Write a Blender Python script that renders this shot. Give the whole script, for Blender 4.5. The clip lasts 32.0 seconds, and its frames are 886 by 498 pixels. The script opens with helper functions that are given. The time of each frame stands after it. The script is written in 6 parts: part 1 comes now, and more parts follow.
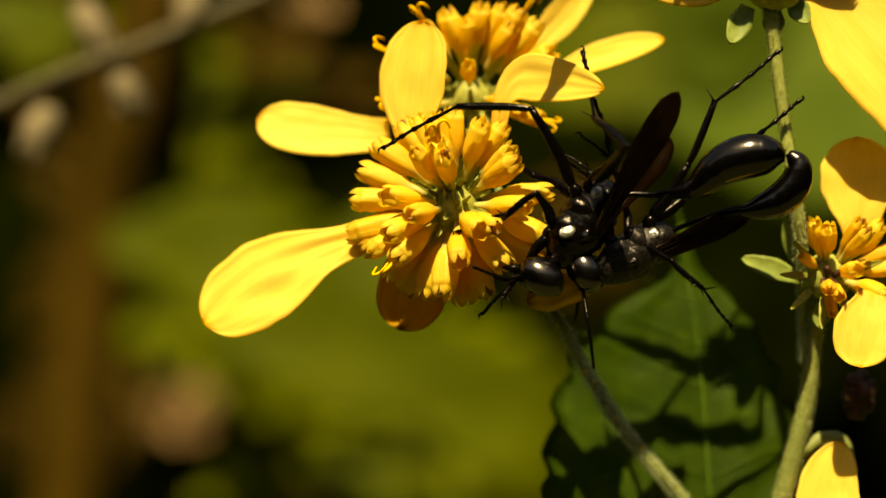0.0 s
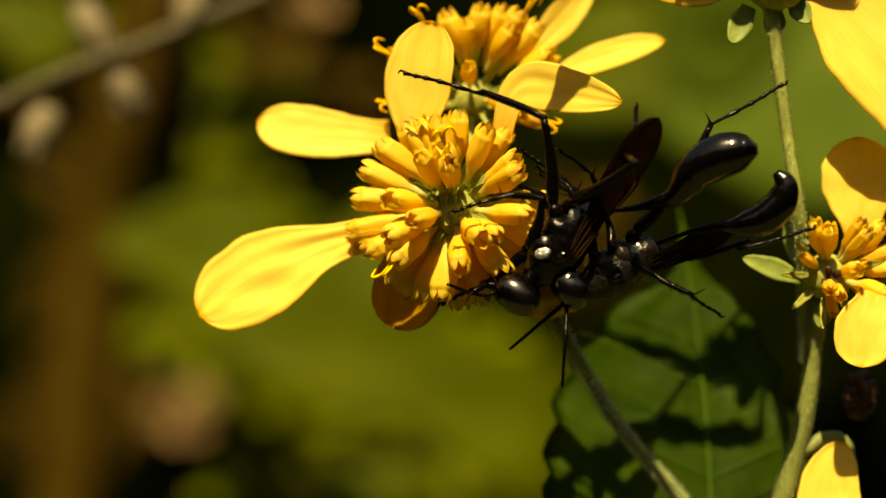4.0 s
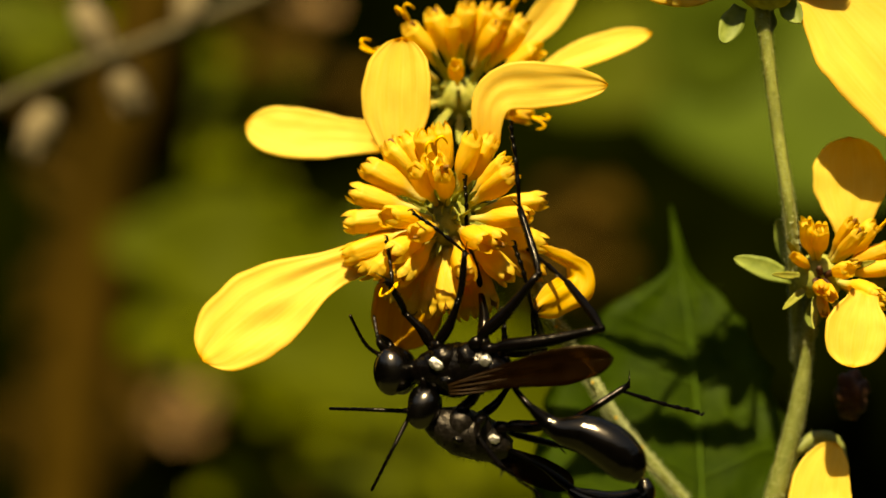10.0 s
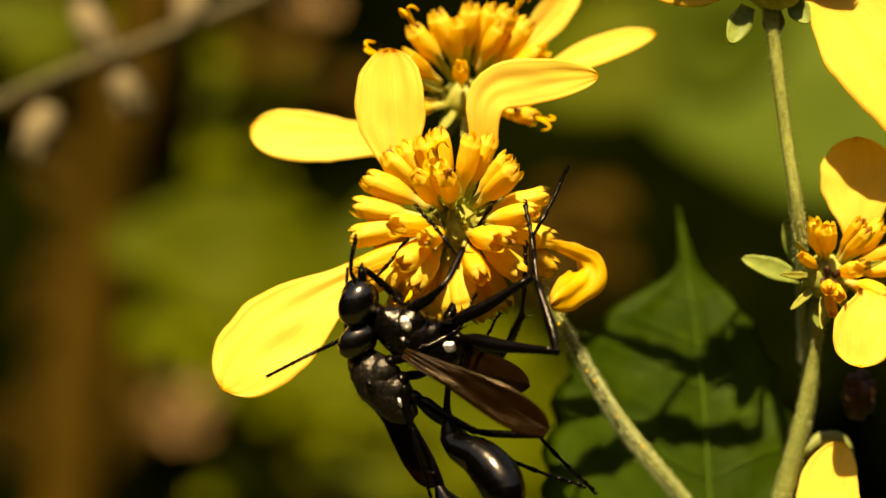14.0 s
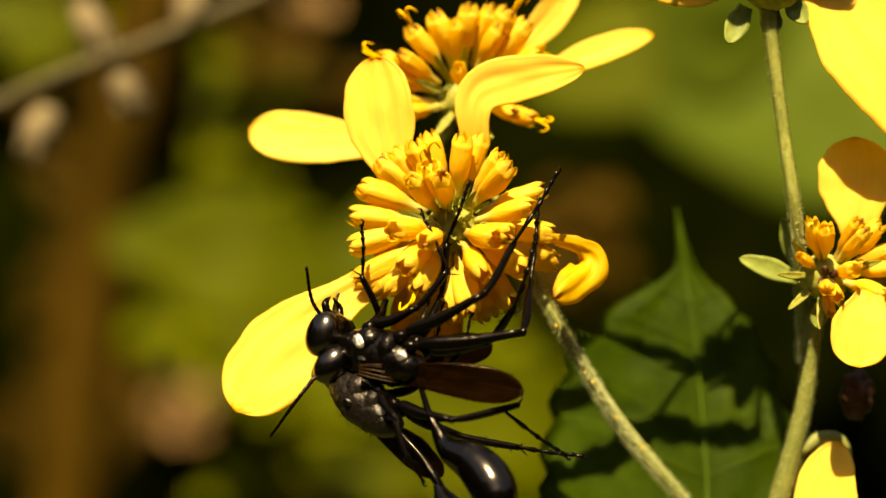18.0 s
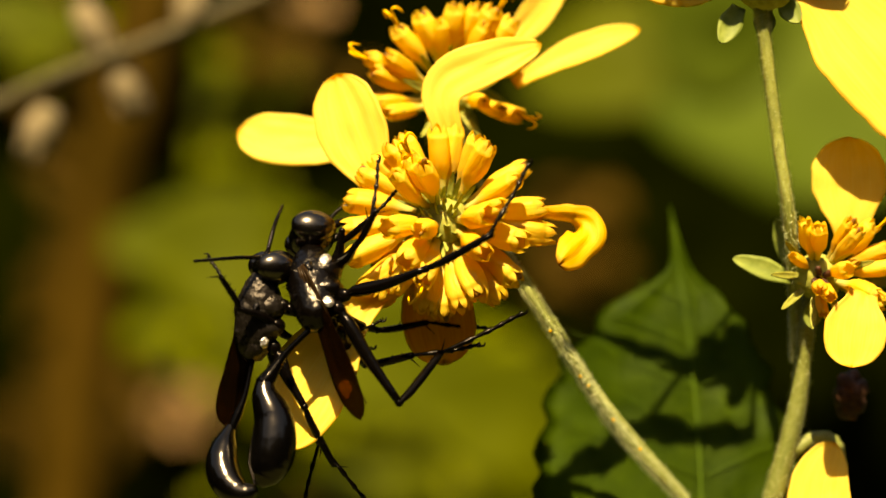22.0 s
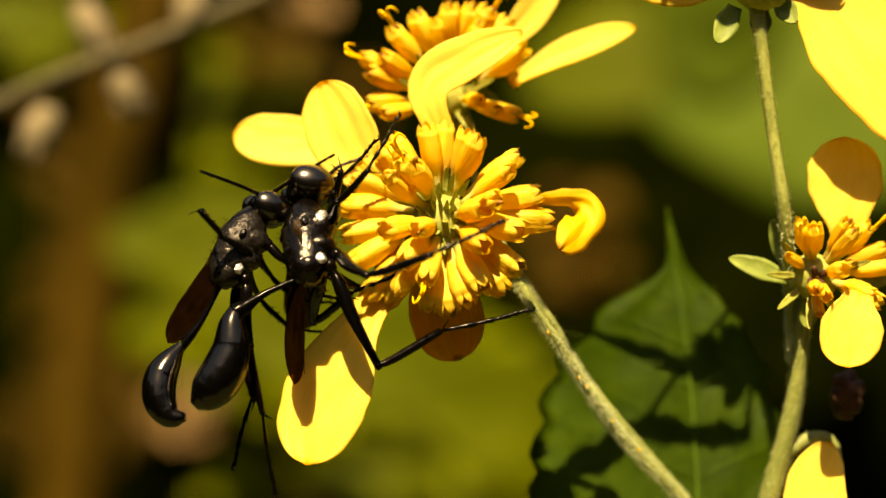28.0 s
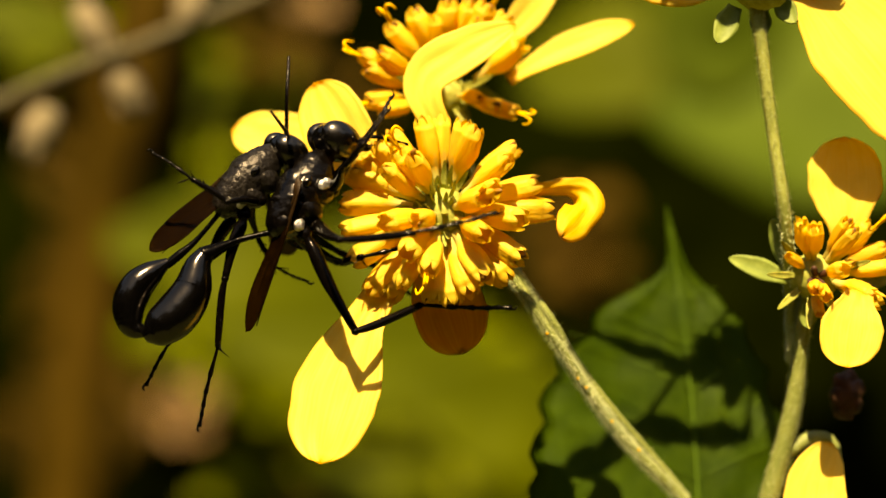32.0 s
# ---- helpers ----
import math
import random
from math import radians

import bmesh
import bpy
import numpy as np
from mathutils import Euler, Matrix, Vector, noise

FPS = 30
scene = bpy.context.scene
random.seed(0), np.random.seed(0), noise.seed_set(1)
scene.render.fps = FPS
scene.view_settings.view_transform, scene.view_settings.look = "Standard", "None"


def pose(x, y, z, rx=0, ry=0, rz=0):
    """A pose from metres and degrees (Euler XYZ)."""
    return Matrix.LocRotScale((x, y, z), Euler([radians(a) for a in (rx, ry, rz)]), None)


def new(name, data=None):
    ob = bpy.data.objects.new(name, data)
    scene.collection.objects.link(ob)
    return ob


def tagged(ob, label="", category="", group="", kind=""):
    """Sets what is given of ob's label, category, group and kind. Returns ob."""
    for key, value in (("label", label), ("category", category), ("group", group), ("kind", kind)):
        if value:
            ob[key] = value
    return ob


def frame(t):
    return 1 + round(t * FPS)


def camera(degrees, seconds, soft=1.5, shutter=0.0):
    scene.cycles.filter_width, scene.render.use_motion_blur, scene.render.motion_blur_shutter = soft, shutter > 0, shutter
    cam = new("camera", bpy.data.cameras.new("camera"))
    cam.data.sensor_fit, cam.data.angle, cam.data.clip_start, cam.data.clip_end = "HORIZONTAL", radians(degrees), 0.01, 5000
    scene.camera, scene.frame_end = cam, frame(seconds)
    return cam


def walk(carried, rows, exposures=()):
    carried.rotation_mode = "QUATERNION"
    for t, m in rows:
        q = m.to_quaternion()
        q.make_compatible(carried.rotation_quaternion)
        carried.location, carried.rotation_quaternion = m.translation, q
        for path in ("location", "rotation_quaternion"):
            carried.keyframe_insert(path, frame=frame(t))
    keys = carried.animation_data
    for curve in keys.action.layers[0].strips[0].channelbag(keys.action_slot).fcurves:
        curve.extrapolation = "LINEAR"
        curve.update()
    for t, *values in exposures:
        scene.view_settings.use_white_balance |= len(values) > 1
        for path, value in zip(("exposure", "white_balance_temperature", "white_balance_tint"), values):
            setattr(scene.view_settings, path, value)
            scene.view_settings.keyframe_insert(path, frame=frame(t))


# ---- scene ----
# Macro scene: plan numbers are millimetres, x to the right, z up from the height of the flower head, d away from the camera.
cam = camera(24.0, 32.0, 1.6)
STILL = pose(0, -0.1844, 0.9, 90, 0, 0)
walk(cam, [(0, STILL), (32, STILL)], exposures=[(0, 1.02, 10000, 5), (7, 0.97, 10000, 5), (10, 1.0, 10000, 6), (12, 1.13, 10150, 10), (13, 1.22, 10150, 12), (20, 1.42, 10150, 13), (24, 1.49, 10150, 13), (32, 1.54, 10150, 13)])
cam.data.dof.use_dof = True
cam.data.dof.focus_distance = 0.181
cam.data.dof.aperture_fstop = 14.0

MM, Z0 = 0.001, 0.9
END = 32.0

# ---- light ----
SUN_ELEVATION, SUN_TURN = 58.0, 190.0   # degrees; turn clockwise from +y
world = bpy.data.worlds.new("world")
scene.world = world
world.use_nodes = True
wn = world.node_tree.nodes
wn.clear()
sky = wn.new("ShaderNodeTexSky")
sky.sky_type = "NISHITA"
sky.sun_disc = False
sky.sun_elevation, sky.sun_rotation = radians(SUN_ELEVATION), radians(SUN_TURN)
wbg = wn.new("ShaderNodeBackground")
wbg.inputs["Strength"].default_value = 0.06
wout = wn.new("ShaderNodeOutputWorld")
world.node_tree.links.new(sky.outputs[0], wbg.inputs[0])
world.node_tree.links.new(wbg.outputs[0], wout.inputs[0])

sun = new("sun", bpy.data.lights.new("sun", "SUN"))
sun.data.energy, sun.data.angle, sun.data.color = 5.0, radians(0.53), (1.0, 0.93, 0.72)
se, sa = radians(SUN_ELEVATION), radians(SUN_TURN)
to_sun = Vector((math.sin(sa) * math.cos(se), math.cos(sa) * math.cos(se), math.sin(se)))
sun.matrix_world = Matrix.Translation((0, 0, 3)) @ to_sun.to_track_quat("Z", "Y").to_matrix().to_4x4()


# ---- materials ----
def mat_base(name):
    m = bpy.data.materials.new(name)
    m.use_nodes = True
    nt = m.node_tree
    return m, nt, nt.nodes, nt.links, nt.nodes["Principled BSDF"]


def ramp(nodes, stops):
    r = nodes.new("ShaderNodeValToRGB")
    els = r.color_ramp.elements
    while len(els) < len(stops):
        els.new(0.5)
    for e, (p, c) in zip(els, stops):
        e.position, e.color = p, (*c, 1)
    return r


def noise_tex(nodes, links, coord, scale, detail=3.0, stretch=(1, 1, 1)):
    mp = nodes.new("ShaderNodeMapping")
    mp.inputs["Scale"].default_value = stretch
    links.new(coord, mp.inputs[0])
    n = nodes.new("ShaderNodeTexNoise")
    n.inputs["Scale"].default_value, n.inputs["Detail"].default_value = scale, detail
    links.new(mp.outputs[0], n.inputs["Vector"])
    return n.outputs["Fac"]


def mixed(nodes, links, fac, a, b, blend="MIX"):
    x = nodes.new("ShaderNodeMix")
    x.data_type, x.blend_type = "RGBA", blend
    for sock, v in ((x.inputs[0], fac), (x.inputs[6], a), (x.inputs[7], b)):
        if isinstance(v, bpy.types.NodeSocket):
            links.new(v, sock)
        else:
            sock.default_value = v if isinstance(v, float) else (*v, 1)
    return x.outputs[2]


def bumped(nodes, links, height, bsdf, strength, dist):
    b = nodes.new("ShaderNodeBump")
    b.inputs["Strength"].default_value, b.inputs["Distance"].default_value = strength, dist
    links.new(height, b.inputs["Height"])
    links.new(b.outputs[0], bsdf.inputs["Normal"])
    return b


def thin_leaf(m, nt, nodes, links, bsdf, colour, share, clear=0.0):
    """Adds light that comes through from the other side."""
    tr = nodes.new("ShaderNodeBsdfTranslucent")
    links.new(colour, tr.inputs[0])
    mx = nodes.new("ShaderNodeMixShader")
    mx.inputs[0].default_value = share
    links.new(bsdf.outputs[0], mx.inputs[1])
    links.new(tr.outputs[0], mx.inputs[2])
    last = mx.outputs[0]
    if clear:
        through_ = nodes.new("ShaderNodeBsdfTransparent")
        links.new(colour, through_.inputs[0])
        m2 = nodes.new("ShaderNodeMixShader")
        m2.inputs[0].default_value = clear
        links.new(last, m2.inputs[1])
        links.new(through_.outputs[0], m2.inputs[2])
        last = m2.outputs[0]
    links.new(last, nodes["Material Output"].inputs[0])


def petal_material(name, pale, deep, tip, share=0.3):
    m, nt, nodes, links, bsdf = mat_base(name)
    uv = nodes.new("ShaderNodeTexCoord").outputs["UV"]
    streak = noise_tex(nodes, links, uv, 1.0, 3, (1.6, 26, 1))
    blotch = noise_tex(nodes, links, uv, 3.0, 4, (1.5, 2, 1))
    r1 = ramp(nodes, [(0.35, deep), (0.62, pale)])
    links.new(streak, r1.inputs[0])
    r2 = ramp(nodes, [(0.36, (0.88, 0.82, 0.7)), (0.6, (1, 1, 1))])
    links.new(blotch, r2.inputs[0])
    c = mixed(nodes, links, 0.38, r1.outputs[0], r2.outputs[0], "MULTIPLY")
    sep = nodes.new("ShaderNodeSeparateXYZ")
    links.new(uv, sep.inputs[0])
    r3 = ramp(nodes, [(0.0, (0.55, 0.55, 0.55)), (0.22, (0, 0, 0)), (0.955, (0, 0, 0)), (1.0, (1, 1, 1))])
    links.new(sep.outputs[0], r3.inputs[0])
    c = mixed(nodes, links, r3.outputs[0], c, tip)
    r4 = ramp(nodes, [(0.0, (0.4, 0.4, 0.4)), (0.03, (0, 0, 0)), (0.97, (0, 0, 0)), (1.0, (0.4, 0.4, 0.4))])
    links.new(sep.outputs[1], r4.inputs[0])
    c = mixed(nodes, links, r4.outputs[0], c, tip)
    links.new(c, bsdf.inputs["Base Color"])
    bsdf.inputs["Roughness"].default_value = 0.55
    bsdf.inputs["Specular IOR Level"].default_value = 0.25
    bumped(nodes, links, streak, bsdf, 0.16, 0.0002)
    thin_leaf(m, nt, nodes, links, bsdf, c, share, 0.15)
    return m


def floret_material(name, low, mid, top):
    m, nt, nodes, links, bsdf = mat_base(name)
    uv = nodes.new("ShaderNodeTexCoord").outputs["UV"]
    sep = nodes.new("ShaderNodeSeparateXYZ")
    links.new(uv, sep.inputs[0])
    n = noise_tex(nodes, links, uv, 2.4, 4, (3, 4, 1))
    add = nodes.new("ShaderNodeMath")
    add.operation = "MULTIPLY_ADD"
    links.new(n, add.inputs[0])
    add.inputs[1].default_value = 0.5
    links.new(sep.outputs[0], add.inputs[2])
    half = nodes.new("ShaderNodeMath")
    half.operation = "MULTIPLY"
    half.inputs[1].default_value = 0.5
    links.new(add.outputs[0], half.inputs[0])
    r = ramp(nodes, [(0.20, low), (0.34, mid), (0.615, mid), (0.69, top)])
    links.new(half.outputs[0], r.inputs[0])
    info = nodes.new("ShaderNodeObjectInfo")
    rr = ramp(nodes, [(0.0, (0.90, 0.76, 0.55)), (0.5, (0.97, 0.92, 0.85)), (1.0, (1, 1, 1))])
    links.new(info.outputs["Random"], rr.inputs[0])
    c = mixed(nodes, links, 1.0, r.outputs[0], rr.outputs[0], "MULTIPLY")
    links.new(c, bsdf.inputs["Base Color"])
    bsdf.inputs["Roughness"].default_value = 0.5
    bsdf.inputs["Specular IOR Level"].default_value = 0.3
    fine = noise_tex(nodes, links, uv, 8.0, 3, (1, 4, 1))
    bumped(nodes, links, fine, bsdf, 0.4, 0.0002)
    thin_leaf(m, nt, nodes, links, bsdf, c, 0.44)
    return m


def plant_material(name, a, b, scale=900.0, rough=0.6, share=0.0, bump=0.4, spec=0.3, vary=False):
    m, nt, nodes, links, bsdf = mat_base(name)
    co = nodes.new("ShaderNodeTexCoord").outputs["Object"]
    n1 = noise_tex(nodes, links, co, scale, 4)
    n2 = noise_tex(nodes, links, co, scale * 0.14, 2)
    r = ramp(nodes, [(0.3, a), (0.7, b)])
    links.new(n1, r.inputs[0])
    r2 = ramp(nodes, [(0.3, (0.62, 0.66, 0.6)), (0.65, (1, 1, 1))])
    links.new(n2, r2.inputs[0])
    c = mixed(nodes, links, 0.8, r.outputs[0], r2.outputs[0], "MULTIPLY")
    if vary:
        geo = nodes.new("ShaderNodeNewGeometry")
        rr = ramp(nodes, [(0.0, (0.5, 0.5, 0.45)), (1.0, (1.25, 1.2, 1.0))])
        links.new(geo.outputs["Random Per Island"], rr.inputs[0])
        c = mixed(nodes, links, 1.0, c, rr.outputs[0], "MULTIPLY")
    links.new(c, bsdf.inputs["Base Color"])
    bsdf.inputs["Roughness"].default_value = rough
    bsdf.inputs["Specular IOR Level"].default_value = spec
    bumped(nodes, links, n1, bsdf, bump, 0.12 / scale)
    if share:
        thin_leaf(m, nt, nodes, links, bsdf, c, share)
    return m


def chitin_material(name, base, rough, bump_scale, bump, spec=0.5, hair=0.0):
    m, nt, nodes, links, bsdf = mat_base(name)
    co = nodes.new("ShaderNodeTexCoord").outputs["Object"]
    n = noise_tex(nodes, links, co, bump_scale, 5)
    big = noise_tex(nodes, links, co, 260.0, 2)
    r = ramp(nodes, [(0.35, base), (0.75, tuple(min(1, v * 2.2 + hair) for v in base))])
    links.new(n, r.inputs[0])
    links.new(r.outputs[0], bsdf.inputs["Base Color"])
    rr = ramp(nodes, [(0.3, (rough * 0.75,) * 3), (0.7, (rough * 1.3,) * 3)])
    links.new(big, rr.inputs[0])
    links.new(rr.outputs[0], bsdf.inputs["Roughness"])
    bsdf.inputs["Specular IOR Level"].default_value = spec
    bsdf.inputs["Specular Tint"].default_value = (1.0, 0.88, 0.76, 1)
    bumped(nodes, links, n, bsdf, bump, 0.00035)
    return m


def wing_material():
    m, nt, nodes, links, bsdf = mat_base("wing_membrane")
    co = nodes.new("ShaderNodeTexCoord").outputs["UV"]
    n = noise_tex(nodes, links, co, 7.0, 4, (1, 0.4, 1))
    r = ramp(nodes, [(0.3, (0.004, 0.0015, 0.0003)), (0.7, (0.014, 0.0055, 0.001))])
    links.new(n, r.inputs[0])
    links.new(r.outputs[0], bsdf.inputs["Base Color"])
    bsdf.inputs["Roughness"].default_value = 0.22
    bsdf.inputs["Specular IOR Level"].default_value = 0.16
    bsdf.inputs["Specular Tint"].default_value = (1.0, 0.72, 0.42, 1)
    clear = nodes.new("ShaderNodeBsdfTransparent")
    clear.inputs[0].default_value = (0.30, 0.17, 0.05, 1)
    mx = nodes.new("ShaderNodeMixShader")
    mx.inputs[0].default_value = 0.40
    pleat = noise_tex(nodes, links, co, 1.0, 3, (2.0, 18, 1))
    bumped(nodes, links, pleat, bsdf, 0.28, 0.00035)
    links.new(clear.outputs[0], mx.inputs[1])
    links.new(bsdf.outputs[0], mx.inputs[2])
    links.new(mx.outputs[0], nodes["Material Output"].inputs[0])
    return m


PETAL = petal_material("petal_yellow", (0.94, 0.735, 0.150), (0.93, 0.69, 0.110), (0.80, 0.42, 0.014), 0.42)
PETAL_AGED = petal_material("petal_aged", (0.86, 0.52, 0.030), (0.76, 0.40, 0.012), (0.36, 0.15, 0.006), 0.55)
PETAL_WITHERED = petal_material("petal_withered", (0.90, 0.62, 0.055), (0.80, 0.46, 0.022), (0.34, 0.13, 0.008), 0.42)
FLORET = floret_material("floret_gold", (0.74, 0.67, 0.20), (0.91, 0.62, 0.068), (0.40, 0.15, 0.008))
STYLE = plant_material("style_orange", (0.75, 0.36, 0.006), (0.85, 0.48, 0.015), 1500)
ANTHER = plant_material("anther_brown", (0.12, 0.045, 0.006), (0.34, 0.15, 0.015), 2500)
CHAFF = plant_material("chaff_green", (0.26, 0.27, 0.040), (0.44, 0.43, 0.10), 1800, share=0.2)
BRACT = plant_material("bract_green", (0.15, 0.20, 0.030), (0.27, 0.32, 0.07), 1100, share=0.2)
STEM = plant_material("stem_green", (0.165, 0.185, 0.042), (0.22, 0.24, 0.065), 2200, bump=0.2)
STEM_PALE = plant_material("stem_pale", (0.27, 0.29, 0.060), (0.35, 0.37, 0.10), 2200, share=0.2, bump=0.15)
HAIR = plant_material("stem_hair", (0.42, 0.45, 0.20), (0.60, 0.62, 0.33), 900)
DRY = plant_material("dry_brown", (0.030, 0.010, 0.005), (0.085, 0.032, 0.013), 800)
BLACK = chitin_material("chitin_gloss", (0.0005, 0.0004, 0.0003), 0.18, 1600, 0.06, 0.52)
WAIST = chitin_material("chitin_waist", (0.0005, 0.0004, 0.0003), 0.13, 1600, 0.12, 0.10)
BLACK_ROUGH = chitin_material("chitin_rough", (0.0010, 0.0007, 0.0005), 0.20, 2600, 0.24, 0.30, 0.0)
LEG_BLACK = chitin_material("leg_black", (0.0010, 0.0007, 0.0005), 0.20, 1500, 0.14, 0.12)
EYE = chitin_material("eye_black", (0.0004, 0.0003, 0.0002), 0.20, 4000, 0.02, 0.9)
SILVER = chitin_material("silver_hair", (0.36, 0.34, 0.31), 0.36, 3500, 0.5, 0.5)
SILVER.node_tree.nodes["Principled BSDF"].inputs["Metallic"].default_value = 0.92
DOWN = chitin_material("chitin_downy", (0.0042, 0.0032, 0.0023), 0.28, 3300, 0.34, 0.28, 0.003)
WING = wing_material()
VEIN = chitin_material("wing_vein", (0.012, 0.006, 0.002), 0.4, 2000, 0.2, 0.12)
LEAF = plant_material("leaf_green", (0.037, 0.074, 0.0022), (0.060, 0.108, 0.0045), 420, 0.55, 0.25, 0.5, 0.07)
LEAF_RIB = plant_material("leaf_rib", (0.044, 0.086, 0.005), (0.062, 0.112, 0.009), 900, spec=0.08)
FAR_GREEN = plant_material("far_leaf_green", (0.095, 0.115, 0.003), (0.150, 0.175, 0.006), 40, 0.55, 0.25, 0.2, 0.05, True)
# one far leaf green in two copies, lit and less lit by colour
FAR_LEAF = plant_material("far_leaf_lit", (0.056, 0.086, 0.007), (0.078, 0.108, 0.012), 30, 0.6, 0.2, 0.1, 0.03)
FAR_LEAF_LESS_LIT = plant_material("far_leaf_less_lit", (0.050, 0.062, 0.002), (0.072, 0.084, 0.003), 30, 0.6, 0.2, 0.1, 0.05)
FAR_BROWN = plant_material("far_leaf_brown", (0.046, 0.026, 0.003), (0.078, 0.044, 0.007), 40, 0.7, 0.1, 0.2, 0.03, True)
FAR_PINK = plant_material("far_seed_pink", (0.20, 0.115, 0.05), (0.30, 0.18, 0.085), 60, 0.8, 0.1, 0.2, 0.2, True)
BUD = plant_material("bud_tan", (0.145, 0.11, 0.056), (0.22, 0.168, 0.096), 500, 0.8)
TWIG = plant_material("twig_grey", (0.068, 0.054, 0.023), (0.105, 0.086, 0.042), 300, 0.8)
# near-black scrub: the deep shade between leaves is put into this colour
SCRUB_SHADE = plant_material("scrub_deep_shade", (0.0014, 0.0021, 0.0001), (0.0040, 0.0054, 0.0003), 14, 0.9, spec=0.0)
GRASS = plant_material("meadow", (0.030, 0.036, 0.006), (0.060, 0.066, 0.012), 9, 0.9)


# ---- building helpers ----
def part(name, bm, material, parent=None, label="", smooth=True):
    """Links a bmesh, drawn in millimetres, as one mesh object."""
    bmesh.ops.scale(bm, vec=(MM, MM, MM), verts=bm.verts)
    return part_mesh(name, mesh_of(name, bm, material, smooth), parent, label)


def mesh_of(name, bm, material, smooth=True):
    bmesh.ops.recalc_face_normals(bm, faces=bm.faces)
    for f in bm.faces:
        f.smooth = smooth
    me = bpy.data.meshes.new(name)
    bm.to_mesh(me)
    bm.free()
    me.materials.append(material)
    return me


def part_mesh(name, me, parent=None, label="", m=None):
    ob = new(name, me)
    if parent is not None:
        ob.parent = parent
    if m is not None:
        ob.matrix_basis = m
    if label:
        ob["label"] = label
    return ob


def at(x, z, d=0.0):
    return Vector((x * MM, d * MM, Z0 + z * MM))


def thing(name, label, category, group="", kind="", m=None):
    ob = new(name)
    ob.empty_display_size = 0.002
    if m is not None:
        ob.matrix_basis = m
    return tagged(ob, label, category, group, kind)


def frame_of(origin, xdir, normal):
    """A pose, in millimetres, with x along xdir and z towards normal."""
    x = Vector(xdir).normalized()
    z = Vector(normal)
    z = (z - x * z.dot(x)).normalized()
    y = z.cross(x)
    m = Matrix((x, y, z)).transposed().to_4x4()
    m.translation = Vector(origin) * MM
    return m


def smooth01(a, b, s):
    s = min(1.0, max(0.0, (s - a) / (b - a)))
    return s * s * (3 - 2 * s)


def add_tube(bm, pts, radii, seg=10, squash=1.0, uv=None, ends=True):
    """A round-ended tube through pts with the given radii."""
    pts = [Vector(p) for p in pts]
    n = len(pts)
    tang = [(pts[min(i + 1, n - 1)] - pts[max(i - 1, 0)]).normalized() for i in range(n)]
    side = tang[0].orthogonal().normalized()
    if abs(tang[0].y) < 0.9:
        side = (Vector((0, 1, 0)) - tang[0] * tang[0].y).normalized()
    rings = []
    for i in range(n):
        side = (side - tang[i] * side.dot(tang[i])).normalized()
        up = tang[i].cross(side)
        rings.append([bm.verts.new(pts[i] + (side * math.cos(k * math.tau / seg) * squash + up * math.sin(k * math.tau / seg)) * radii[i]) for k in range(seg)])
    for i in range(n - 1):
        for k in range(seg):
            f = bm.faces.new((rings[i][k], rings[i][(k + 1) % seg], rings[i + 1][(k + 1) % seg], rings[i + 1][k]))
            if uv is not None:
                for lp, (ii, kk) in zip(f.loops, ((i, k), (i, k + 1), (i + 1, k + 1), (i + 1, k))):
                    lp[uv].uv = (ii / (n - 1), kk / seg)
    if ends:
        bm.faces.new(rings[0][::-1])
        bm.faces.new(rings[-1])
    return rings


def add_blob(bm, centre, radii, segs=20, rings=12, turn=None, rough=0.0, freq=1.0):
    m = Matrix.Translation(centre) @ (turn.to_4x4() if turn else Matrix.Identity(4)) @ Matrix.Diagonal((*radii, 1))
    vs = bmesh.ops.create_uvsphere(bm, u_segments=segs, v_segments=rings, radius=1.0, matrix=m)["verts"]
    if rough:
        c = Vector(centre)
        for v in vs:
            v.co += (v.co - c).normalized() * rough * noise.noise(v.co * freq)
    return vs


def smooth_path(pts, n):
    """n points on a smooth curve through pts."""
    pts = [Vector(p) for p in pts]
    q = [pts[0] * 2 - pts[1]] + pts + [pts[-1] * 2 - pts[-2]]
    out = []
    for i in range(n):
        f = i / (n - 1) * (len(pts) - 1)
        k = min(int(f), len(pts) - 2)
        t = f - k
        a, b, c, d = q[k:k + 4]
        out.append(0.5 * ((2 * b) + (c - a) * t + (2 * a - 5 * b + 4 * c - d) * t * t + (3 * b - a - 3 * c + d) * t ** 3))
    return out


def along(values, n):
    out = []
    for i in range(n):
        f = i / (n - 1) * (len(values) - 1)
        k = min(int(f), len(values) - 2)
        out.append(values[k] + (values[k + 1] - values[k]) * (f - k))
    return out


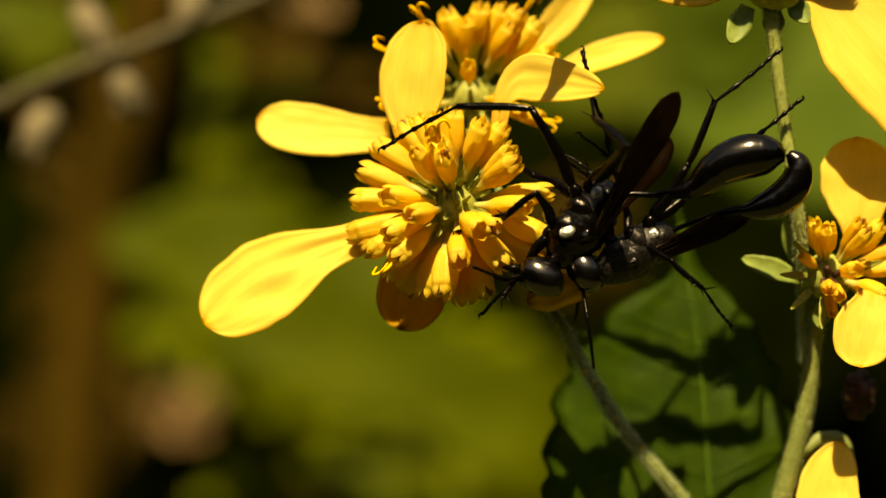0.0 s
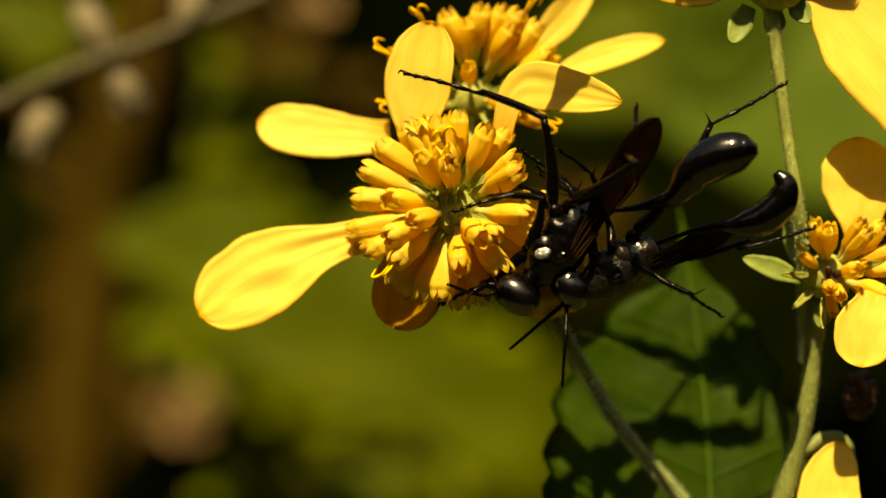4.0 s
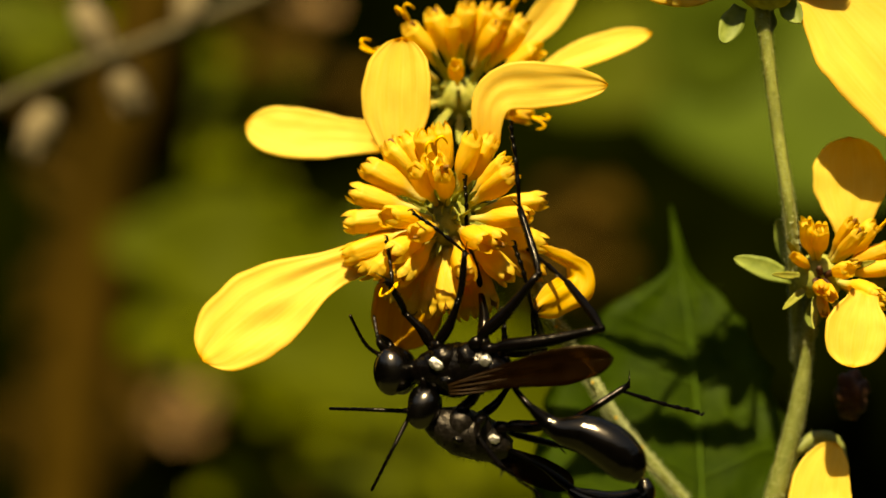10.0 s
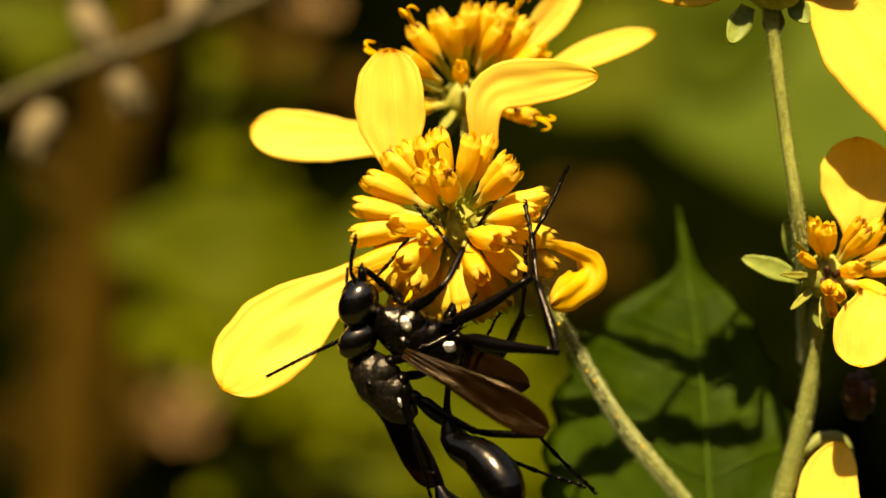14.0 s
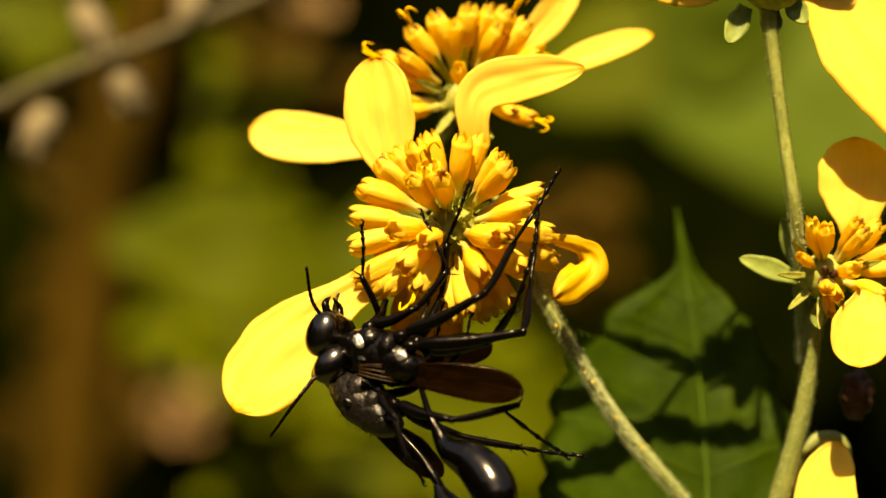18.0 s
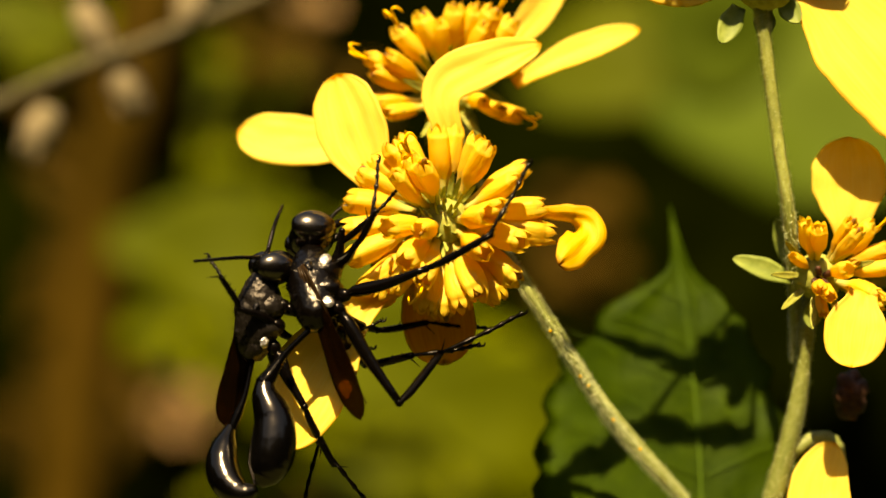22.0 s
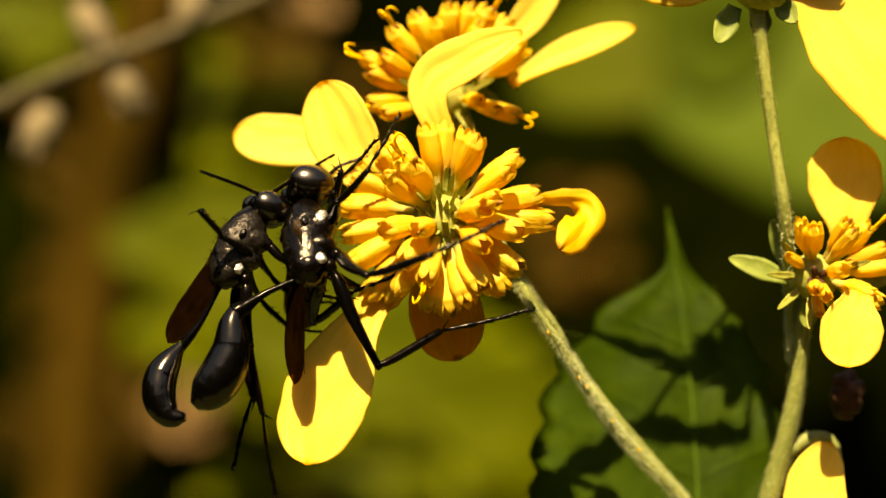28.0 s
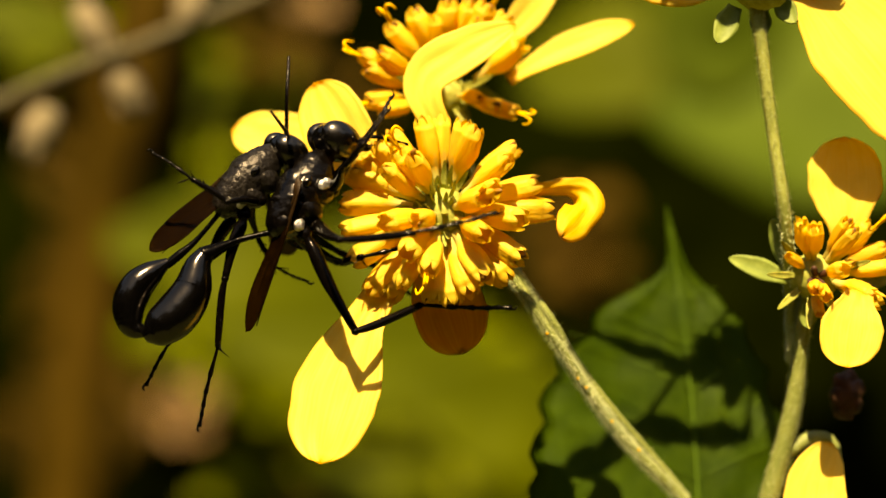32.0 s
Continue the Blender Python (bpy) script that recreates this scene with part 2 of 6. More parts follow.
def petal_bm(length, width, curl=None, side=None, cup=0.2, base=0.35, notch=0.0, ridge=0.05, wave=0.12, seed=0, thick=0.14, n=30, m=16, peak=0.6, tip=2.2, neck=0.0):
    """A ray petal from the origin along +x, its face towards +z. curl, side: degrees of bend out of and in its plane, by share of length."""
    bm = bmesh.new()
    uv = bm.loops.layers.uv.new("UVMap")
    curl = curl or (lambda s: 0)
    side = side or (lambda s: 0)
    p, rows = Vector((0, 0, 0)), []
    for i in range(n + 1):
        s = 1 - (1 - i / n) ** 1.6
        a, b = radians(side(s)), radians(curl(s))
        fwd = Vector((math.cos(a) * math.cos(b), math.sin(a) * math.cos(b), math.sin(b)))
        lat = Vector((-math.sin(a), math.cos(a), 0))
        nor = fwd.cross(lat)
        w = base + (1 - base) * smooth01(neck, peak, s)
        if s > peak:
            w *= max(0.0, 1 - ((s - peak) / (1 - peak)) ** tip) ** 0.5
        w = max(w, 0.04) * width / 2
        row = []
        for j in range(m + 1):
            v = 2 * j / m - 1
            h = -cup * w * (1 - v * v) * 1.0 + 0.4 * ridge * math.cos(3.5 * math.pi * v) * (1 - s * 0.4) * min(1, 4 * s)
            h += wave * noise.noise(Vector((s * 4 + seed * 9.1, v * 2.2, seed)))
            edge = 1 + 0.05 * noise.noise(Vector((s * 9, seed * 3.3, math.copysign(2, v))))
            back = notch * max(0, 1 - abs(v) * 3) * smooth01(0.85, 1, s) + 0.035 * length * smooth01(0.85, 1, s) * math.cos(7 * v) * 0.14
            row.append((p + lat * v * w * edge + nor * h - fwd * back, nor, s, v))
        rows.append(row)
        p = p + fwd * length * ((1 - i / n) ** 1.6 - max(0.0, 1 - (i + 1) / n) ** 1.6)
    return skinned(bm, uv, rows, thick)


def shrivelled_bm(spine, halves, turns, seed, thick=0.13, n=44, m=14):
    """A withered petal: its midline, half widths and the turn of its face about the midline (degrees) from base to tip."""
    bm = bmesh.new()
    uv = bm.loops.layers.uv.new("UVMap")
    pts, half, turn = smooth_path([Vector(p) for p in spine], n + 1), along(halves, n + 1), along(turns, n + 1)
    rows = []
    for i, p in enumerate(pts):
        s = i / n
        fwd = (pts[min(i + 1, n)] - pts[max(i - 1, 0)]).normalized()
        lat = fwd.cross(Vector((0, -1, 0))).normalized()
        lat = Matrix.Rotation(radians(turn[i]), 3, fwd) @ lat
        nor = fwd.cross(lat)
        w = half[i] * (1 if s < 0.86 else max(0.03, 1 - ((s - 0.86) / 0.14) ** 2.4) ** 0.5)
        row = []
        for j in range(m + 1):
            v = 2 * j / m - 1
            crisp = 0.13 * noise.noise(Vector((s * 14, v * 2.0 + 5, seed))) + 0.16 * noise.noise(Vector((s * 5, v * 1.6, seed + 4)))
            h = 0.30 * w * v * v + crisp * min(1, 2 * w) + 0.09 * math.cos(7 * v + 2 * s)
            edge = 1 + 0.20 * noise.noise(Vector((s * 11, seed * 3.3, math.copysign(2, v))))
            row.append((p + lat * v * w * edge + nor * h, nor, s, v))
        rows.append(row)
    return skinned(bm, uv, rows, thick)


def skinned(bm, uv, rows, thick):
    """Closes a sheet given as rows of (place, normal, share along, share across) into a thin solid."""
    n, m = len(rows) - 1, len(rows[0]) - 1
    grid = []
    for off in (thick / 2, -thick / 2):
        grid.append([[bm.verts.new(q + nn * off) for q, nn, s, v in row] for row in rows])
    def face(vs, uvs):
        f = bm.faces.new(vs)
        for lp, c in zip(f.loops, uvs):
            lp[uv].uv = c
    for i in range(n):
        for j in range(m):
            ids = ((i, j), (i + 1, j), (i + 1, j + 1), (i, j + 1))
            c = [(rows[a][b][2], rows[a][b][3] * 0.5 + 0.5) for a, b in ids]
            face([grid[0][a][b] for a, b in ids], c)
            face([grid[1][a][b] for a, b in ids[::-1]], c[::-1])
    rim = [(i, 0) for i in range(n)] + [(n, j) for j in range(m)] + [(i, m) for i in range(n, 0, -1)] + [(0, j) for j in range(m, 0, -1)]
    for k in range(len(rim)):
        a, b = rim[k], rim[(k + 1) % len(rim)]
        c = (rows[a[0]][a[1]][2], rows[a[0]][a[1]][3] * 0.5 + 0.5)
        face([grid[0][a[0]][a[1]], grid[1][a[0]][a[1]], grid[1][b[0]][b[1]], grid[0][b[0]][b[1]]], (c, c, c, c))
    return bm


# ---- florets: a few shapes, shared by all the heads ----
def floret_mesh(seed, length=6.0, open_=1.0):
    rnd = random.Random(seed)
    bm = bmesh.new()
    uv = bm.loops.layers.uv.new("UVMap")
    fat = rnd.uniform(0.88, 1.06)
    prof = [(0, 0.30), (0.10, 0.36), (0.20, 0.42), (0.29, 0.56), (0.37, 0.80), (0.47, 0.97 * fat), (0.58, 1.04 * fat), (0.69, 1.03 * fat), (0.78, 0.98 * fat), (0.84, 0.92)]
    bend, droop = rnd.uniform(-0.8, 0.8), rnd.uniform(-0.5, 0.5)
    seg = 20
    rings = []
    for s, r in prof:
        ring = []
        for k in range(seg):
            a = k * math.tau / seg
            crease = (0.02 + 0.13 * s * s) * math.cos(5 * a + math.pi)
            rr = r * (1 + crease) * (1 + 0.13 * noise.noise(Vector((s * 4, math.cos(a) * 1.7, math.sin(a) * 1.7 + seed * 7))))
            ring.append(bm.verts.new((s * length, rr * math.cos(a) + bend * s * s, rr * math.sin(a) + droop * s * s)))
        rings.append(ring)
    def face(vs, u):
        f = bm.faces.new(vs)
        for lp, c in zip(f.loops, u):
            lp[uv].uv = c
    for i in range(len(prof) - 1):
        for k in range(seg):
            face((rings[i][k], rings[i][(k + 1) % seg], rings[i + 1][(k + 1) % seg], rings[i + 1][k]),
                 ((prof[i][0], k / seg), (prof[i][0], (k + 1) / seg), (prof[i + 1][0], (k + 1) / seg), (prof[i + 1][0], k / seg)))
    face(rings[0][::-1], [(0, 0)] * seg)
    # five pointed lobes round the mouth, each curling in or out its own way
    top = rings[-1]
    mouth = Vector((prof[-1][0] * length, bend * 0.71, droop * 0.71))
    for q in range(5):
        ids = [(q * 4 + k) % seg for k in range(5)]
        a = (q * 4 + 2) * math.tau / seg
        out = Vector((0, math.cos(a), math.sin(a)))
        reach_, flare = rnd.uniform(0.7, 1.05), open_ * rnd.uniform(-0.25, 0.55) - 0.22
        row = [top[i] for i in ids]
        u0 = 0.86
        for step, wide in ((0.36, 0.86), (0.70, 0.55)):
            nxt = []
            for k, i in enumerate(ids):
                edge = top[ids[2]].co + (top[i].co - top[ids[2]].co) * wide
                nxt.append(bm.verts.new(edge + Vector((reach_ * step, 0, 0)) + out * (flare * step * step * 1.4 - 0.10 * step)))
            for k in range(4):
                face((row[k], row[k + 1], nxt[k + 1], nxt[k]), [(u0, q + k / 4), (u0, q + (k + 1) / 4), (0.86 + 0.2 * step, q + (k + 1) / 4), (0.86 + 0.2 * step, q + k / 4)])
            row, u0 = nxt, 0.86 + 0.2 * step
        tipv = bm.verts.new(top[ids[2]].co + Vector((reach_, 0, 0)) + out * (flare * 1.5 - 0.16))
        for k in range(4):
            face((row[k], row[k + 1], tipv), [(u0, q + k / 4), (u0, q + (k + 1) / 4), (1.1, q + 0.5)])
    # funnel inside the mouth
    low = bm.verts.new(mouth - Vector((0.9, 0, 0)))
    for k in range(seg):
        face((top[(k + 1) % seg], top[k], low), [(0.98, 0), (0.98, 0), (0.9, 0)])
    bmesh.ops.scale(bm, vec=(MM, MM, MM), verts=bm.verts)
    return mesh_of("floret", bm, FLORET)


def anther_mesh(seed):
    rnd = random.Random(seed)
    bm = bmesh.new()
    n = 6
    add_tube(bm, smooth_path([(4.2, 0, 0), (5.4, rnd.uniform(-0.1, 0.1), 0.05), (5.75, rnd.uniform(-0.3, 0.3), rnd.uniform(-0.3, 0.3))], n), along([0.26, 0.30, 0.12], n), 7)
    bmesh.ops.scale(bm, vec=(MM, MM, MM), verts=bm.verts)
    return mesh_of("anther", bm, ANTHER)


def style_mesh(seed):
    rnd = random.Random(seed)
    bm = bmesh.new()
    for sg in (-1, 1):
        pts = [(5.4, 0, 0)] + [(6.6 + 0.9 * math.sin(k * 0.62), sg * (0.15 + 0.42 * (1 - math.cos(k * 0.62))) + rnd.uniform(-0.05, 0.05), 0.1 * k) for k in range(6)]
        add_tube(bm, smooth_path(pts, 12), along([0.14, 0.14, 0.12, 0.06], 12), 6)
    bmesh.ops.scale(bm, vec=(MM, MM, MM), verts=bm.verts)
    return mesh_of("style", bm, STYLE)


FLORETS = [floret_mesh(k, 6.0, (0.3, 0.5, 1.0, 0.2, -0.4, 0.1, 0.7, -0.2)[k]) for k in range(8)]
ANTHERS = [anther_mesh(k) for k in range(4)]
STYLES = [style_mesh(k) for k in range(3)]


def chaff_mesh():
    return mesh_of("chaff_scale", _scaled(petal_bm(4.4, 0.75, lambda s: 14 * s, None, 0.35, 0.7, ridge=0.02, wave=0.05, thick=0.1, n=8, m=4, peak=0.4, tip=1.2)), CHAFF)


def _scaled(bm):
    bmesh.ops.scale(bm, vec=(MM, MM, MM), verts=bm.verts)
    return bm


CHAFF_ME = chaff_mesh()


def add_floret(head, centre, tip, rnd, size=1.0, styled=False, start=0.27, spent=0.35):
    c, t = Vector(centre), Vector(tip)
    d = t - c
    m = frame_of(c + d * start, d, Vector((rnd.uniform(-1, 1), rnd.uniform(-1, 1), rnd.uniform(-1, 1) + 0.01)))
    s = (d.length * (1 - start)) / 6.3
    m = m @ Matrix.Diagonal((s, s * size, s * size, 1))
    f = part_mesh("floret", FLORETS[rnd.randrange(8)], head, "", m)
    if rnd.random() < spent:
        part_mesh("anther", ANTHERS[rnd.randrange(4)], f)
    if styled:
        part_mesh("style", STYLES[rnd.randrange(3)], f)
    return f


def add_petal(head, name, bm, origin, xdir, normal, label, mat=None):
    ob = part(name, bm, mat or PETAL, head, label)
    ob.matrix_basis = frame_of(origin, xdir, normal)
    return ob


def add_receptacle(head, radii, mat=None):
    bm = bmesh.new()
    add_blob(bm, (0, 0, 0), radii, 24, 14, None, 0.25, 1.4)
    return part("receptacle", bm, mat or CHAFF, head, "green domed receptacle")


def add_bract(head, origin, xdir, normal, length=5.0, width=2.0, bend=20):
    bm = petal_bm(length, width, lambda s: bend * s, None, 0.3, 0.6, ridge=0.02, wave=0.12, seed=length, thick=0.2, n=12, m=6, peak=0.45, tip=1.3)
    ob = part("bract", bm, BRACT, head, "green leafy bract")
    ob.matrix_basis = frame_of(origin, xdir, normal)
    return ob


def add_hairs(bm, pts, radii, count, length, rnd):
    """Short stiff hairs that stand off a stem."""
    for _ in range(count):
        f = rnd.uniform(0, len(pts) - 1.001)
        k = int(f)
        p = pts[k].lerp(pts[k + 1], f - k)
        t = (pts[k + 1] - pts[k]).normalized()
        a = rnd.uniform(0, math.tau)
        o = t.orthogonal().normalized()
        o = (o * math.cos(a) + t.cross(o) * math.sin(a)).normalized()
        r = radii[k] * 0.95
        ln = length * rnd.uniform(0.5, 1.2)
        w = 0.019
        e = (o + t * rnd.uniform(-0.3, 0.6)).normalized()
        q = p + o * r
        s1, s2 = t * w, t.cross(o) * w
        vs = [bm.verts.new(q + s1), bm.verts.new(q + s2 - s1 * 0.5), bm.verts.new(q - s2 - s1 * 0.5), bm.verts.new(q + e * ln)]
        for a_, b_, c_ in ((0, 1, 3), (1, 2, 3), (2, 0, 3)):
            bm.faces.new((vs[a_], vs[b_], vs[c_]))


def make_stem(owner, label, pts, radii, n=40, hairs=500, hair=0.5, seed=1, root=(), mat=None):
    """A hairy stem under its plant, given in the plan; root: straight way on to the ground."""
    rnd = random.Random(seed)
    path = smooth_path(pts, n)
    rad = along(radii, n)
    rad = [r * (1 + 0.06 * noise.noise(Vector((i * 0.35, seed, 0)))) for i, r in enumerate(rad)]
    bm = bmesh.new()
    ends = [Vector(p) for p in root]
    add_tube(bm, path + ends, rad + [rad[-1] * 1.2] * len(ends), 12)
    st = part("stem", bm, mat or STEM, owner, label)
    st.matrix_basis = owner.matrix_basis.inverted() @ Matrix.Translation((0, 0, Z0))
    if hairs:
        bm = bmesh.new()
        add_hairs(bm, path, rad, hairs, hair, rnd)
        h = part("hair", bm, HAIR, st, "short pale bristly hairs", False)
        h["kind"] = "stuff"
    return st


# ---- plan, in millimetres ----
HEAD_TIPS = [
    (-9.5, 2.25, -0.25), (-9.75, -0.1, -0.25), (-8.15, 5.4, -0.25), (-6.05, 7.5, -0.25), (-4.75, 8.1, -0.36), (-2.5, 8.75, -1.93),
    (-1.35, 9.4, -0.25), (-3.85, 4.8, -5.83), (-1.45, 6.4, -5.52), (-0.45, 5.2, -6.41), (2.05, 8.6, -2.62), (3.55, 8.7, -0.25),
    (5.65, 6.4, -3.23), (6.25, 5.5, -3.58), (8.95, 3.4, -0.25), (7.65, 1.1, -4.39), (9.5, -1.0, -0.25), (9.5, -3.9, -0.25),
    (3.55, -1.8, -6.98), (6.35, -4.2, -4.52), (-2.65, -1.5, -7.29), (-9.45, -4.2, -0.25), (-8.15, -5.3, -0.25), (-6.55, -5.6, -3.08),
    (-3.85, -5.8, -5.18), (-4.5, -8.0, -1.66), (-2.65, -8.9, -1.2), (-1.15, -8.6, -2.97), (0.85, -8.0, -3.99), (2.85, -8.9, -0.83),
    (5.35, -7.3, -2.08), (-5.25, -3.5, -5.71), (-5.25, 0.0, -6.39), (5.5, -1.5, -6.13), (2.75, -5.0, -6.13),
]
UPPER_TIPS = [
    (-5.0, 4.4, -5.75), (-2.6, 5.8, -5.0), (0.3, 6.5, -5.77), (2.6, 6.4, -4.6), (4.9, 5.9, -4.99),
    (6.6, 4.6, -4.0), (-1.2, 4.9, -6.6), (-8.25, 1.25, -3.8), (-7.75, -0.4, -4.53), (-7.6, -3.4, -3.71), (-6.4, 1.6, -4.6), (7.0, -4.75, -3.63),
    (5.25, -4.0, -5.58), (8.25, 1.5, -3.74), (3.4, 4.6, -6.4),
    (-0.75, 0.25, -7.0), (3.25, -3.25, -6.74), (-6.25, -4.5, -4.59),
]
RIGHT_TIPS = [
    (-2.15, 5.1, -4.05), (-0.65, 5.1, -4.37), (2.85, 5.5, -3.38), (3.25, 4.5, -4.03), (5.65, 4.75, -1.06), (6.75, 3.0, -1.04),
    (7.25, 1.0, -1.31), (0.35, -2.0, -5.78), (5.25, -1.5, -4.11), (6.0, -2.5, -2.99), (-0.75, -1.5, -5.85), (2.25, 1.0, -5.67),
]
UPPER_AT = (1.63, 16.66, 10.0)
RIGHT_AT = (33.91, -2.48, 2.0)
HIGH_AT = (28.81, 23.07, -0.6)
LOW_AT = (35.18, -27.85, 2.0)
DRY_AT = (37.98, -13.51, 8.0)
def toward_sun(x, z, d, far):
    """The place that shades (x, z, d), far millimetres from it along the sunlight."""
    p = Vector((x, d, z)) + to_sun * far
    return (p.x, p.y, p.z)


SHADE_ONE = (toward_sun(14.3, -7.5, 21.5, 60), toward_sun(30.9, -12.2, 20.3, 60))
SHADE_TWO = (toward_sun(11.8, -23.5, 17.3, 60), toward_sun(20.2, -16.5, 19, 60))
SHADE_THREE = (toward_sun(17.4, -17.3, 19.2, 64), toward_sun(30.4, -18.2, 18.8, 64))
STEM_MAIN = [(3.36, 3.5, 2.09), (6.66, 3.0, -0.71), (10.09, 0.8, -6.47), (13.77, 3.0, -12.65), (16.74, 5.0, -17.0), (22.21, 7.0, -23.2)]
STEM_THIN = [(28.15, -0.3, 23.01), (28.77, -0.2, 19.03), (29.88, -0.1, 10.54), (31.05, 0, 2.55), (32.46, 5, -6.11), (32.9, 7, -10.33)]
STEM_THICK = [(33.94, 3, -3.0), (33.26, 4, -7.1), (32.56, 5, -14.33), (30.77, 6, -22.15), (29.37, 7, -27.97)]
STEM_SIDE = [(32.34, 5.5, -18.49), (34.38, 6, -17.24), (36.44, 6.5, -18.07), (36.54, 6.5, -22.72)]
STEM_UPPER = [(1.65, 12, 15.5), (4.2, 9, 6.0), (7.0, 5.5, -1.2), (10.5, 3.6, -6.8), (14.4, 5.5, -13.27), (22.8, 9.0, -23.8)]
HEAD_START = (0.55, 2.05, 0.0)
LEAF_TIP = (23.38, 27, 4.53)
LEAF_BASE = (24.89, 16, -28.31)
LEAF_LEFT = [0.1, 0.3, 0.5, 0.7, 1.2, 3.0, 5.4, 7.6, 9.4, 9.4, 11.6, 13.6, 13.2, 14.6, 15.4, 14.8, 15.8, 16.4, 15.6, 16.6, 16.0]
LEAF_RIGHT = [0.1, 0.3, 0.5, 0.8, 1.3, 2.4, 3.8, 4.4, 5.9, 6.0, 6.6, 7.9, 7.2, 7.6, 8.8, 8.2, 8.8, 10.0, 9.4, 10.4, 11.0]
FAR_LEAVES = [
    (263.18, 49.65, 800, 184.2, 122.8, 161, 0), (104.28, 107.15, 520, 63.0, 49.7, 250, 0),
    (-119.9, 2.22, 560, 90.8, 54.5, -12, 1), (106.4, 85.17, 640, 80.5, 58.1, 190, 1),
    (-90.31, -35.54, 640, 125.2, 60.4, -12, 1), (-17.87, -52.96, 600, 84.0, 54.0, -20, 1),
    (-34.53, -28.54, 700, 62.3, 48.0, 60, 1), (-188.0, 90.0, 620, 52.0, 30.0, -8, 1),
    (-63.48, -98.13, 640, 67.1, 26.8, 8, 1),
]
CLUMPS = [
    (0, -111.24, -8.4, 884, 43.5, 26.1, 60, 31.9),
    (0, -61.79, -66.82, 1054, 77.2, 36.9, 90, 40.3),
    (0, 24.6, -111.43, 1190, 70.8, 55.9, 70, 44.7),
    (0, 317.88, 146.61, 1500, 59.4, 50.2, 60, 68.5),
    (0, -135.65, -44.35, 1190, 74.5, 22.4, 40, 41.0),
    (0, -269.81, 141.99, 1190, 41.0, 26.1, 14, 33.5),
    (0, -236.18, -33.08, 1360, 37.7, 41.9, 12, 41.9),
    (0, -33.63, -163.73, 1292, 80.1, 28.0, 40, 40.0),
    (0, -132.48, -137.66, 1088, 24.2, 20.7, 14, 27.6),
    (1, 78.0, 4.0, 1054, 26.0, 40.3, 55, 28.0),
    (0, -123.0, 77.0, 1100, 38.0, 54.0, 20, 24.0),
    (1, -50.53, 86.59, 952, 18.5, 18.5, 14, 18.5),
    (1, -108.33, 128.0, 1088, 31.1, 24.2, 14, 24.2),
    (1, -75.22, -140.7, 1054, 23.5, 13.4, 12, 20.1),
    (1, -269.81, -111.43, 1190, 44.7, 22.4, 14, 29.8),
    (1, -256.0, 4.49, 1320, 34.0, 130.0, 44, 46.0),
    (1, -204.94, -99.71, 1088, 38.0, 24.2, 18, 27.6),
    (2, -108.58, -67.18, 688, 14.7, 12.3, 26, 9.5),
    (2, -40.35, 76.74, 480, 9.0, 5.0, 14, 6.5),
]
STALK = [(-126.52, 800, 171.1), (-145.2, 800, 77.67), (-164.21, 810, 0.27), (-186.28, 820, -179.47)]
TWIG_LINE = [(-65.78, 110, 19.24), (-52.28, 106, 24.65), (-39.69, 106, 29.53), (-25.24, 112, 36.57)]
BUDS = [
    (-56.45, 108, 16.33, -0.4, -1, 7.9, 2.4), (-44.56, 108, 22.44, 0.3, -1, 7.5, 2.2),
    (-49.08, 108, 30.6, 0.45, -1, 8.7, 2.1), (-35.6, 108, 33.78, 0.2, 1, 6.3, 1.9),
]
F_ROOT, F_TAIL = (-3.3, 0, -0.2), (7.4, 8.7)
M_ROOT, M_TAIL = (-2.9, 0, 0.2), (7.2, 6.0)


# ---- ground and distance ----
def ground_sheet():
    bm = bmesh.new()
    bmesh.ops.create_grid(bm, x_segments=120, y_segments=120, size=60000)
    for v in bm.verts:
        r = v.co.length
        v.co.z = 60 * noise.noise(v.co * 0.0012) + 0.004 * max(0, r - 6000)
    ob = part("ground", bm, GRASS)
    return tagged(ob, "dark meadow soil with low weeds in shade", "ground", "", "structure")


def thicket_bank():
    """Added ring of scrub round the clearing, coloured as deep shade; it closes the view and shades the low sky."""
    bm = bmesh.new()
    nx, nz = 120, 24
    def ring(extra):
        rows = []
        for k in range(nz + 1):
            row = []
            for i in range(nx):
                a = i / nx * math.tau
                r = 2350 - 650 * max(0, math.sin(a)) + 330 * noise.noise(Vector((math.cos(a) * 5, math.sin(a) * 5, k * 0.3))) + k * 12 + extra
                h = 2300 + 420 * noise.noise(Vector((math.cos(a) * 3, math.sin(a) * 3, 9)))
                row.append(bm.verts.new((r * math.cos(a), r * math.sin(a), -60 + h * k / nz)))
            rows.append(row)
        return rows
    inner, outer = ring(0), ring(900)
    for g in (inner, outer):
        for k in range(nz):
            for i in range(nx):
                bm.faces.new((g[k][i], g[k][(i + 1) % nx], g[k + 1][(i + 1) % nx], g[k + 1][i]))
    for i in range(nx):
        bm.faces.new((inner[-1][i], inner[-1][(i + 1) % nx], outer[-1][(i + 1) % nx], outer[-1][i]))
    ob = part("backdrop", bm, SCRUB_SHADE)
    return tagged(ob, "added ring of scrub round the flowers, deep shade put into its colour", "bank", "", "structure")


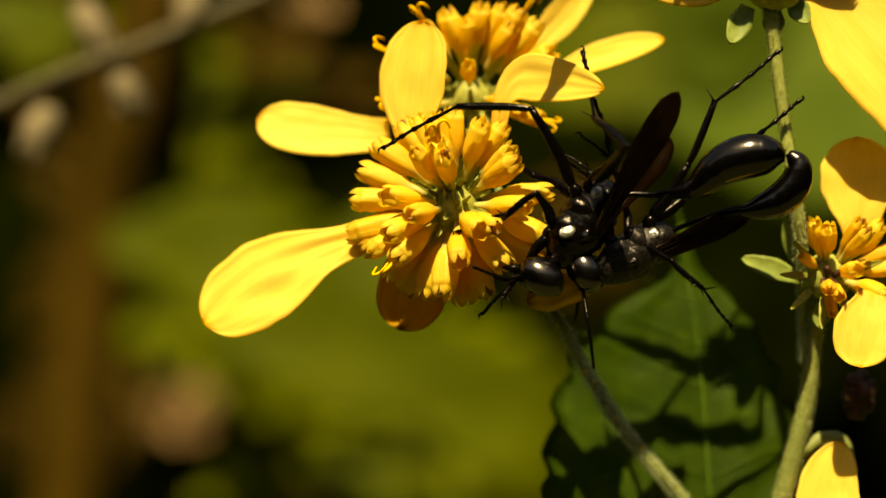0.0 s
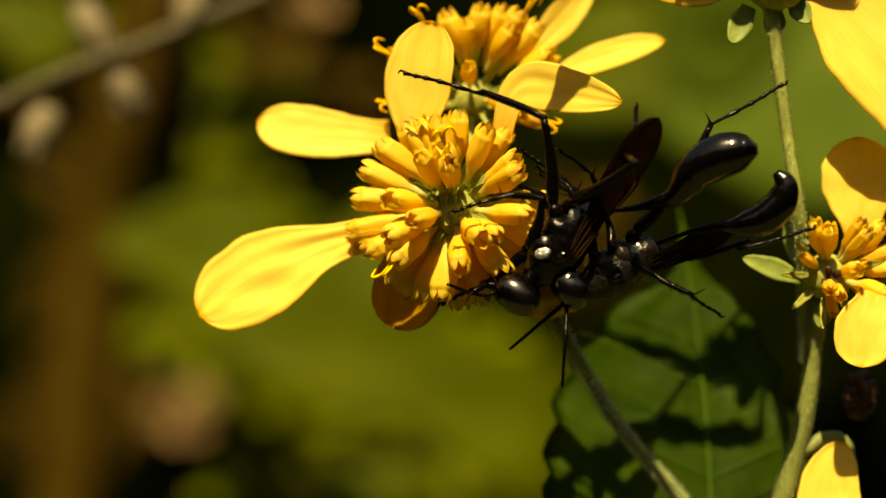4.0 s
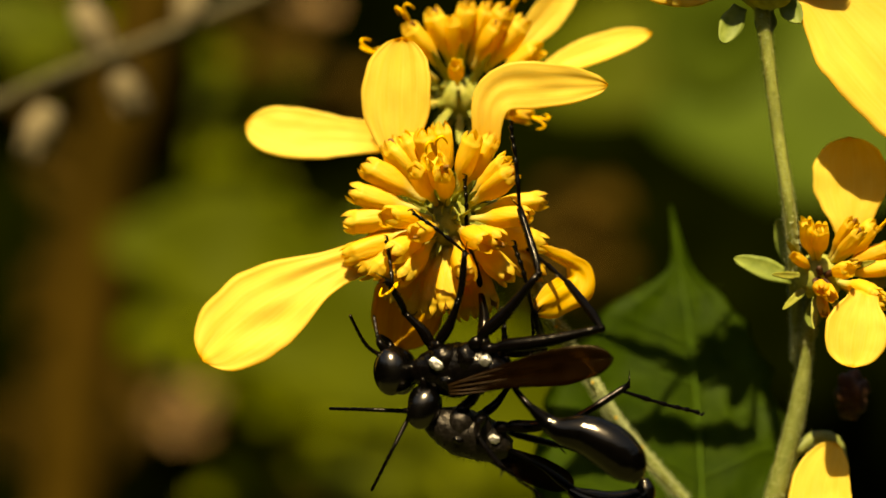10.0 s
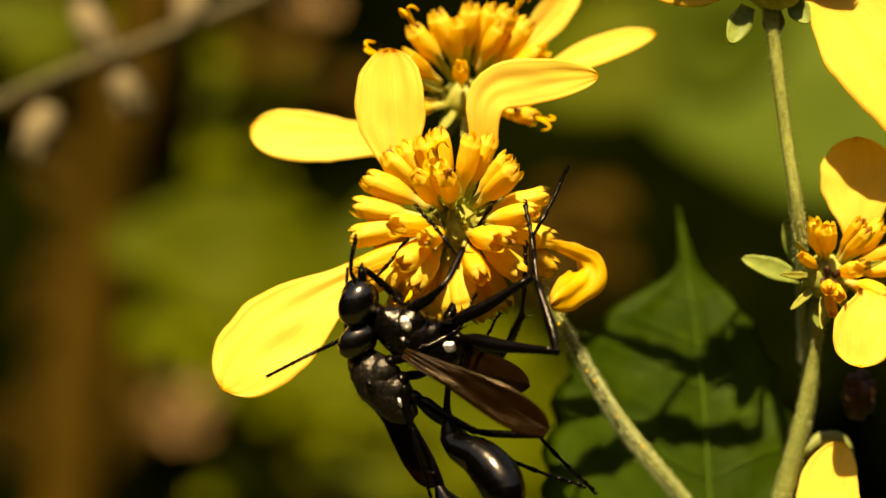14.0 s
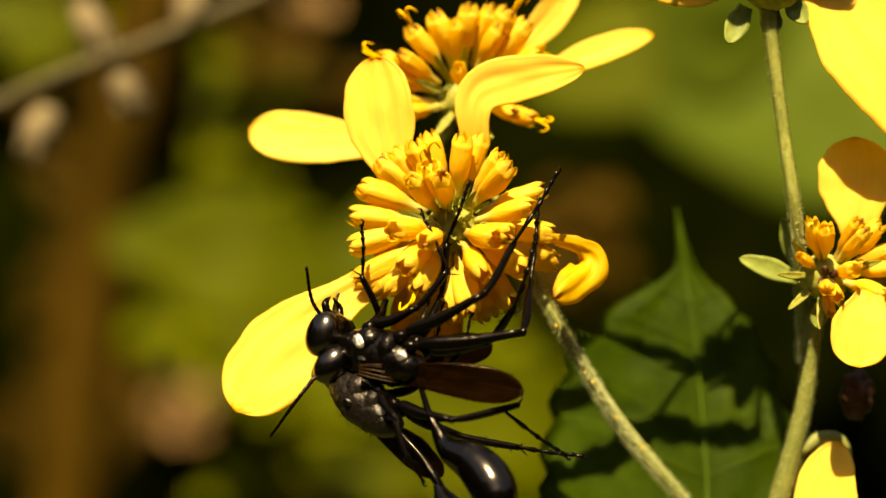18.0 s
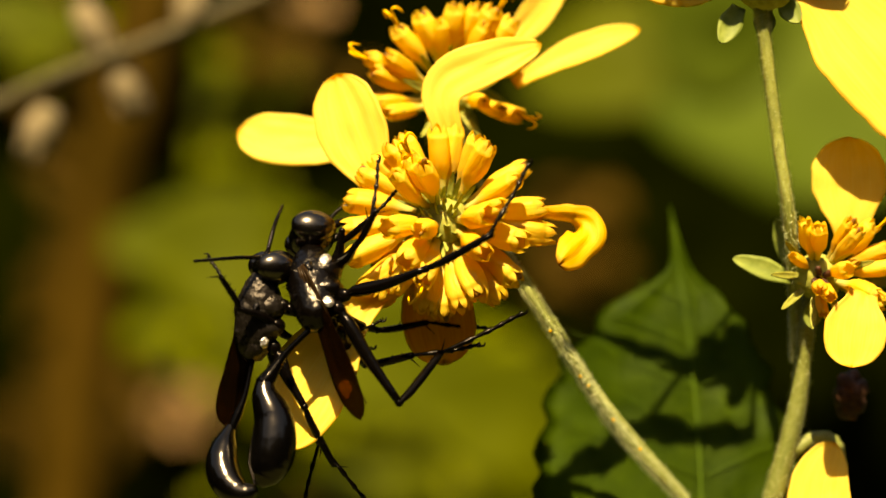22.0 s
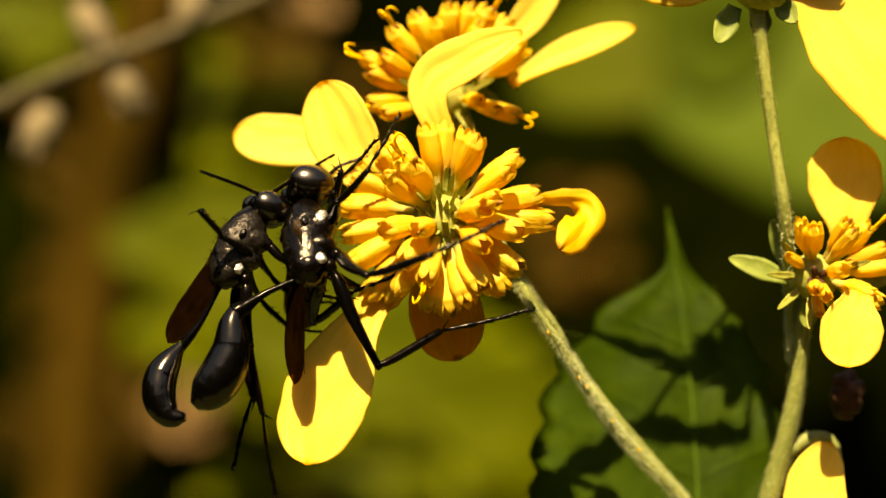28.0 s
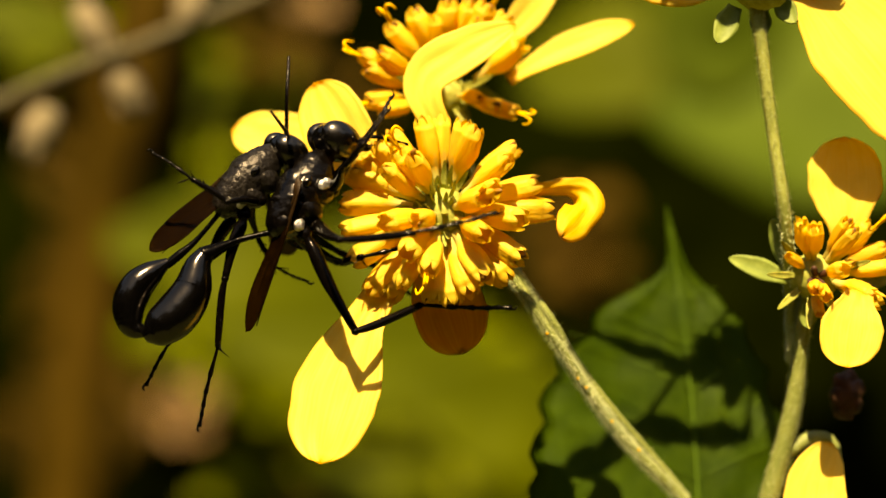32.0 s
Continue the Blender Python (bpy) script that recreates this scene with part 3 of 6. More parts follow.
def leaf_clump(name, label, mat, x, z, d, rx, rz, count, size, seed, group):
    """Loose weed foliage far behind, one mass of single leaves."""
    rnd = random.Random(seed)
    bm = bmesh.new()
    for _ in range(count):
        while True:
            a, b = rnd.uniform(-1, 1), rnd.uniform(-1, 1)
            if a * a + b * b < 1:
                break
        c = Vector((a * rx, rnd.uniform(-0.5, 0.5) * rx, b * rz))
        ln = size * rnd.uniform(0.6, 1.2)
        w = ln * rnd.uniform(0.22, 0.34)
        t = Vector((rnd.uniform(-1, 1), rnd.uniform(-0.5, 0.3), rnd.uniform(-0.9, 0.6))).normalized()
        nrm = Vector((rnd.uniform(-0.5, 0.2), rnd.uniform(-1, -0.5), rnd.uniform(0.4, 1.0)))
        nrm = (nrm - t * nrm.dot(t)).normalized()
        s = nrm.cross(t)
        spine = [c + t * ln * (k / 4 - 0.5) - nrm * ln * 0.12 * (k / 4 - 0.5) ** 2 * 4 for k in range(5)]
        wid = [0.1, 0.85, 1.0, 0.65, 0.0]
        top = [[bm.verts.new(spine[k] + s * sg * w * wid[k] + nrm * w * 0.25 * abs(sg) * wid[k]) for sg in (-1, 0, 1)] for k in range(5)]
        for k in range(4):
            for j in range(2):
                bm.faces.new((top[k][j], top[k][j + 1], top[k + 1][j + 1], top[k + 1][j]))
    ob = part(name, bm, mat)
    ob.matrix_basis = Matrix.Translation(at(x, z, d))
    return tagged(ob, label, "foliage", group, "stuff")


def far_leaf(x, z, d, length, width, angle, dim):
    """One large soft leaf far behind; dim picks the copy coloured as less lit."""
    lf = thing("far_leaf", "large green leaf far behind, out of focus", "leaf", "far leaves", "", Matrix.Translation(at(x, z, d)))
    a = radians(angle)
    bm = petal_bm(length, width, lambda s: 10 - 24 * s, lambda s: 8 - 16 * s, 0.1, 0.25, 0, 0.4, width * 0.05, d, 1.0, 24, 10, 0.45, 1.7)
    ob = part("blade", bm, (FAR_LEAF, FAR_LEAF_LESS_LIT)[dim], lf)
    ob.matrix_basis = frame_of((0, 0, 0), (math.cos(a), 0.25, math.sin(a)), (-0.1, -1, 0.5))
    bm = bmesh.new()
    add_tube(bm, [(length * k / 10, 0.02 * length * math.sin(k * 0.3), 0) for k in range(11)], along([width * 0.02, width * 0.012, 0.4], 11), 6)
    ob2 = part("midrib", bm, (FAR_LEAF, FAR_LEAF_LESS_LIT)[dim], lf)
    ob2.matrix_basis = ob.matrix_basis.copy()


def far_plants():
    for row in FAR_LEAVES:
        far_leaf(*row)
    for k, (mat, x, z, d, rx, rz, count, size) in enumerate(CLUMPS):
        m, lab, nm = ((FAR_GREEN, "green weed foliage in the distance behind the flowers", "far_foliage"),
                      (FAR_BROWN, "brown withered foliage in the distance behind the flowers", "withered_foliage"),
                      (FAR_PINK, "pale pinkish seed heads in the distance", "seed_heads"))[mat]
        leaf_clump(nm, lab, m, x, z, d, rx, rz, count, size, k + 3, "far foliage")
    # brown stalk behind, out of focus
    st = thing("dead_stalk", "thick dead brown stalk far behind the flowers", "stalk", "", "", Matrix.Translation((0, 0, Z0)))
    bm = bmesh.new()
    p = smooth_path(STALK, 24)
    add_tube(bm, p + [Vector((p[-1].x - 20, p[-1].y, -898))], along([15, 16, 17, 17], 24) + [19], 12)
    part("main_stem", bm, FAR_BROWN, st)
    for k in (7, 13):
        bm = bmesh.new()
        q = p[k]
        add_tube(bm, smooth_path([q, q + Vector((-24, -8, 14)), q + Vector((-40, -10, 44))], 8), along([8, 6, 3], 8), 8)
        part("side_branch", bm, FAR_BROWN, st)
    # grey twig with tan buds
    tw = thing("twig", "thin grey twig with small tan buds behind the flowers", "twig", "", "", Matrix.Translation((0, 0, Z0)))
    bm = bmesh.new()
    p = smooth_path(TWIG_LINE, 30)
    add_tube(bm, p, along([1.1, 1.0, 0.9, 0.8], 30), 8)
    part("branch", bm, TWIG, tw)
    bm = bmesh.new()
    add_tube(bm, [Vector(TWIG_LINE[0]), Vector(TWIG_LINE[0]) + Vector((-30, 10, -300)), Vector((TWIG_LINE[0][0] - 40, 130, -898))], [1.0, 1.6, 2.2], 8)
    part("stalk", bm, TWIG, tw, "grey stalk that bears the twig")
    for x, d, z, ax, az, ln, w in BUDS:
        bm = bmesh.new()
        u = Vector((ax, 0.1, az)).normalized()
        o = Vector((x, d, z))
        n = 9
        add_tube(bm, [o + u * ln * (i / (n - 1) - 0.5) for i in range(n)], [w * (0.25 + 0.9 * math.sin(math.pi * (0.12 + 0.8 * i / (n - 1)))) for i in range(n)], 10)
        for q in range(5):
            a = q * 1.26
            sv = u.orthogonal().normalized()
            sv = sv * math.cos(a) + u.cross(sv) * math.sin(a)
            add_tube(bm, [o + sv * w * 0.7, o + sv * w * 1.0 + u * ln * 0.35, o + sv * w * 0.8 + u * ln * 0.6], [0.35, 0.4, 0.1], 6)
        part("bud", bm, BUD, tw, "closed tan bud")


# ---- the visited flower head ----
def main_head():
    rnd = random.Random(11)
    h = thing("crownbeard_flower", "yellow crownbeard flower head with long disk florets and drooping petals", "flower", "flower heads")
    add_receptacle(h, (2.3, 2.2, 2.3))
    centre = Vector((0, 0.5, 0.4))
    for k, (x, z, y) in enumerate(HEAD_TIPS):
        add_floret(h, centre, (x, y, z), rnd, rnd.uniform(0.88, 1.08), k in (8, 24))
    # a few shorter florets at the back, seen between the others
    for k in range(5):
        a = -2.9 + k * 0.6 + rnd.uniform(-0.08, 0.08)
        add_floret(h, centre + Vector((0, 1.2, 0)), (7.6 * math.cos(a), 1.6 + rnd.uniform(-0.6, 0.8), 7.4 * math.sin(a)), rnd, 0.85)
    for k in range(16):
        a = k * math.tau / 16 + rnd.uniform(-0.2, 0.2)
        t = rnd.uniform(0.75, 1.25)
        u = Vector((math.cos(a) * math.sin(t), -math.cos(t), math.sin(a) * math.sin(t)))
        part_mesh("chaff_scale", CHAFF_ME, h, "", frame_of(centre + u * 2.0, u, (0, -1, 0.1)) @ Matrix.Diagonal((0.62, 0.7, 0.8, 1)))
    for k in range(14):
        a = k * 2.4
        t = 0.15 + 0.055 * k
        u = Vector((math.cos(a) * math.sin(t), -math.cos(t), math.sin(a) * math.sin(t)))
        m = frame_of(centre + u * 1.7, u + Vector((rnd.uniform(-0.25, 0.25), 0, rnd.uniform(-0.25, 0.25))), (0.3, -1, 0.4))
        part_mesh("chaff_scale", CHAFF_ME, h, "", m @ Matrix.Diagonal((rnd.uniform(0.45, 0.8), 0.8, 0.8, 1)))
    # petals
    add_petal(h, "petal", petal_bm(11.7, 6.4, lambda s: 22 - 34 * s, lambda s: 6 - 8 * s, 0.22, 0.42, 0.0, 0.2, 0.1, 1, peak=0.5, tip=2.6), (-4.6, 1.0, 4.6), (-0.02, 0.10, 1), (-0.25, -1, 0.25), "broad upright yellow petal")
    h_bent = add_petal(h, "petal", petal_bm(15.0, 4.3, lambda s: 10 - 40 * s, lambda s: 4 - 86 * smooth01(0.12, 0.48, s), 0.12, 0.58, 0.0, 0.06, 0.15, 2, peak=0.5, tip=1.5), (2.8, 0.5, 7.2), (0.05, -0.05, 1), (-0.1, -1, 0.35), "yellow petal bent over sideways")
    h_long = add_petal(h, "petal", petal_bm(17.0, 8.1, lambda s: 4 - 14 * s, lambda s: -12 + 20 * s, 0.08, 0.42, 0.0, 0.26, 0.35, 3, peak=0.6, tip=2.6, neck=0.10), (-7.3, 0.8, -3.6), (-0.78, -0.14, -0.64), (-0.1, -1, 0.35), "long drooping yellow petal")
    add_petal(h, "petal", petal_bm(10.2, 6.6, lambda s: 8 * s, None, 0.3, 0.5, 0.3, 0.10, 0.2, 4, peak=0.55, tip=2.8), (-2.2, 2.6, -1.6), (-0.12, 0.10, -1), (-0.1, -1, 0.1), "short aged petal behind the florets", PETAL_AGED)
    curled = shrivelled_bm([(5.6, 0.9, -1.1), (7.2, 0.6, -1.4), (9.1, 0.2, -1.9), (10.9, 0.0, -2.55), (11.9, -0.1, -3.5), (11.65, -0.7, -4.75), (10.2, -2.0, -5.8), (8.3, -3.2, -6.8)],
                           [0.5, 0.65, 0.8, 1.0, 1.35, 1.55, 1.55, 1.25], [55, 60, 60, 52, 24, -5, -12, -12], 5)
    add_petal(h, "petal", curled, (0, 0, 0), (1, 0, 0), (0, 0, 1), "shrivelled petal curled back on itself", PETAL_WITHERED)
    for a in (20, 75, 130, 190, 250, 310):
        u = Vector((math.cos(radians(a)), 0.15, math.sin(radians(a))))
        add_bract(h, Vector((0, 2.2, 0)) + u * 2.2, u + Vector((0, 0.1, 0)), (0, -1, 0), 5.4, 2.0, 12)
    return h, h_long, h_bent


def upper_head():
    rnd = random.Random(23)
    h = thing("crownbeard_flower", "yellow crownbeard flower head with spent curling florets behind the visited one", "flower", "flower heads")
    add_receptacle(h, (2.3, 1.9, 2.0)).matrix_basis = Matrix.Translation((0, 0.0008, -0.0026))
    centre = Vector((0, 0.8, -2.6))
    for k, (x, z, y) in enumerate(UPPER_TIPS):
        add_floret(h, centre, (x, y * (0.5 if z > 2 else 0.8), z), rnd, rnd.uniform(0.86, 1.02), k in (0, 4, 7, 9, 11), 0.34, 0.6)
    for k in range(10):
        a = k * math.tau / 10 + 0.3
        u = Vector((math.cos(a) * 0.8, -0.6, math.sin(a) * 0.8))
        part_mesh("chaff_scale", CHAFF_ME, h, "", frame_of(centre + u * 1.8, u, (0, -1, 0.1)))
    add_petal(h, "petal", petal_bm(12.7, 5.1, lambda s: 8 - 18 * s, lambda s: 14 - 26 * s, 0.14, 0.62, 0.0, 0.06, 0.15, 6, peak=0.62, tip=2.6), (-7.6, 1.2, -6.3), (-0.99, 0.05, 0.12), (0, -1, 0.35), "yellow petal spread sideways")
    add_petal(h, "petal", petal_bm(10.5, 3.2, lambda s: 5 - 10 * s, lambda s: -6 + 10 * s, 0.25, 0.4, 0.0, 0.08, 0.1, 7, peak=0.5, tip=1.7), (4.6, 1.5, 1.4), (0.62, 0.15, 0.78), (0.3, -1, 0.1), "narrow upright yellow petal")
    add_petal(h, "petal", petal_bm(13.0, 3.4, lambda s: 6 - 16 * s, lambda s: 8 - 14 * s, 0.5, 0.42, 0.0, 0.10, 0.1, 8, peak=0.55, tip=1.9), (6.0, 1.0, -1.3), (0.91, 0.02, 0.38), (0.25, -0.75, 0.75), "yellow petal folded along its middle")
    for a in (215, 250, 290, 330):
        u = Vector((math.cos(radians(a)), 0.1, math.sin(radians(a))))
        add_bract(h, Vector((0, 1.5, -0.6)) + u * 2.0, u, (0, -1, 0), 4.6, 1.8, 14)
    return h


def right_head():
    rnd = random.Random(31)
    h = thing("crownbeard_flower", "half-open yellow crownbeard flower head with few florets and two petals", "flower", "flower heads")
    add_receptacle(h, (2.2, 1.8, 2.0))
    centre = Vector((0, 0.4, 0))
    for k, (x, z, y) in enumerate(RIGHT_TIPS):
        add_floret(h, centre, (x, y, z), rnd, rnd.uniform(0.84, 1.02), k == 4)
    for k in range(3):
        a = 0.4 + k * 2.1
        add_floret(h, centre, (3.6 * math.cos(a), -rnd.uniform(2.6, 4.2), 3.6 * math.sin(a)), rnd, rnd.uniform(0.7, 0.85))
    bm = bmesh.new()
    for k in range(4):
        a = 0.5 + k * math.tau / 4
        add_tube(bm, smooth_path([(0, -1.2, 0), (math.cos(a) * 0.75, -2.2, math.sin(a) * 0.75), (math.cos(a) * 0.95, -2.8, math.sin(a) * 0.95)], 6), along([0.25, 0.36, 0.2], 6), 6)
    part("spent_floret", bm, DRY, h, "dark gap of fallen florets")
    for k in range(9):
        a = 0.3 + k * 0.7
        u = Vector((math.cos(a) * 0.85, -0.55, math.sin(a) * 0.85))
        part_mesh("chaff_scale", CHAFF_ME, h, "", frame_of(centre + u * 1.5, u, (0, -1, 0.1)))
    add_petal(h, "petal", petal_bm(9.4, 6.7, lambda s: 10 - 26 * s, None, 0.16, 0.42, 0.0, 0.08, 0.15, 9, peak=0.56, tip=2.3), (3.1, 0.8, 3.3), (-0.02, 0.05, 1), (-0.2, -1, 0.3), "broad upright yellow petal")
    add_petal(h, "petal", petal_bm(7.0, 5.4, lambda s: 16 - 36 * s, lambda s: -10 + 12 * s, 0.2, 0.45, 0.0, 0.08, 0.15, 10, peak=0.5, tip=2.8), (3.3, -4.2, -1.2), (-0.14, -0.25, -1), (0, -1, 0.9), "rounded hanging yellow petal")
    add_bract(h, (-2.3, 0.2, -0.2), (-0.93, -0.1, 0.36), (0.1, -1, 0.3), 5.6, 2.0, -14)
    add_bract(h, (-2.2, 1.0, 0.8), (-0.25, 0.1, 0.95), (-0.5, -1, 0), 4.6, 1.9, 10)
    add_bract(h, (-0.3, 0.2, -2.4), (-0.1, 0.1, -0.95), (0, -1, 0.3), 2.2, 1.8, 10)
    add_bract(h, (3.8, 0.4, -0.6), (0.95, 0, 0.25), (0, -1, 0.3), 4.6, 1.9, 10)
    return h


def high_head():
    rnd = random.Random(41)
    h = thing("crownbeard_flower", "yellow crownbeard flower head with a large hanging petal, seen from behind", "flower", "flower heads")
    add_receptacle(h, (2.6, 2.2, 2.0))
    add_petal(h, "petal", petal_bm(19.5, 11.1, lambda s: 10 - 24 * s, lambda s: 8 - 16 * s, 0.12, 0.50, 0.0, 0.12, 0.15, 12, peak=0.38, tip=2.2), (4.1, 1.6, 0.6), (0.62, -0.1, -0.78), (0, -1, 0.3), "large hanging yellow petal")
    add_petal(h, "petal", petal_bm(9.0, 4.4, lambda s: 8 - 14 * s, lambda s: 6 * s, 0.2, 0.45, 0.0, 0.1, 0.1, 13, peak=0.5, tip=2.4), (-2.4, 0.2, 0.4), (-0.96, 0, 0.05), (0, -1, -0.5), "shaded yellow petal")
    add_bract(h, (-2.2, 0.6, -1.6), (-0.45, -0.05, -0.9), (0, -1, 0.1), 3.8, 2.2, 18)
    add_bract(h, (1.6, 0.4, -1.0), (0.55, -0.05, -0.85), (0, -1, 0.1), 2.6, 2.0, 18)
    add_bract(h, (0.2, 1.0, -1.8), (-0.1, 0, -1), (0, -1, 0.1), 2.6, 2.0, 18)
    for k in range(9):
        a = radians(20 + k * 17)
        add_floret(h, (0, 0.4, 0.4), (8.0 * math.cos(a), rnd.uniform(-1, 1), 0.4 + 8.0 * math.sin(a)), rnd)
    return h


def low_head():
    rnd = random.Random(51)
    h = thing("crownbeard_flower", "yellow crownbeard flower head low down, one petal rising", "flower", "flower heads")
    add_receptacle(h, (2.4, 2.0, 2.0))
    add_petal(h, "petal", petal_bm(9.6, 5.6, lambda s: 8 - 18 * s, lambda s: 16 - 46 * s, 0.22, 0.5, 0.0, 0.10, 0.15, 14, peak=0.45, tip=1.5), (-0.8, -0.4, 1.4), (0.06, 0.25, 1), (-0.15, -1, 0.3), "rising yellow petal with a pointed tip")
    for k in range(8):
        a = radians(200 + k * 20)
        add_floret(h, (0, 0.4, 0), (7.0 * math.cos(a), rnd.uniform(-2, 1), 7.0 * math.sin(a)), rnd)
    return h


# ---- broad toothed leaf ----
def leaf_blade(owner, label, tip, base, left, right, sag, seed, veins=5):
    """A toothed leaf from its tip to its base; left, right: half widths by share of length."""
    bm = bmesh.new()
    n, m = 72, 20
    top, low = Vector(tip), Vector(base)
    axis = (low - top)
    across = Vector((0, 1, 0)).cross(axis).normalized() if abs(axis.x) > abs(axis.z) else Vector((1, 0, 0))
    grid = []
    for i in range(n + 1):
        s = i / n
        c = top + axis * s + Vector((0.9 * math.sin(s * 2.6), 0, 0))
        row = []
        for j in range(m + 1):
            v = 2 * j / m - 1
            w = along(left if v < 0 else right, n + 1)[i]
            y = -sag * abs(v) * w + 0.16 * math.sin(s * 34 + abs(v) * 5 + seed) * abs(v) * min(1, 4 * s) + 0.7 * noise.noise(Vector((s * 5, v * 3, 7 + seed)))
            row.append(bm.verts.new(c + across * v * w + Vector((0, y, 0.22 * abs(v) * w * min(1, 3 * s)))))
        grid.append(row)
    for i in range(n):
        for j in range(m):
            bm.faces.new((grid[i][j], grid[i][j + 1], grid[i + 1][j + 1], grid[i + 1][j]))
    bmesh.ops.solidify(bm, geom=bm.faces[:], thickness=0.25)
    lf = part("leaf", bm, LEAF, owner, label)
    lf.matrix_basis = owner.matrix_basis.inverted() @ Matrix.Translation((0, 0, Z0))
    spine = lambda s: top + axis * s + Vector((0.9 * math.sin(s * 2.6), -0.3, 0))
    bm = bmesh.new()
    add_tube(bm, [spine(0.06 + 0.94 * k / 20) for k in range(21)], along([0.06, 0.11, 0.18], 21), 8)
    part("midrib", bm, LEAF_RIB, lf, "pale raised midrib")
    for k in range(veins):
        s = 0.30 + 0.13 * k
        for sg in (-1, 1):
            bm = bmesh.new()
            ln = along(left if sg < 0 else right, 101)[int(s * 100)] * 0.9
            q = [spine(s) + Vector((sg * ln * t, -sag * ln * t + 0.05, ln * (0.62 * t - 0.15 * t * t))) for t in (0, 0.35, 0.7, 1.0)]
            add_tube(bm, smooth_path(q, 8), along([0.06, 0.045, 0.02], 8), 6)
            part("vein", bm, LEAF_RIB, lf)
    return lf


def dry_bud(owner):
    bm = bmesh.new()
    n = 22
    add_tube(bm, [(0.15 * math.sin(k), 0, 2.3 - 4.6 * k / (n - 1)) for k in range(n)], [0.15 + 1.25 * math.sin(math.pi * (0.06 + 0.9 * k / (n - 1))) ** 0.8 for k in range(n)], 14)
    for v in bm.verts:
        a = math.atan2(v.co.y, v.co.x)
        v.co.x *= 1 + 0.22 * math.cos(5 * a + v.co.z)
        v.co.y *= 1 + 0.22 * math.cos(5 * a + v.co.z)
    b = part("dry_bud", bm, DRY, owner, "withered dark brown bud")
    b.matrix_basis = owner.matrix_basis.inverted() @ Matrix.Translation(at(*DRY_AT))
    return b


ground_sheet()
thicket_bank()
far_plants()
HEAD, LONG_PETAL, BENT_PETAL = main_head()
HEAD.matrix_basis = Matrix.Translation(at(*HEAD_START))
UPPER = upper_head()
UPPER.matrix_basis = Matrix.Translation(at(*UPPER_AT))
RIGHT = right_head()
RIGHT.matrix_basis = Matrix.Translation(at(*RIGHT_AT))
HIGH = high_head()
HIGH.matrix_basis = Matrix.Translation(at(*HIGH_AT))
LOW = low_head()
LOW.matrix_basis = Matrix.Translation(at(*LOW_AT))
# unseen narrow leaves, added above the view to throw the shade bands on the broad leaf
for (tip_, base_), wide in ((SHADE_ONE, [0.1, 0.5, 0.8, 0.9, 1.3, 1.9, 2.3, 2.1, 1.2]), (SHADE_TWO, [0.6, 1.5, 1.9, 1.9, 1.8, 1.5, 0.6]), (SHADE_THREE, [0.3, 1.4, 1.9, 1.8, 1.5, 1.7, 1.2])):
    lf_ = leaf_blade(HIGH, "narrow leaf added out of view to shade the broad leaf", tip_, base_, wide, wide, 0.05, 2, 0)
    bm_ = bmesh.new()
    add_tube(bm_, smooth_path([base_, Vector(base_).lerp(Vector((29.4, -1.0, 33.0)), 0.5) + Vector((-0.6, 0.5, 3)), (27.8, 1.2, 31.0), (28.5, 0.4, 24.0)], 14), along([0.28, 0.24, 0.3], 14), 8)
    part("petiole", bm_, STEM, lf_, "added stalk that joins the unseen shade leaf to its plant")
leaf_blade(RIGHT, "broad dark green toothed leaf", LEAF_TIP, LEAF_BASE, LEAF_LEFT, LEAF_RIGHT, 0.03, 1)
dry_bud(RIGHT)
MAIN_STEM = make_stem(HEAD, "hairy green stem", STEM_MAIN, [0.40, 0.40, 0.41, 0.43, 0.46, 0.50], 60, 7500, 0.60, 1, ((56, 14, -300), (60, 20, -898)))
for k_, f_ in enumerate((0.42, 0.55, 0.58, 0.73, 0.86)):
    bm_ = bmesh.new()
    q_ = smooth_path(STEM_MAIN, 60)[int(f_ * 59)]
    add_blob(bm_, q_ + Vector((0.1 * (k_ - 2), -0.55, 0.12 * k_ - 0.2)), (0.16, 0.14, 0.15), 8, 6)
    part("pollen_grain", bm_, STYLE, MAIN_STEM, "yellow grain of pollen")
make_stem(HIGH, "slender pale green hairy stem", STEM_THIN, [0.66, 0.56, 0.54, 0.54, 0.6, 0.66], 50, 3600, 0.40, 2, mat=STEM_PALE)
make_stem(RIGHT, "stout green hairy stem", STEM_THICK, [0.62, 0.72, 0.82, 0.95, 1.05], 50, 2600, 0.40, 3, ((34, 12, -300), (36, 16, -898)))
make_stem(LOW, "short pale side stem", STEM_SIDE, [0.6, 0.6, 0.65, 0.7], 16, 150, 0.35, 4)
make_stem(UPPER, "green stem", STEM_UPPER, [0.36, 0.36, 0.36, 0.38], 30, 300, 0.45, 5, ((58, 18, -300), (62, 26, -898)))


# ---- two black wasps, one on the other's back ----
# Body space: x to the head, y to the left side, z to the back.


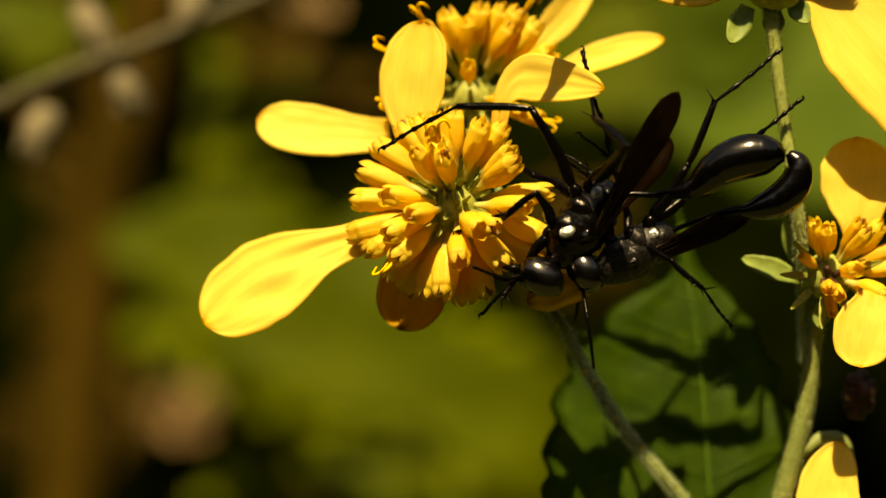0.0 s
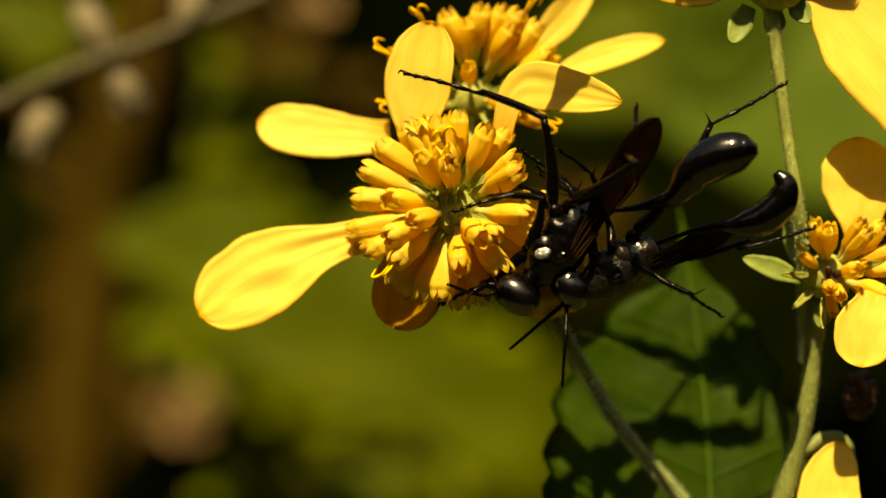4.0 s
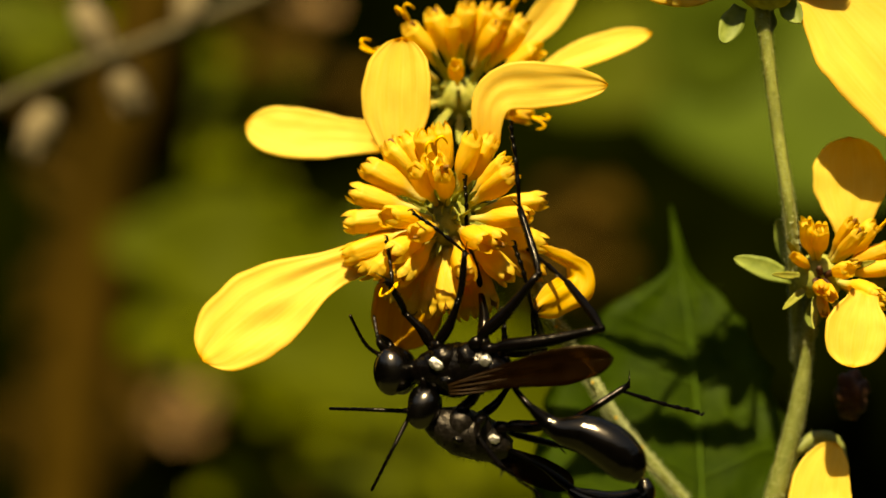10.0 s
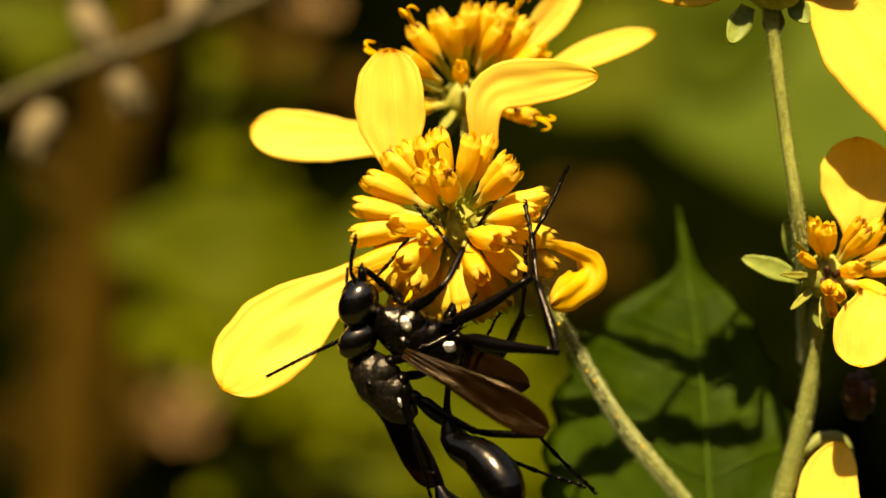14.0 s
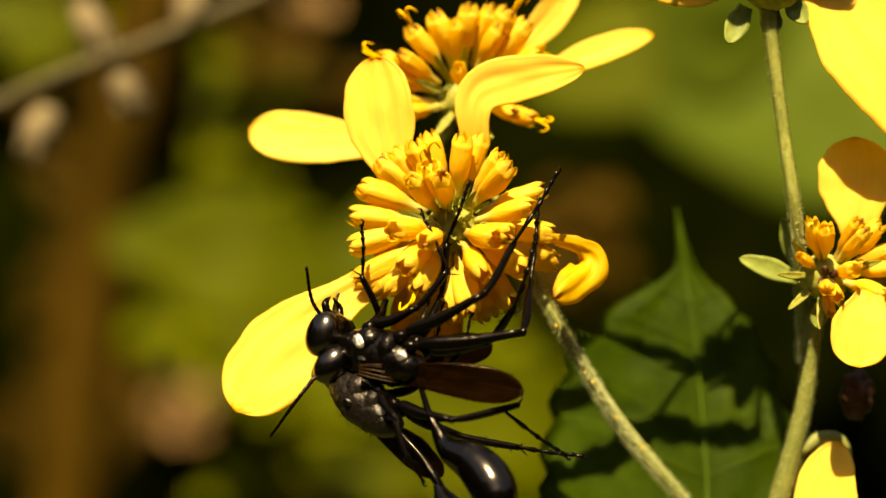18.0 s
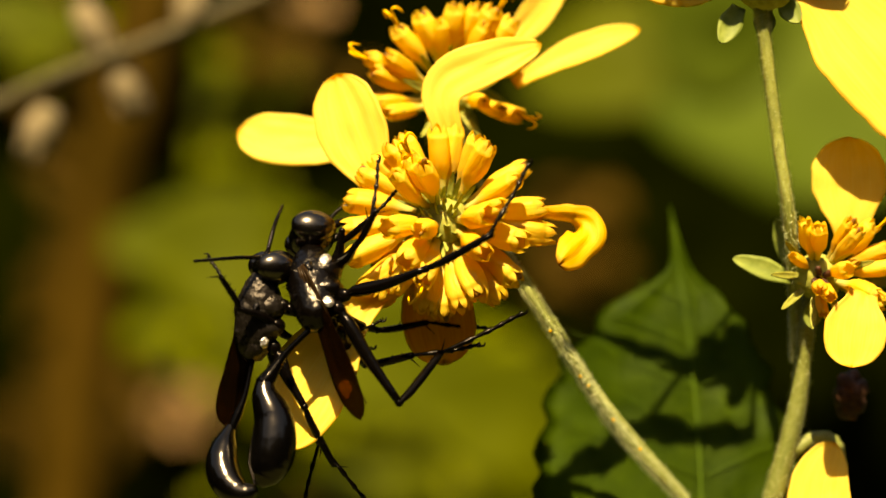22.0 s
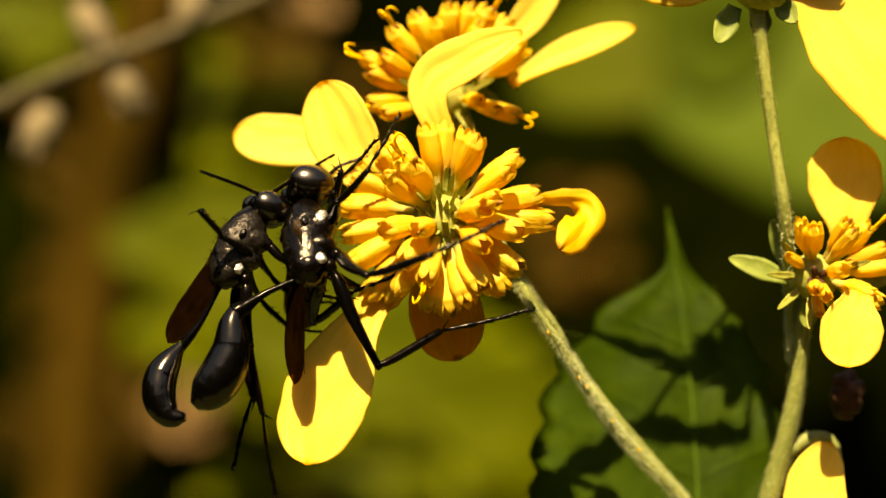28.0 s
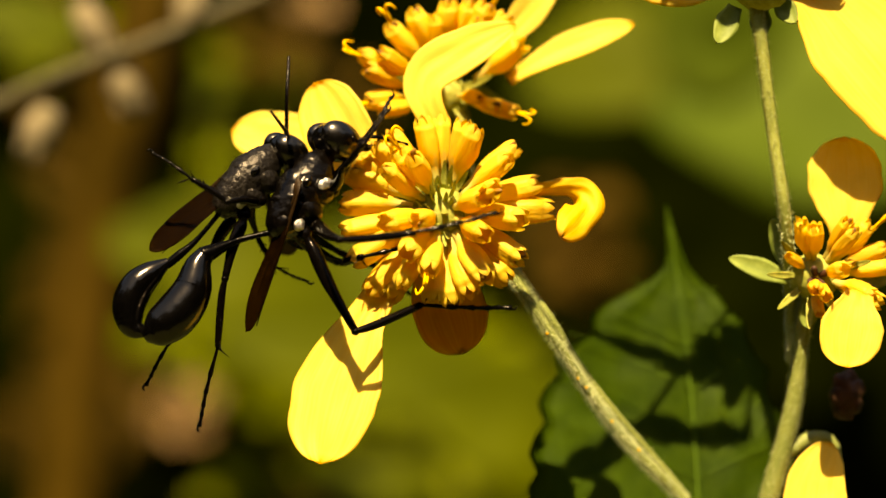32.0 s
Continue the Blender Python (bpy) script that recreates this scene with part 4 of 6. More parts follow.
def wasp(label, size, root, tail, waist_r, bow, bulge, gaster_r, down):
    w = thing("wasp", label, "wasp", "wasps")
    k = size
    def plate(bm):
        for v in bm.verts:
            v.co += v.co.normalized() * (0.10 * noise.noise(v.co * 1.6) + 0.06 * noise.noise(v.co * 3.7) + 0.05 * (0.4 - abs(noise.noise(v.co * 5.2 + Vector((7, 1, 3)))) * 2))
        return bm
    bm = bmesh.new()
    add_tube(bm, smooth_path([(3.9 * k, 0, 0.15), (2.7 * k, 0, 0.15), (1.1 * k, 0, 0.15), (-0.8 * k, 0, 0.2), (-2.6 * k, 0, 0.15), (-4.0 * k, 0, -0.1)], 46), [v * k for v in along([0.8, 1.45, 1.95, 2.08, 1.95, 1.6, 0.5], 46)], 44, 0.92)
    thorax = part("thorax", plate(bm), down, w, "coarse black thorax")
    for nm, c, r in (("collar", (2.55, 0, 0.55), (0.75, 1.35, 0.98)), ("back_plate", (0.45, 0, 1.05), (1.75, 1.55, 1.28)), ("scutellum", (-1.45, 0, 1.30), (0.62, 1.15, 0.92)),
                     ("side_plate", (1.0, -1.02, -0.55), (1.25, 1.08, 1.35)), ("side_plate", (1.0, 1.02, -0.55), (1.25, 1.08, 1.35)),
                     ("side_plate", (-0.9, -0.98, -0.55), (0.95, 1.06, 1.35)), ("side_plate", (-0.9, 0.98, -0.55), (0.95, 1.06, 1.35)),
                     ("rear_plate", (-2.6, 0, 0.35), (1.45, 1.55, 1.32)), ("neck_plate", (3.3, 0, 0.1), (0.55, 0.95, 0.9)),
                     ("wing_cap", (0.7, -1.75, 0.95), (0.55, 0.26, 0.34)), ("wing_cap", (0.7, 1.75, 0.95), (0.55, 0.26, 0.34))):
        bm = bmesh.new()
        add_blob(bm, [a * k for a in c], [a * k for a in r], 30, 20)
        part(nm, plate(bm), BLACK if nm == "wing_cap" else down, thorax)
    # silvery patches, proud of the side
    for c, r, tilt in SPOTS:
        for sg in (-1, 1):
            bm = bmesh.new()
            add_blob(bm, (c[0] * k, sg * c[1] * k, c[2] * k), (r[0] * k, 0.20 * k, r[1] * k), 22, 14, Matrix.Rotation(radians(tilt), 3, "Y"), 0.12, 5.0)
            part("silver_patch", bm, SILVER, thorax, "patch of silvery hair")
    bm = bmesh.new()
    add_hairs(bm, [Vector((3 * k - i * 0.6 * k, 0, 0.25)) for i in range(12)], [0.8 * k, 1.6 * k, 2.0 * k, 2.2 * k, 2.2 * k, 2.2 * k, 2.1 * k, 2.0 * k, 1.8 * k, 1.5 * k, 1.2 * k, 0.8 * k], 300, 0.55, random.Random(3))
    hr = part("body_hair", bm, LEG_BLACK, thorax, "", False)
    hr["kind"] = "stuff"
    # head
    hx, hz = HEAD_AT
    bm = bmesh.new()
    add_blob(bm, (hx * k, 0, hz * k), (1.45 * k, 2.15 * k, 1.85 * k), 26, 16)
    add_blob(bm, ((hx + 0.5) * k, 0, (hz - 0.5) * k), (1.2 * k, 1.3 * k, 1.5 * k), 20, 12)
    add_tube(bm, [((hx - 1.0) * k, 0, hz * k), ((hx - 2.2) * k, 0, 0.15 * k)], [0.8 * k, 0.9 * k], 12)
    head = part("head", bm, BLACK, w, "glossy black head")
    for sg in (-1, 1):
        bm = bmesh.new()
        add_blob(bm, ((hx + 0.15) * k, sg * 1.25 * k, (hz + 0.10) * k), (1.38 * k, 1.12 * k, 1.86 * k), 24, 14)
        part("eye", bm, EYE, head, "large smooth black eye")
        bm = bmesh.new()
        add_tube(bm, smooth_path([((hx + 0.6) * k, sg * 0.9 * k, (hz - 1.6) * k), ((hx + 1.0) * k, sg * 1.0 * k, (hz - 2.3) * k), ((hx + 1.3) * k, sg * 0.2 * k, (hz - 2.9) * k)], 8), along([0.36 * k, 0.32 * k, 0.08], 8), 8)
        part("mandible", bm, LEG_BLACK, head, "curved mandible")
    # waist along +x, then the gaster, whose rings are set as one when they are keyed
    ln, gl = tail
    n = 26
    bm = bmesh.new()
    add_tube(bm, smooth_path([(0, 0, 0), (ln * 0.3, 0, bow * 0.7), (ln * 0.6, 0, bow), (ln * 0.85, 0, bow * 0.4), (ln * 1.02, 0, 0)], n), along(waist_r, n), 16)
    ab = part("abdomen", bm, WAIST, w, "thread-like black waist")
    ab.matrix_basis = Matrix.Translation(Vector(root) * MM)
    line = smooth_path([Vector((x * gl, 0, z * gl)) for x, z in bulge], 31)
    rad = along(gaster_r, 31)
    rad = [0.16 * rad[max(i - 1, 0)] + 0.68 * rad[i] + 0.16 * rad[min(i + 1, 30)] for i in range(31)]
    cuts = (0, 11, 17, 22, 26, 30)
    for a, b in zip(cuts, cuts[1:]):
        bm = bmesh.new()
        pts, r = list(line[a:b + 1]), [rad[i] * (1 + 0.0008 * (i - a) / (b - a)) for i in range(a, b + 1)]
        if a:
            pts, r = [line[a] + (line[a - 1] - line[a]) * 0.5] + pts, [r[0] * 0.9965] + r
        add_tube(bm, pts, r, 30, 0.95, None, b == 30)
        g = part("gaster_segment", bm, BLACK, ab, "polished black abdomen ring")
        g.matrix_basis = Matrix.Translation((ln * MM, 0, 0))
    return w


def leg_part(w, femur, tibia, tarsus, thick, front=False):
    """A leg along +x from the hip; shin and foot are pieces of their own."""
    bm = bmesh.new()
    add_blob(bm, (0.15, 0, 0), (0.75, 0.6, 0.6), 12, 8)
    n = 14
    add_tube(bm, smooth_path([(0.3, 0, 0), (femur * 0.18, 0, -0.05), (femur * 0.5, 0, 0.16), (femur, 0, 0)], n), [thick * v for v in along([0.75, 0.62, 1.0, 1.05, 0.95, 0.7, 0.55], n)], 10)
    add_blob(bm, (femur, 0, 0), (thick * 0.62,) * 3, 10, 6)
    lg = part("leg", bm, LEG_BLACK, w, "jointed black leg")
    bm = bmesh.new()
    n = 12
    add_tube(bm, smooth_path([(0, 0, 0), (tibia * 0.3, 0, 0.12), (tibia, 0, 0)], n), [thick * v for v in along([0.42, 0.55, 0.62, 0.62, 0.5], n)], 9)
    rnd = random.Random(int(tibia * 100))
    for q in range(9):
        x = tibia * (0.3 + 0.7 * q / 8)
        a = rnd.uniform(0, math.tau)
        ln = 0.5 if q < 7 else 1.1
        u = Vector((0.55, math.cos(a) * 0.8, math.sin(a) * 0.8)) * ln
        add_tube(bm, [(x, 0, 0.05), Vector((x, 0, 0.05)) + u * 0.6, Vector((x, 0, 0.05)) + u * (1 + 0.3)], [0.09, 0.07, 0.02], 4)
    tb = part("shin", bm, LEG_BLACK, lg)
    bm = bmesh.new()
    x, pts, rad = 0.0, [(-0.1, 0, 0)], [thick * 0.24]
    for q, f in enumerate((0.40, 0.2, 0.16, 0.11, 0.13)):
        ln = tarsus * f
        z0, z1 = 0.07 * math.sin(q), 0.07 * math.sin(q + 1)
        pts += [(x + ln * 0.1, 0, z0), (x + ln * 0.55, 0, (z0 + z1) / 2), (x + ln * 0.88, 0, z1), (x + ln * 0.99, 0, z1)]
        rad += [thick * 0.25, thick * 0.30, thick * 0.45, thick * 0.27]
        x += ln
    add_tube(bm, pts, rad, 8)
    for sg in (-1, 1):
        add_tube(bm, smooth_path([(x - 0.1, 0, 0), (x + 0.25, sg * 0.18, 0.05), (x + 0.4, sg * 0.3, -0.25)], 5), along([0.11, 0.10, 0.03], 5), 5)
    tr = part("foot", bm, LEG_BLACK, lg)
    return lg, tb, tr, (femur, tibia, tarsus)


def wing_part(w, length, width, torn=0.0):
    bm = petal_bm(length, width, lambda s: 3 * math.sin(5 * s), lambda s: 4 - 8 * s, 0.10, 0.36, torn, 0.03, 0.12, length, thick=0.05, n=22, m=10, peak=0.72, tip=2.3)
    wg = part("wing", bm, WING, w, "smoky brown see-through wing")
    for k, (y0, y1, ln) in enumerate(((0.40, 0.44, 0.93), (0.25, 0.30, 0.88), (0.02, 0.12, 0.82), (-0.12, -0.16, 0.76), (-0.25, -0.34, 0.6))):
        bm = bmesh.new()
        pts = [Vector((length * ln * t, width * (y0 * min(1, 0.3 + t) + (y1 - y0) * t) + 0.15 * math.sin(6 * t + k), 0.02 - 0.04 * t)) for t in [q / 9 for q in range(10)]]
        add_tube(bm, pts, along([0.11, 0.09, 0.05], 10), 5)
        part("vein", bm, VEIN, wg)
    return wg


def antenna_part(w, length):
    bm = bmesh.new()
    add_tube(bm, [(0, 0, 0), (0.5, 0, 0), (1.0, 0, 0)], [0.22, 0.26, 0.18], 8)
    n = 34
    pts = smooth_path([(1.0, 0, 0), (length * 0.5, 0, 0.10 * length), (length, 0, 0)], n)
    add_tube(bm, pts, [(0.20 - 0.07 * i / n) * (1.12 if i % 3 else 0.88) for i in range(n)], 7)
    return part("antenna", bm, LEG_BLACK, w, "thin beaded antenna")


HEAD_AT = (5.2, -0.1)
SPOTS = (((1.3, 1.98, -0.35), (0.66, 0.46), 30), ((-2.5, 1.54, -0.35), (0.52, 0.48), 0))
FEMALE = wasp("black thread-waisted wasp clinging to the flower head, wings folded", 1.10, F_ROOT, F_TAIL, (0.42, 0.27, 0.25, 0.27, 0.34, 0.55, 0.72, 0.80), 0.35,
              ((-0.04, 0.0), (0.12, -0.01), (0.36, -0.10), (0.62, -0.11), (0.85, -0.05), (1.0, 0.02)), (0.74, 0.92, 1.24, 1.56, 1.80, 1.94, 1.94, 1.74, 1.28, 0.45), BLACK_ROUGH)
SPOTS = (((-2.2, 1.66, -0.15), (0.50, 0.40), 0),)
HEAD_AT = (4.3, -0.75)
MALE = wasp("smaller black thread-waisted wasp riding on the other's back", 0.98, M_ROOT, M_TAIL, (0.40, 0.22, 0.20, 0.22, 0.30, 0.40, 0.40, 0.36), -0.3,
            ((-0.04, 0.0), (0.16, 0.16), (0.44, 0.32), (0.76, 0.34), (1.00, 0.20), (1.04, -0.02)), (0.38, 0.70, 1.08, 1.36, 1.48, 1.46, 1.32, 1.1, 0.8, 0.35), DOWN)


# ---- moving parts ----
def plan(x, z, d=0.0):
    return Vector((x * MM, d * MM, Z0 + z * MM))


def body_pose(row, rolled=True):
    """Pose of a wasp from its thorax and head places; the right side shows, the back turned to view by roll."""
    t, x, z, hx, hz, d = row[:6]
    f = Vector((hx - x, 0, hz - z)).normalized()
    m = Matrix(((f.x, 0, -f.z), (0, 1, 0), (f.z, 0, f.x))).to_4x4()
    m.translation = plan(x, z, d)
    return m @ attitude(row) if rolled else m


def attitude(row):
    """Turn of the body out of the picture plane: the head tips away where it shows shortened, then the roll."""
    t, x, z, hx, hz, d, roll, span = row
    tip = math.acos(min(1.0, math.hypot(hx - x, hz - z) / span))
    return Matrix.Rotation(min(tip, radians(40)), 4, "Z") @ Matrix.Rotation(radians(roll), 4, "X")


def row_at(rows, t):
    for a, b in zip(rows, rows[1:]):
        if a[0] <= t <= b[0]:
            f = (t - a[0]) / (b[0] - a[0])
            return tuple(p + (q - p) * f for p, q in zip(a, b))
    return rows[-1]


def reach(start, target, length, sign):
    """A point at that distance from start, over or under the plan place of target, in body space."""
    v = Vector((target.x - start.x, 0, target.z - start.z))
    l = v.length
    if l > length * 0.985:
        v = v * (length * 0.985 / l)
        l = length * 0.985
    return start + Vector((v.x, sign * math.sqrt(length * length - l * l), v.z))


def bone(a, b, ref=Vector((0, 1, 0))):
    x = (b - a).normalized()
    z = ref.cross(x)
    if z.length < 0.2:
        z = Vector((0.3, 0, 1)).cross(x).cross(x)
    z.normalize()
    y = z.cross(x)
    m = Matrix((x, y, z)).transposed().to_4x4()
    m.translation = a
    return m


def key_leg(rows, leg, hip, table, out, late=None):
    """Rows for a leg whose knee, ankle and toe pass the given places."""
    lg, tb, tr, (a, b, c) = leg
    r1, r2, r3 = [], [], []
    known = [r[0] for r in table]
    more = [r[0] for r in rows if 5 < r[0] < known[-1] and min(abs(r[0] - q) for q in known) > 0.3]
    table = sorted(list(table) + [(t,) + tuple(row_at(table, t)[1:]) for t in more])
    for t, kx, kz, ax, az, tx, tz in table:
        row = row_at(rows, t)
        if late and t > 20.2:
            out = late
        inv = body_pose(row, False).inverted()
        roll = attitude(row)
        h = roll @ (Vector(hip) * MM)
        k = reach(h, inv @ plan(kx, kz, row[5]), a * MM, out[0])
        n = reach(k, inv @ plan(ax, az, row[5]), b * MM, out[1])
        e = reach(n, inv @ plan(tx, tz, row[5]), c * MM, out[2])
        m1, m2, m3 = bone(h, k), bone(k, n), bone(n, e)
        r1.append((t, roll.inverted() @ m1))
        r2.append((t, m1.inverted() @ m2))
        r3.append((t, m1.inverted() @ m3))
    for ob, r in ((lg, r1), (tb, r2), (tr, r3)):
        if r[0][0] > 0:
            r.insert(0, (0.0, r[0][1]))
        if r[-1][0] < END:
            r.append((END, r[-1][1]))
        walk(ob, r)


def fold_leg(leg, hip, knee, ankle, toe):
    """A leg that keeps its bend, given in body space."""
    lg, tb, tr, _ = leg
    p = [Vector(v) * MM for v in (hip, knee, ankle, toe)]
    m = [bone(a, b) for a, b in zip(p, p[1:])]
    lg.matrix_basis = m[0]
    lens = leg[3]
    k = m[0] @ Vector((lens[0] * MM, 0, 0))
    m[1].translation = k
    n = m[1] @ Vector((lens[1] * MM, 0, 0))
    m[2].translation = n
    tb.matrix_basis = m[0].inverted() @ m[1]
    tr.matrix_basis = m[0].inverted() @ m[2]


def key_pointer(rows, ob, root, table, length, sign, face, spin=((0, 0), (32, 0))):
    """Rows for a wing or antenna whose tip passes the given places."""
    out = []
    for t, x, z in table:
        row = row_at(rows, t)
        inv = body_pose(row, False).inverted()
        roll = attitude(row)
        h = roll @ (Vector(root) * MM)
        e = reach(h, inv @ plan(x, z, row[5]), length * MM, row_at(sign, t)[1] if isinstance(sign, tuple) else sign)
        m = frame_of(h / MM, e - h, inv.to_3x3() @ Vector(face)) @ Matrix.Rotation(radians(row_at(spin, t)[1]), 4, "X")
        out.append((t, roll.inverted() @ m))
    walk(ob, out)


def key_abdomen(rows, w, root, table, lens):
    """Swings the waist about the end of the thorax, and the gaster about the end of the waist."""
    ab = [c for c in w.children if c.name.startswith("abdomen")][0]
    r1, r2 = [], []
    for t, wx, wz, gx, gz in table:
        row = row_at(rows, t)
        inv = body_pose(row, False).inverted()
        roll = attitude(row)
        h = roll @ (Vector(root) * MM)
        a = reach(h, inv @ plan(wx, wz, row[5]), lens[0] * MM, -1.0)
        m1 = bone(h, a)
        e = m1 @ Vector((lens[0] * MM, 0, 0))
        m2 = bone(e, reach(e, inv @ plan(gx, gz, row[5]), lens[1] * MM, -0.8))
        r1.append((t, roll.inverted() @ m1))
        r2.append((t, m1.inverted() @ m2))
    walk(ab, r1)
    for g in ab.children:
        walk(g, r2)


def drift(ob, rows):
    """Small sway of a still-standing plant: (t, x, z) shifts in millimetres."""
    m0 = ob.matrix_basis.copy()
    walk(ob, [(t, Matrix.Translation((x * MM, 0, z * MM)) @ m0) for t, x, z in rows])


def sway(ob, rows):
    """Shift in millimetres and turn in degrees about the view axis."""
    m0 = ob.matrix_basis.copy()
    walk(ob, [(t, Matrix.Translation((x * MM, 0, z * MM)) @ m0 @ Matrix.Rotation(radians(a), 4, "Y")) for t, x, z, a in rows])


def lean(ob, foot, rows, held):
    """Leans a stem about its foot: (t, degrees), while the head on it goes its own way."""
    p = plan(*foot)
    out = []
    for t, m in held:
        a = row_at(rows, t)[1]
        out.append((t, m.inverted() @ Matrix.Translation(p) @ Matrix.Rotation(radians(a), 4, "Y") @ Matrix.Translation(-p) @ Matrix.Translation((0, 0, Z0))))
    walk(ob, out)


def motions():
    # the visited head turns and dips under the weight: place, then turn about x, y, z
    head_rows = [
        (0.0, 0.87, 3.59, 1.4, 9.4, -9.8), (0.5, 0.92, 3.75, 1.5, 9.5, -9.4), (1.0, 1.34, 4.1, 1.8, 10.1, -8.9), (1.5, 1.2, 4.0, 2.0, 10.3, -9.2),
        (2.0, 1.03, 3.93, 2.2, 10.5, -9.4), (2.5, 0.89, 3.59, 2.8, 11.1, -9.7), (3.0, 0.78, 2.94, 3.5, 12.0, -9.8), (3.5, 0.91, 3.11, 3.9, 12.8, -9.0),
        (5.5, 0.79, 3.41, 3.0, 8.1, -4.8), (6.0, 0.61, 2.21, 2.8, 8.2, -3.7), (6.5, 0.97, 2.21, 2.5, 7.9, -3.3), (7.0, 1.05, 2.27, 2.1, 7.3, -2.8),
        (7.5, 0.94, 1.98, 1.9, 6.0, -2.3), (8.0, 1.02, 2.15, 1.8, 5.3, -2.0), (8.5, 0.8, 2.2, 1.5, 3.9, -1.8), (9.0, 0.48, 2.21, 1.6, 3.6, -1.6),
        (9.5, 0.46, 2.23, 1.2, 4.0, -1.8), (10.0, 0.38, 2.24, 1.1, 5.0, -2.0), (10.5, 0.28, 2.25, 0.7, 4.6, -2.0), (11.0, 0.7, 2.13, 0.3, 2.3, -1.5),
        (11.5, 0.55, 2.01, -0.0, 0.1, -0.9), (12.0, 0.55, 2.05, 0.0, 0.0, -0.0), (12.5, 0.65, 1.93, -0.1, -0.0, -0.4), (13.0, 0.54, 1.95, -0.3, -0.4, -0.6),
        (13.5, 1.12, 1.96, -0.2, -0.1, -0.4), (14.0, 0.96, 1.84, -0.1, -0.7, -0.3), (14.5, 0.81, 1.85, -0.1, -1.1, -0.1), (16.5, 0.92, 1.73, -1.1, -3.8, -0.2),
        (17.0, 0.56, 1.96, -1.3, -5.1, -0.5), (17.5, 0.61, 1.66, -1.6, -5.0, -0.4), (18.0, 0.8, 1.67, -1.8, -5.1, -0.3), (18.5, 0.57, 1.76, -2.1, -5.0, -0.3),
        (19.0, 0.42, 1.78, -2.3, -5.4, -0.3), (19.5, 0.2, 1.74, -2.6, -5.4, -0.2), (20.0, 0.56, 1.72, -3.2, -7.2, -0.2), (20.5, 0.26, 1.66, -4.5, -10.0, 0.0),
        (21.0, 0.31, 1.99, -6.2, -13.1, 0.3), (21.5, 0.04, 2.18, -7.9, -15.8, 0.4), (22.0, 0.18, 2.23, -9.0, -16.7, 0.4), (22.5, -0.11, 2.24, -9.5, -17.8, 0.5),
        (23.0, -0.33, 2.23, -9.6, -17.7, 0.5), (23.5, -0.16, 2.24, -9.7, -17.4, 0.5), (24.0, 0.04, 2.11, -9.6, -17.2, 0.4), (24.5, -0.28, 2.23, -9.7, -17.4, 0.3),
        (25.0, -0.22, 2.08, -9.8, -17.7, 0.1), (25.5, 0.13, 2.09, -9.7, -18.2, -0.2), (27.5, 0.16, 2.44, -9.0, -21.8, -1.4), (28.0, 0.04, 2.55, -8.9, -22.1, -1.4),
        (28.5, 0.22, 2.75, -9.5, -22.2, -1.7), (29.0, 0.35, 3.12, -10.2, -22.3, -2.0), (29.5, 0.26, 3.17, -10.8, -22.1, -2.3), (30.0, -0.07, 2.93, -10.8, -22.4, -2.0),
        (30.5, -0.19, 2.77, -10.8, -22.6, -1.7), (31.0, -0.02, 2.86, -10.9, -23.1, -1.4), (31.5, -0.02, 3.24, -11.0, -23.7, -1.1), (32.0, 0.02, 3.13, -11.1, -24.2, -0.8),
    ]
    held = []
    for t, x, z, a, b, c in head_rows:
        v = Vector((radians(a), radians(b), radians(c)))
        turn = Matrix.Rotation(v.length, 4, v) if v.length > 1e-6 else Matrix.Identity(4)
        held.append((t, Matrix.Translation(plan(x, z)) @ turn))
    walk(HEAD, held)
    # two of its petals give way under the legs: turn in their plane, turn about their length
    for ob, rows in ((LONG_PETAL, ((0, 0, 0), (12, 0, 0), (17, 1, 0), (20, 2, 0), (22, 5, 0), (24, 6, 0), (28, 8, 0), (32, 10, 0))),
                     (BENT_PETAL, ((0, -6, -40), (1, -4, -36), (2, -5, -38), (3.5, -5, -34), (5.5, -2, -14), (7, 0, -4), (9, 0, 0), (32, 0, 0)))):
        m0 = ob.matrix_basis.copy()
        walk(ob, [(t, m0 @ Matrix.Rotation(radians(a), 4, "Z") @ Matrix.Rotation(radians(b), 4, "X")) for t, a, b in rows])
    upper_rows = [
        (0, 1.16, 0.11, 2.0), (3.5, 1.27, 0.0, 2.0), (6, 0.47, -0.16, 1.0), (8, 0.63, -0.16, 0.8),
        (9, 0.16, 0.11, 0.5), (10, 0.0, 0.16, 0.5), (12, 0.0, 0.0, 0), (14, 0.42, 0.0, 0),
        (14.5, 0.16, 0.0, 0), (17, 0.05, 0.0, 0), (18, 0.26, -0.11, 0), (20, -0.32, -0.21, -0.5),
        (21, -0.9, -0.11, -1.0), (22, -0.95, 0.0, -1.2), (23, -1.27, 0.05, -1.4), (24, -0.9, 0.11, -1.0),
        (25, -1.27, 0.0, -1.4), (25.5, -0.95, 0.0, -1.6), (28, -1.35, 0.05, -1.6), (29, -1.15, 0.32, -1.6),
        (30, -1.45, 0.21, -1.6), (31, -1.35, 0.21, -1.7), (32, -1.5, 0.32, -1.7),
    ]
    sway(UPPER, upper_rows)
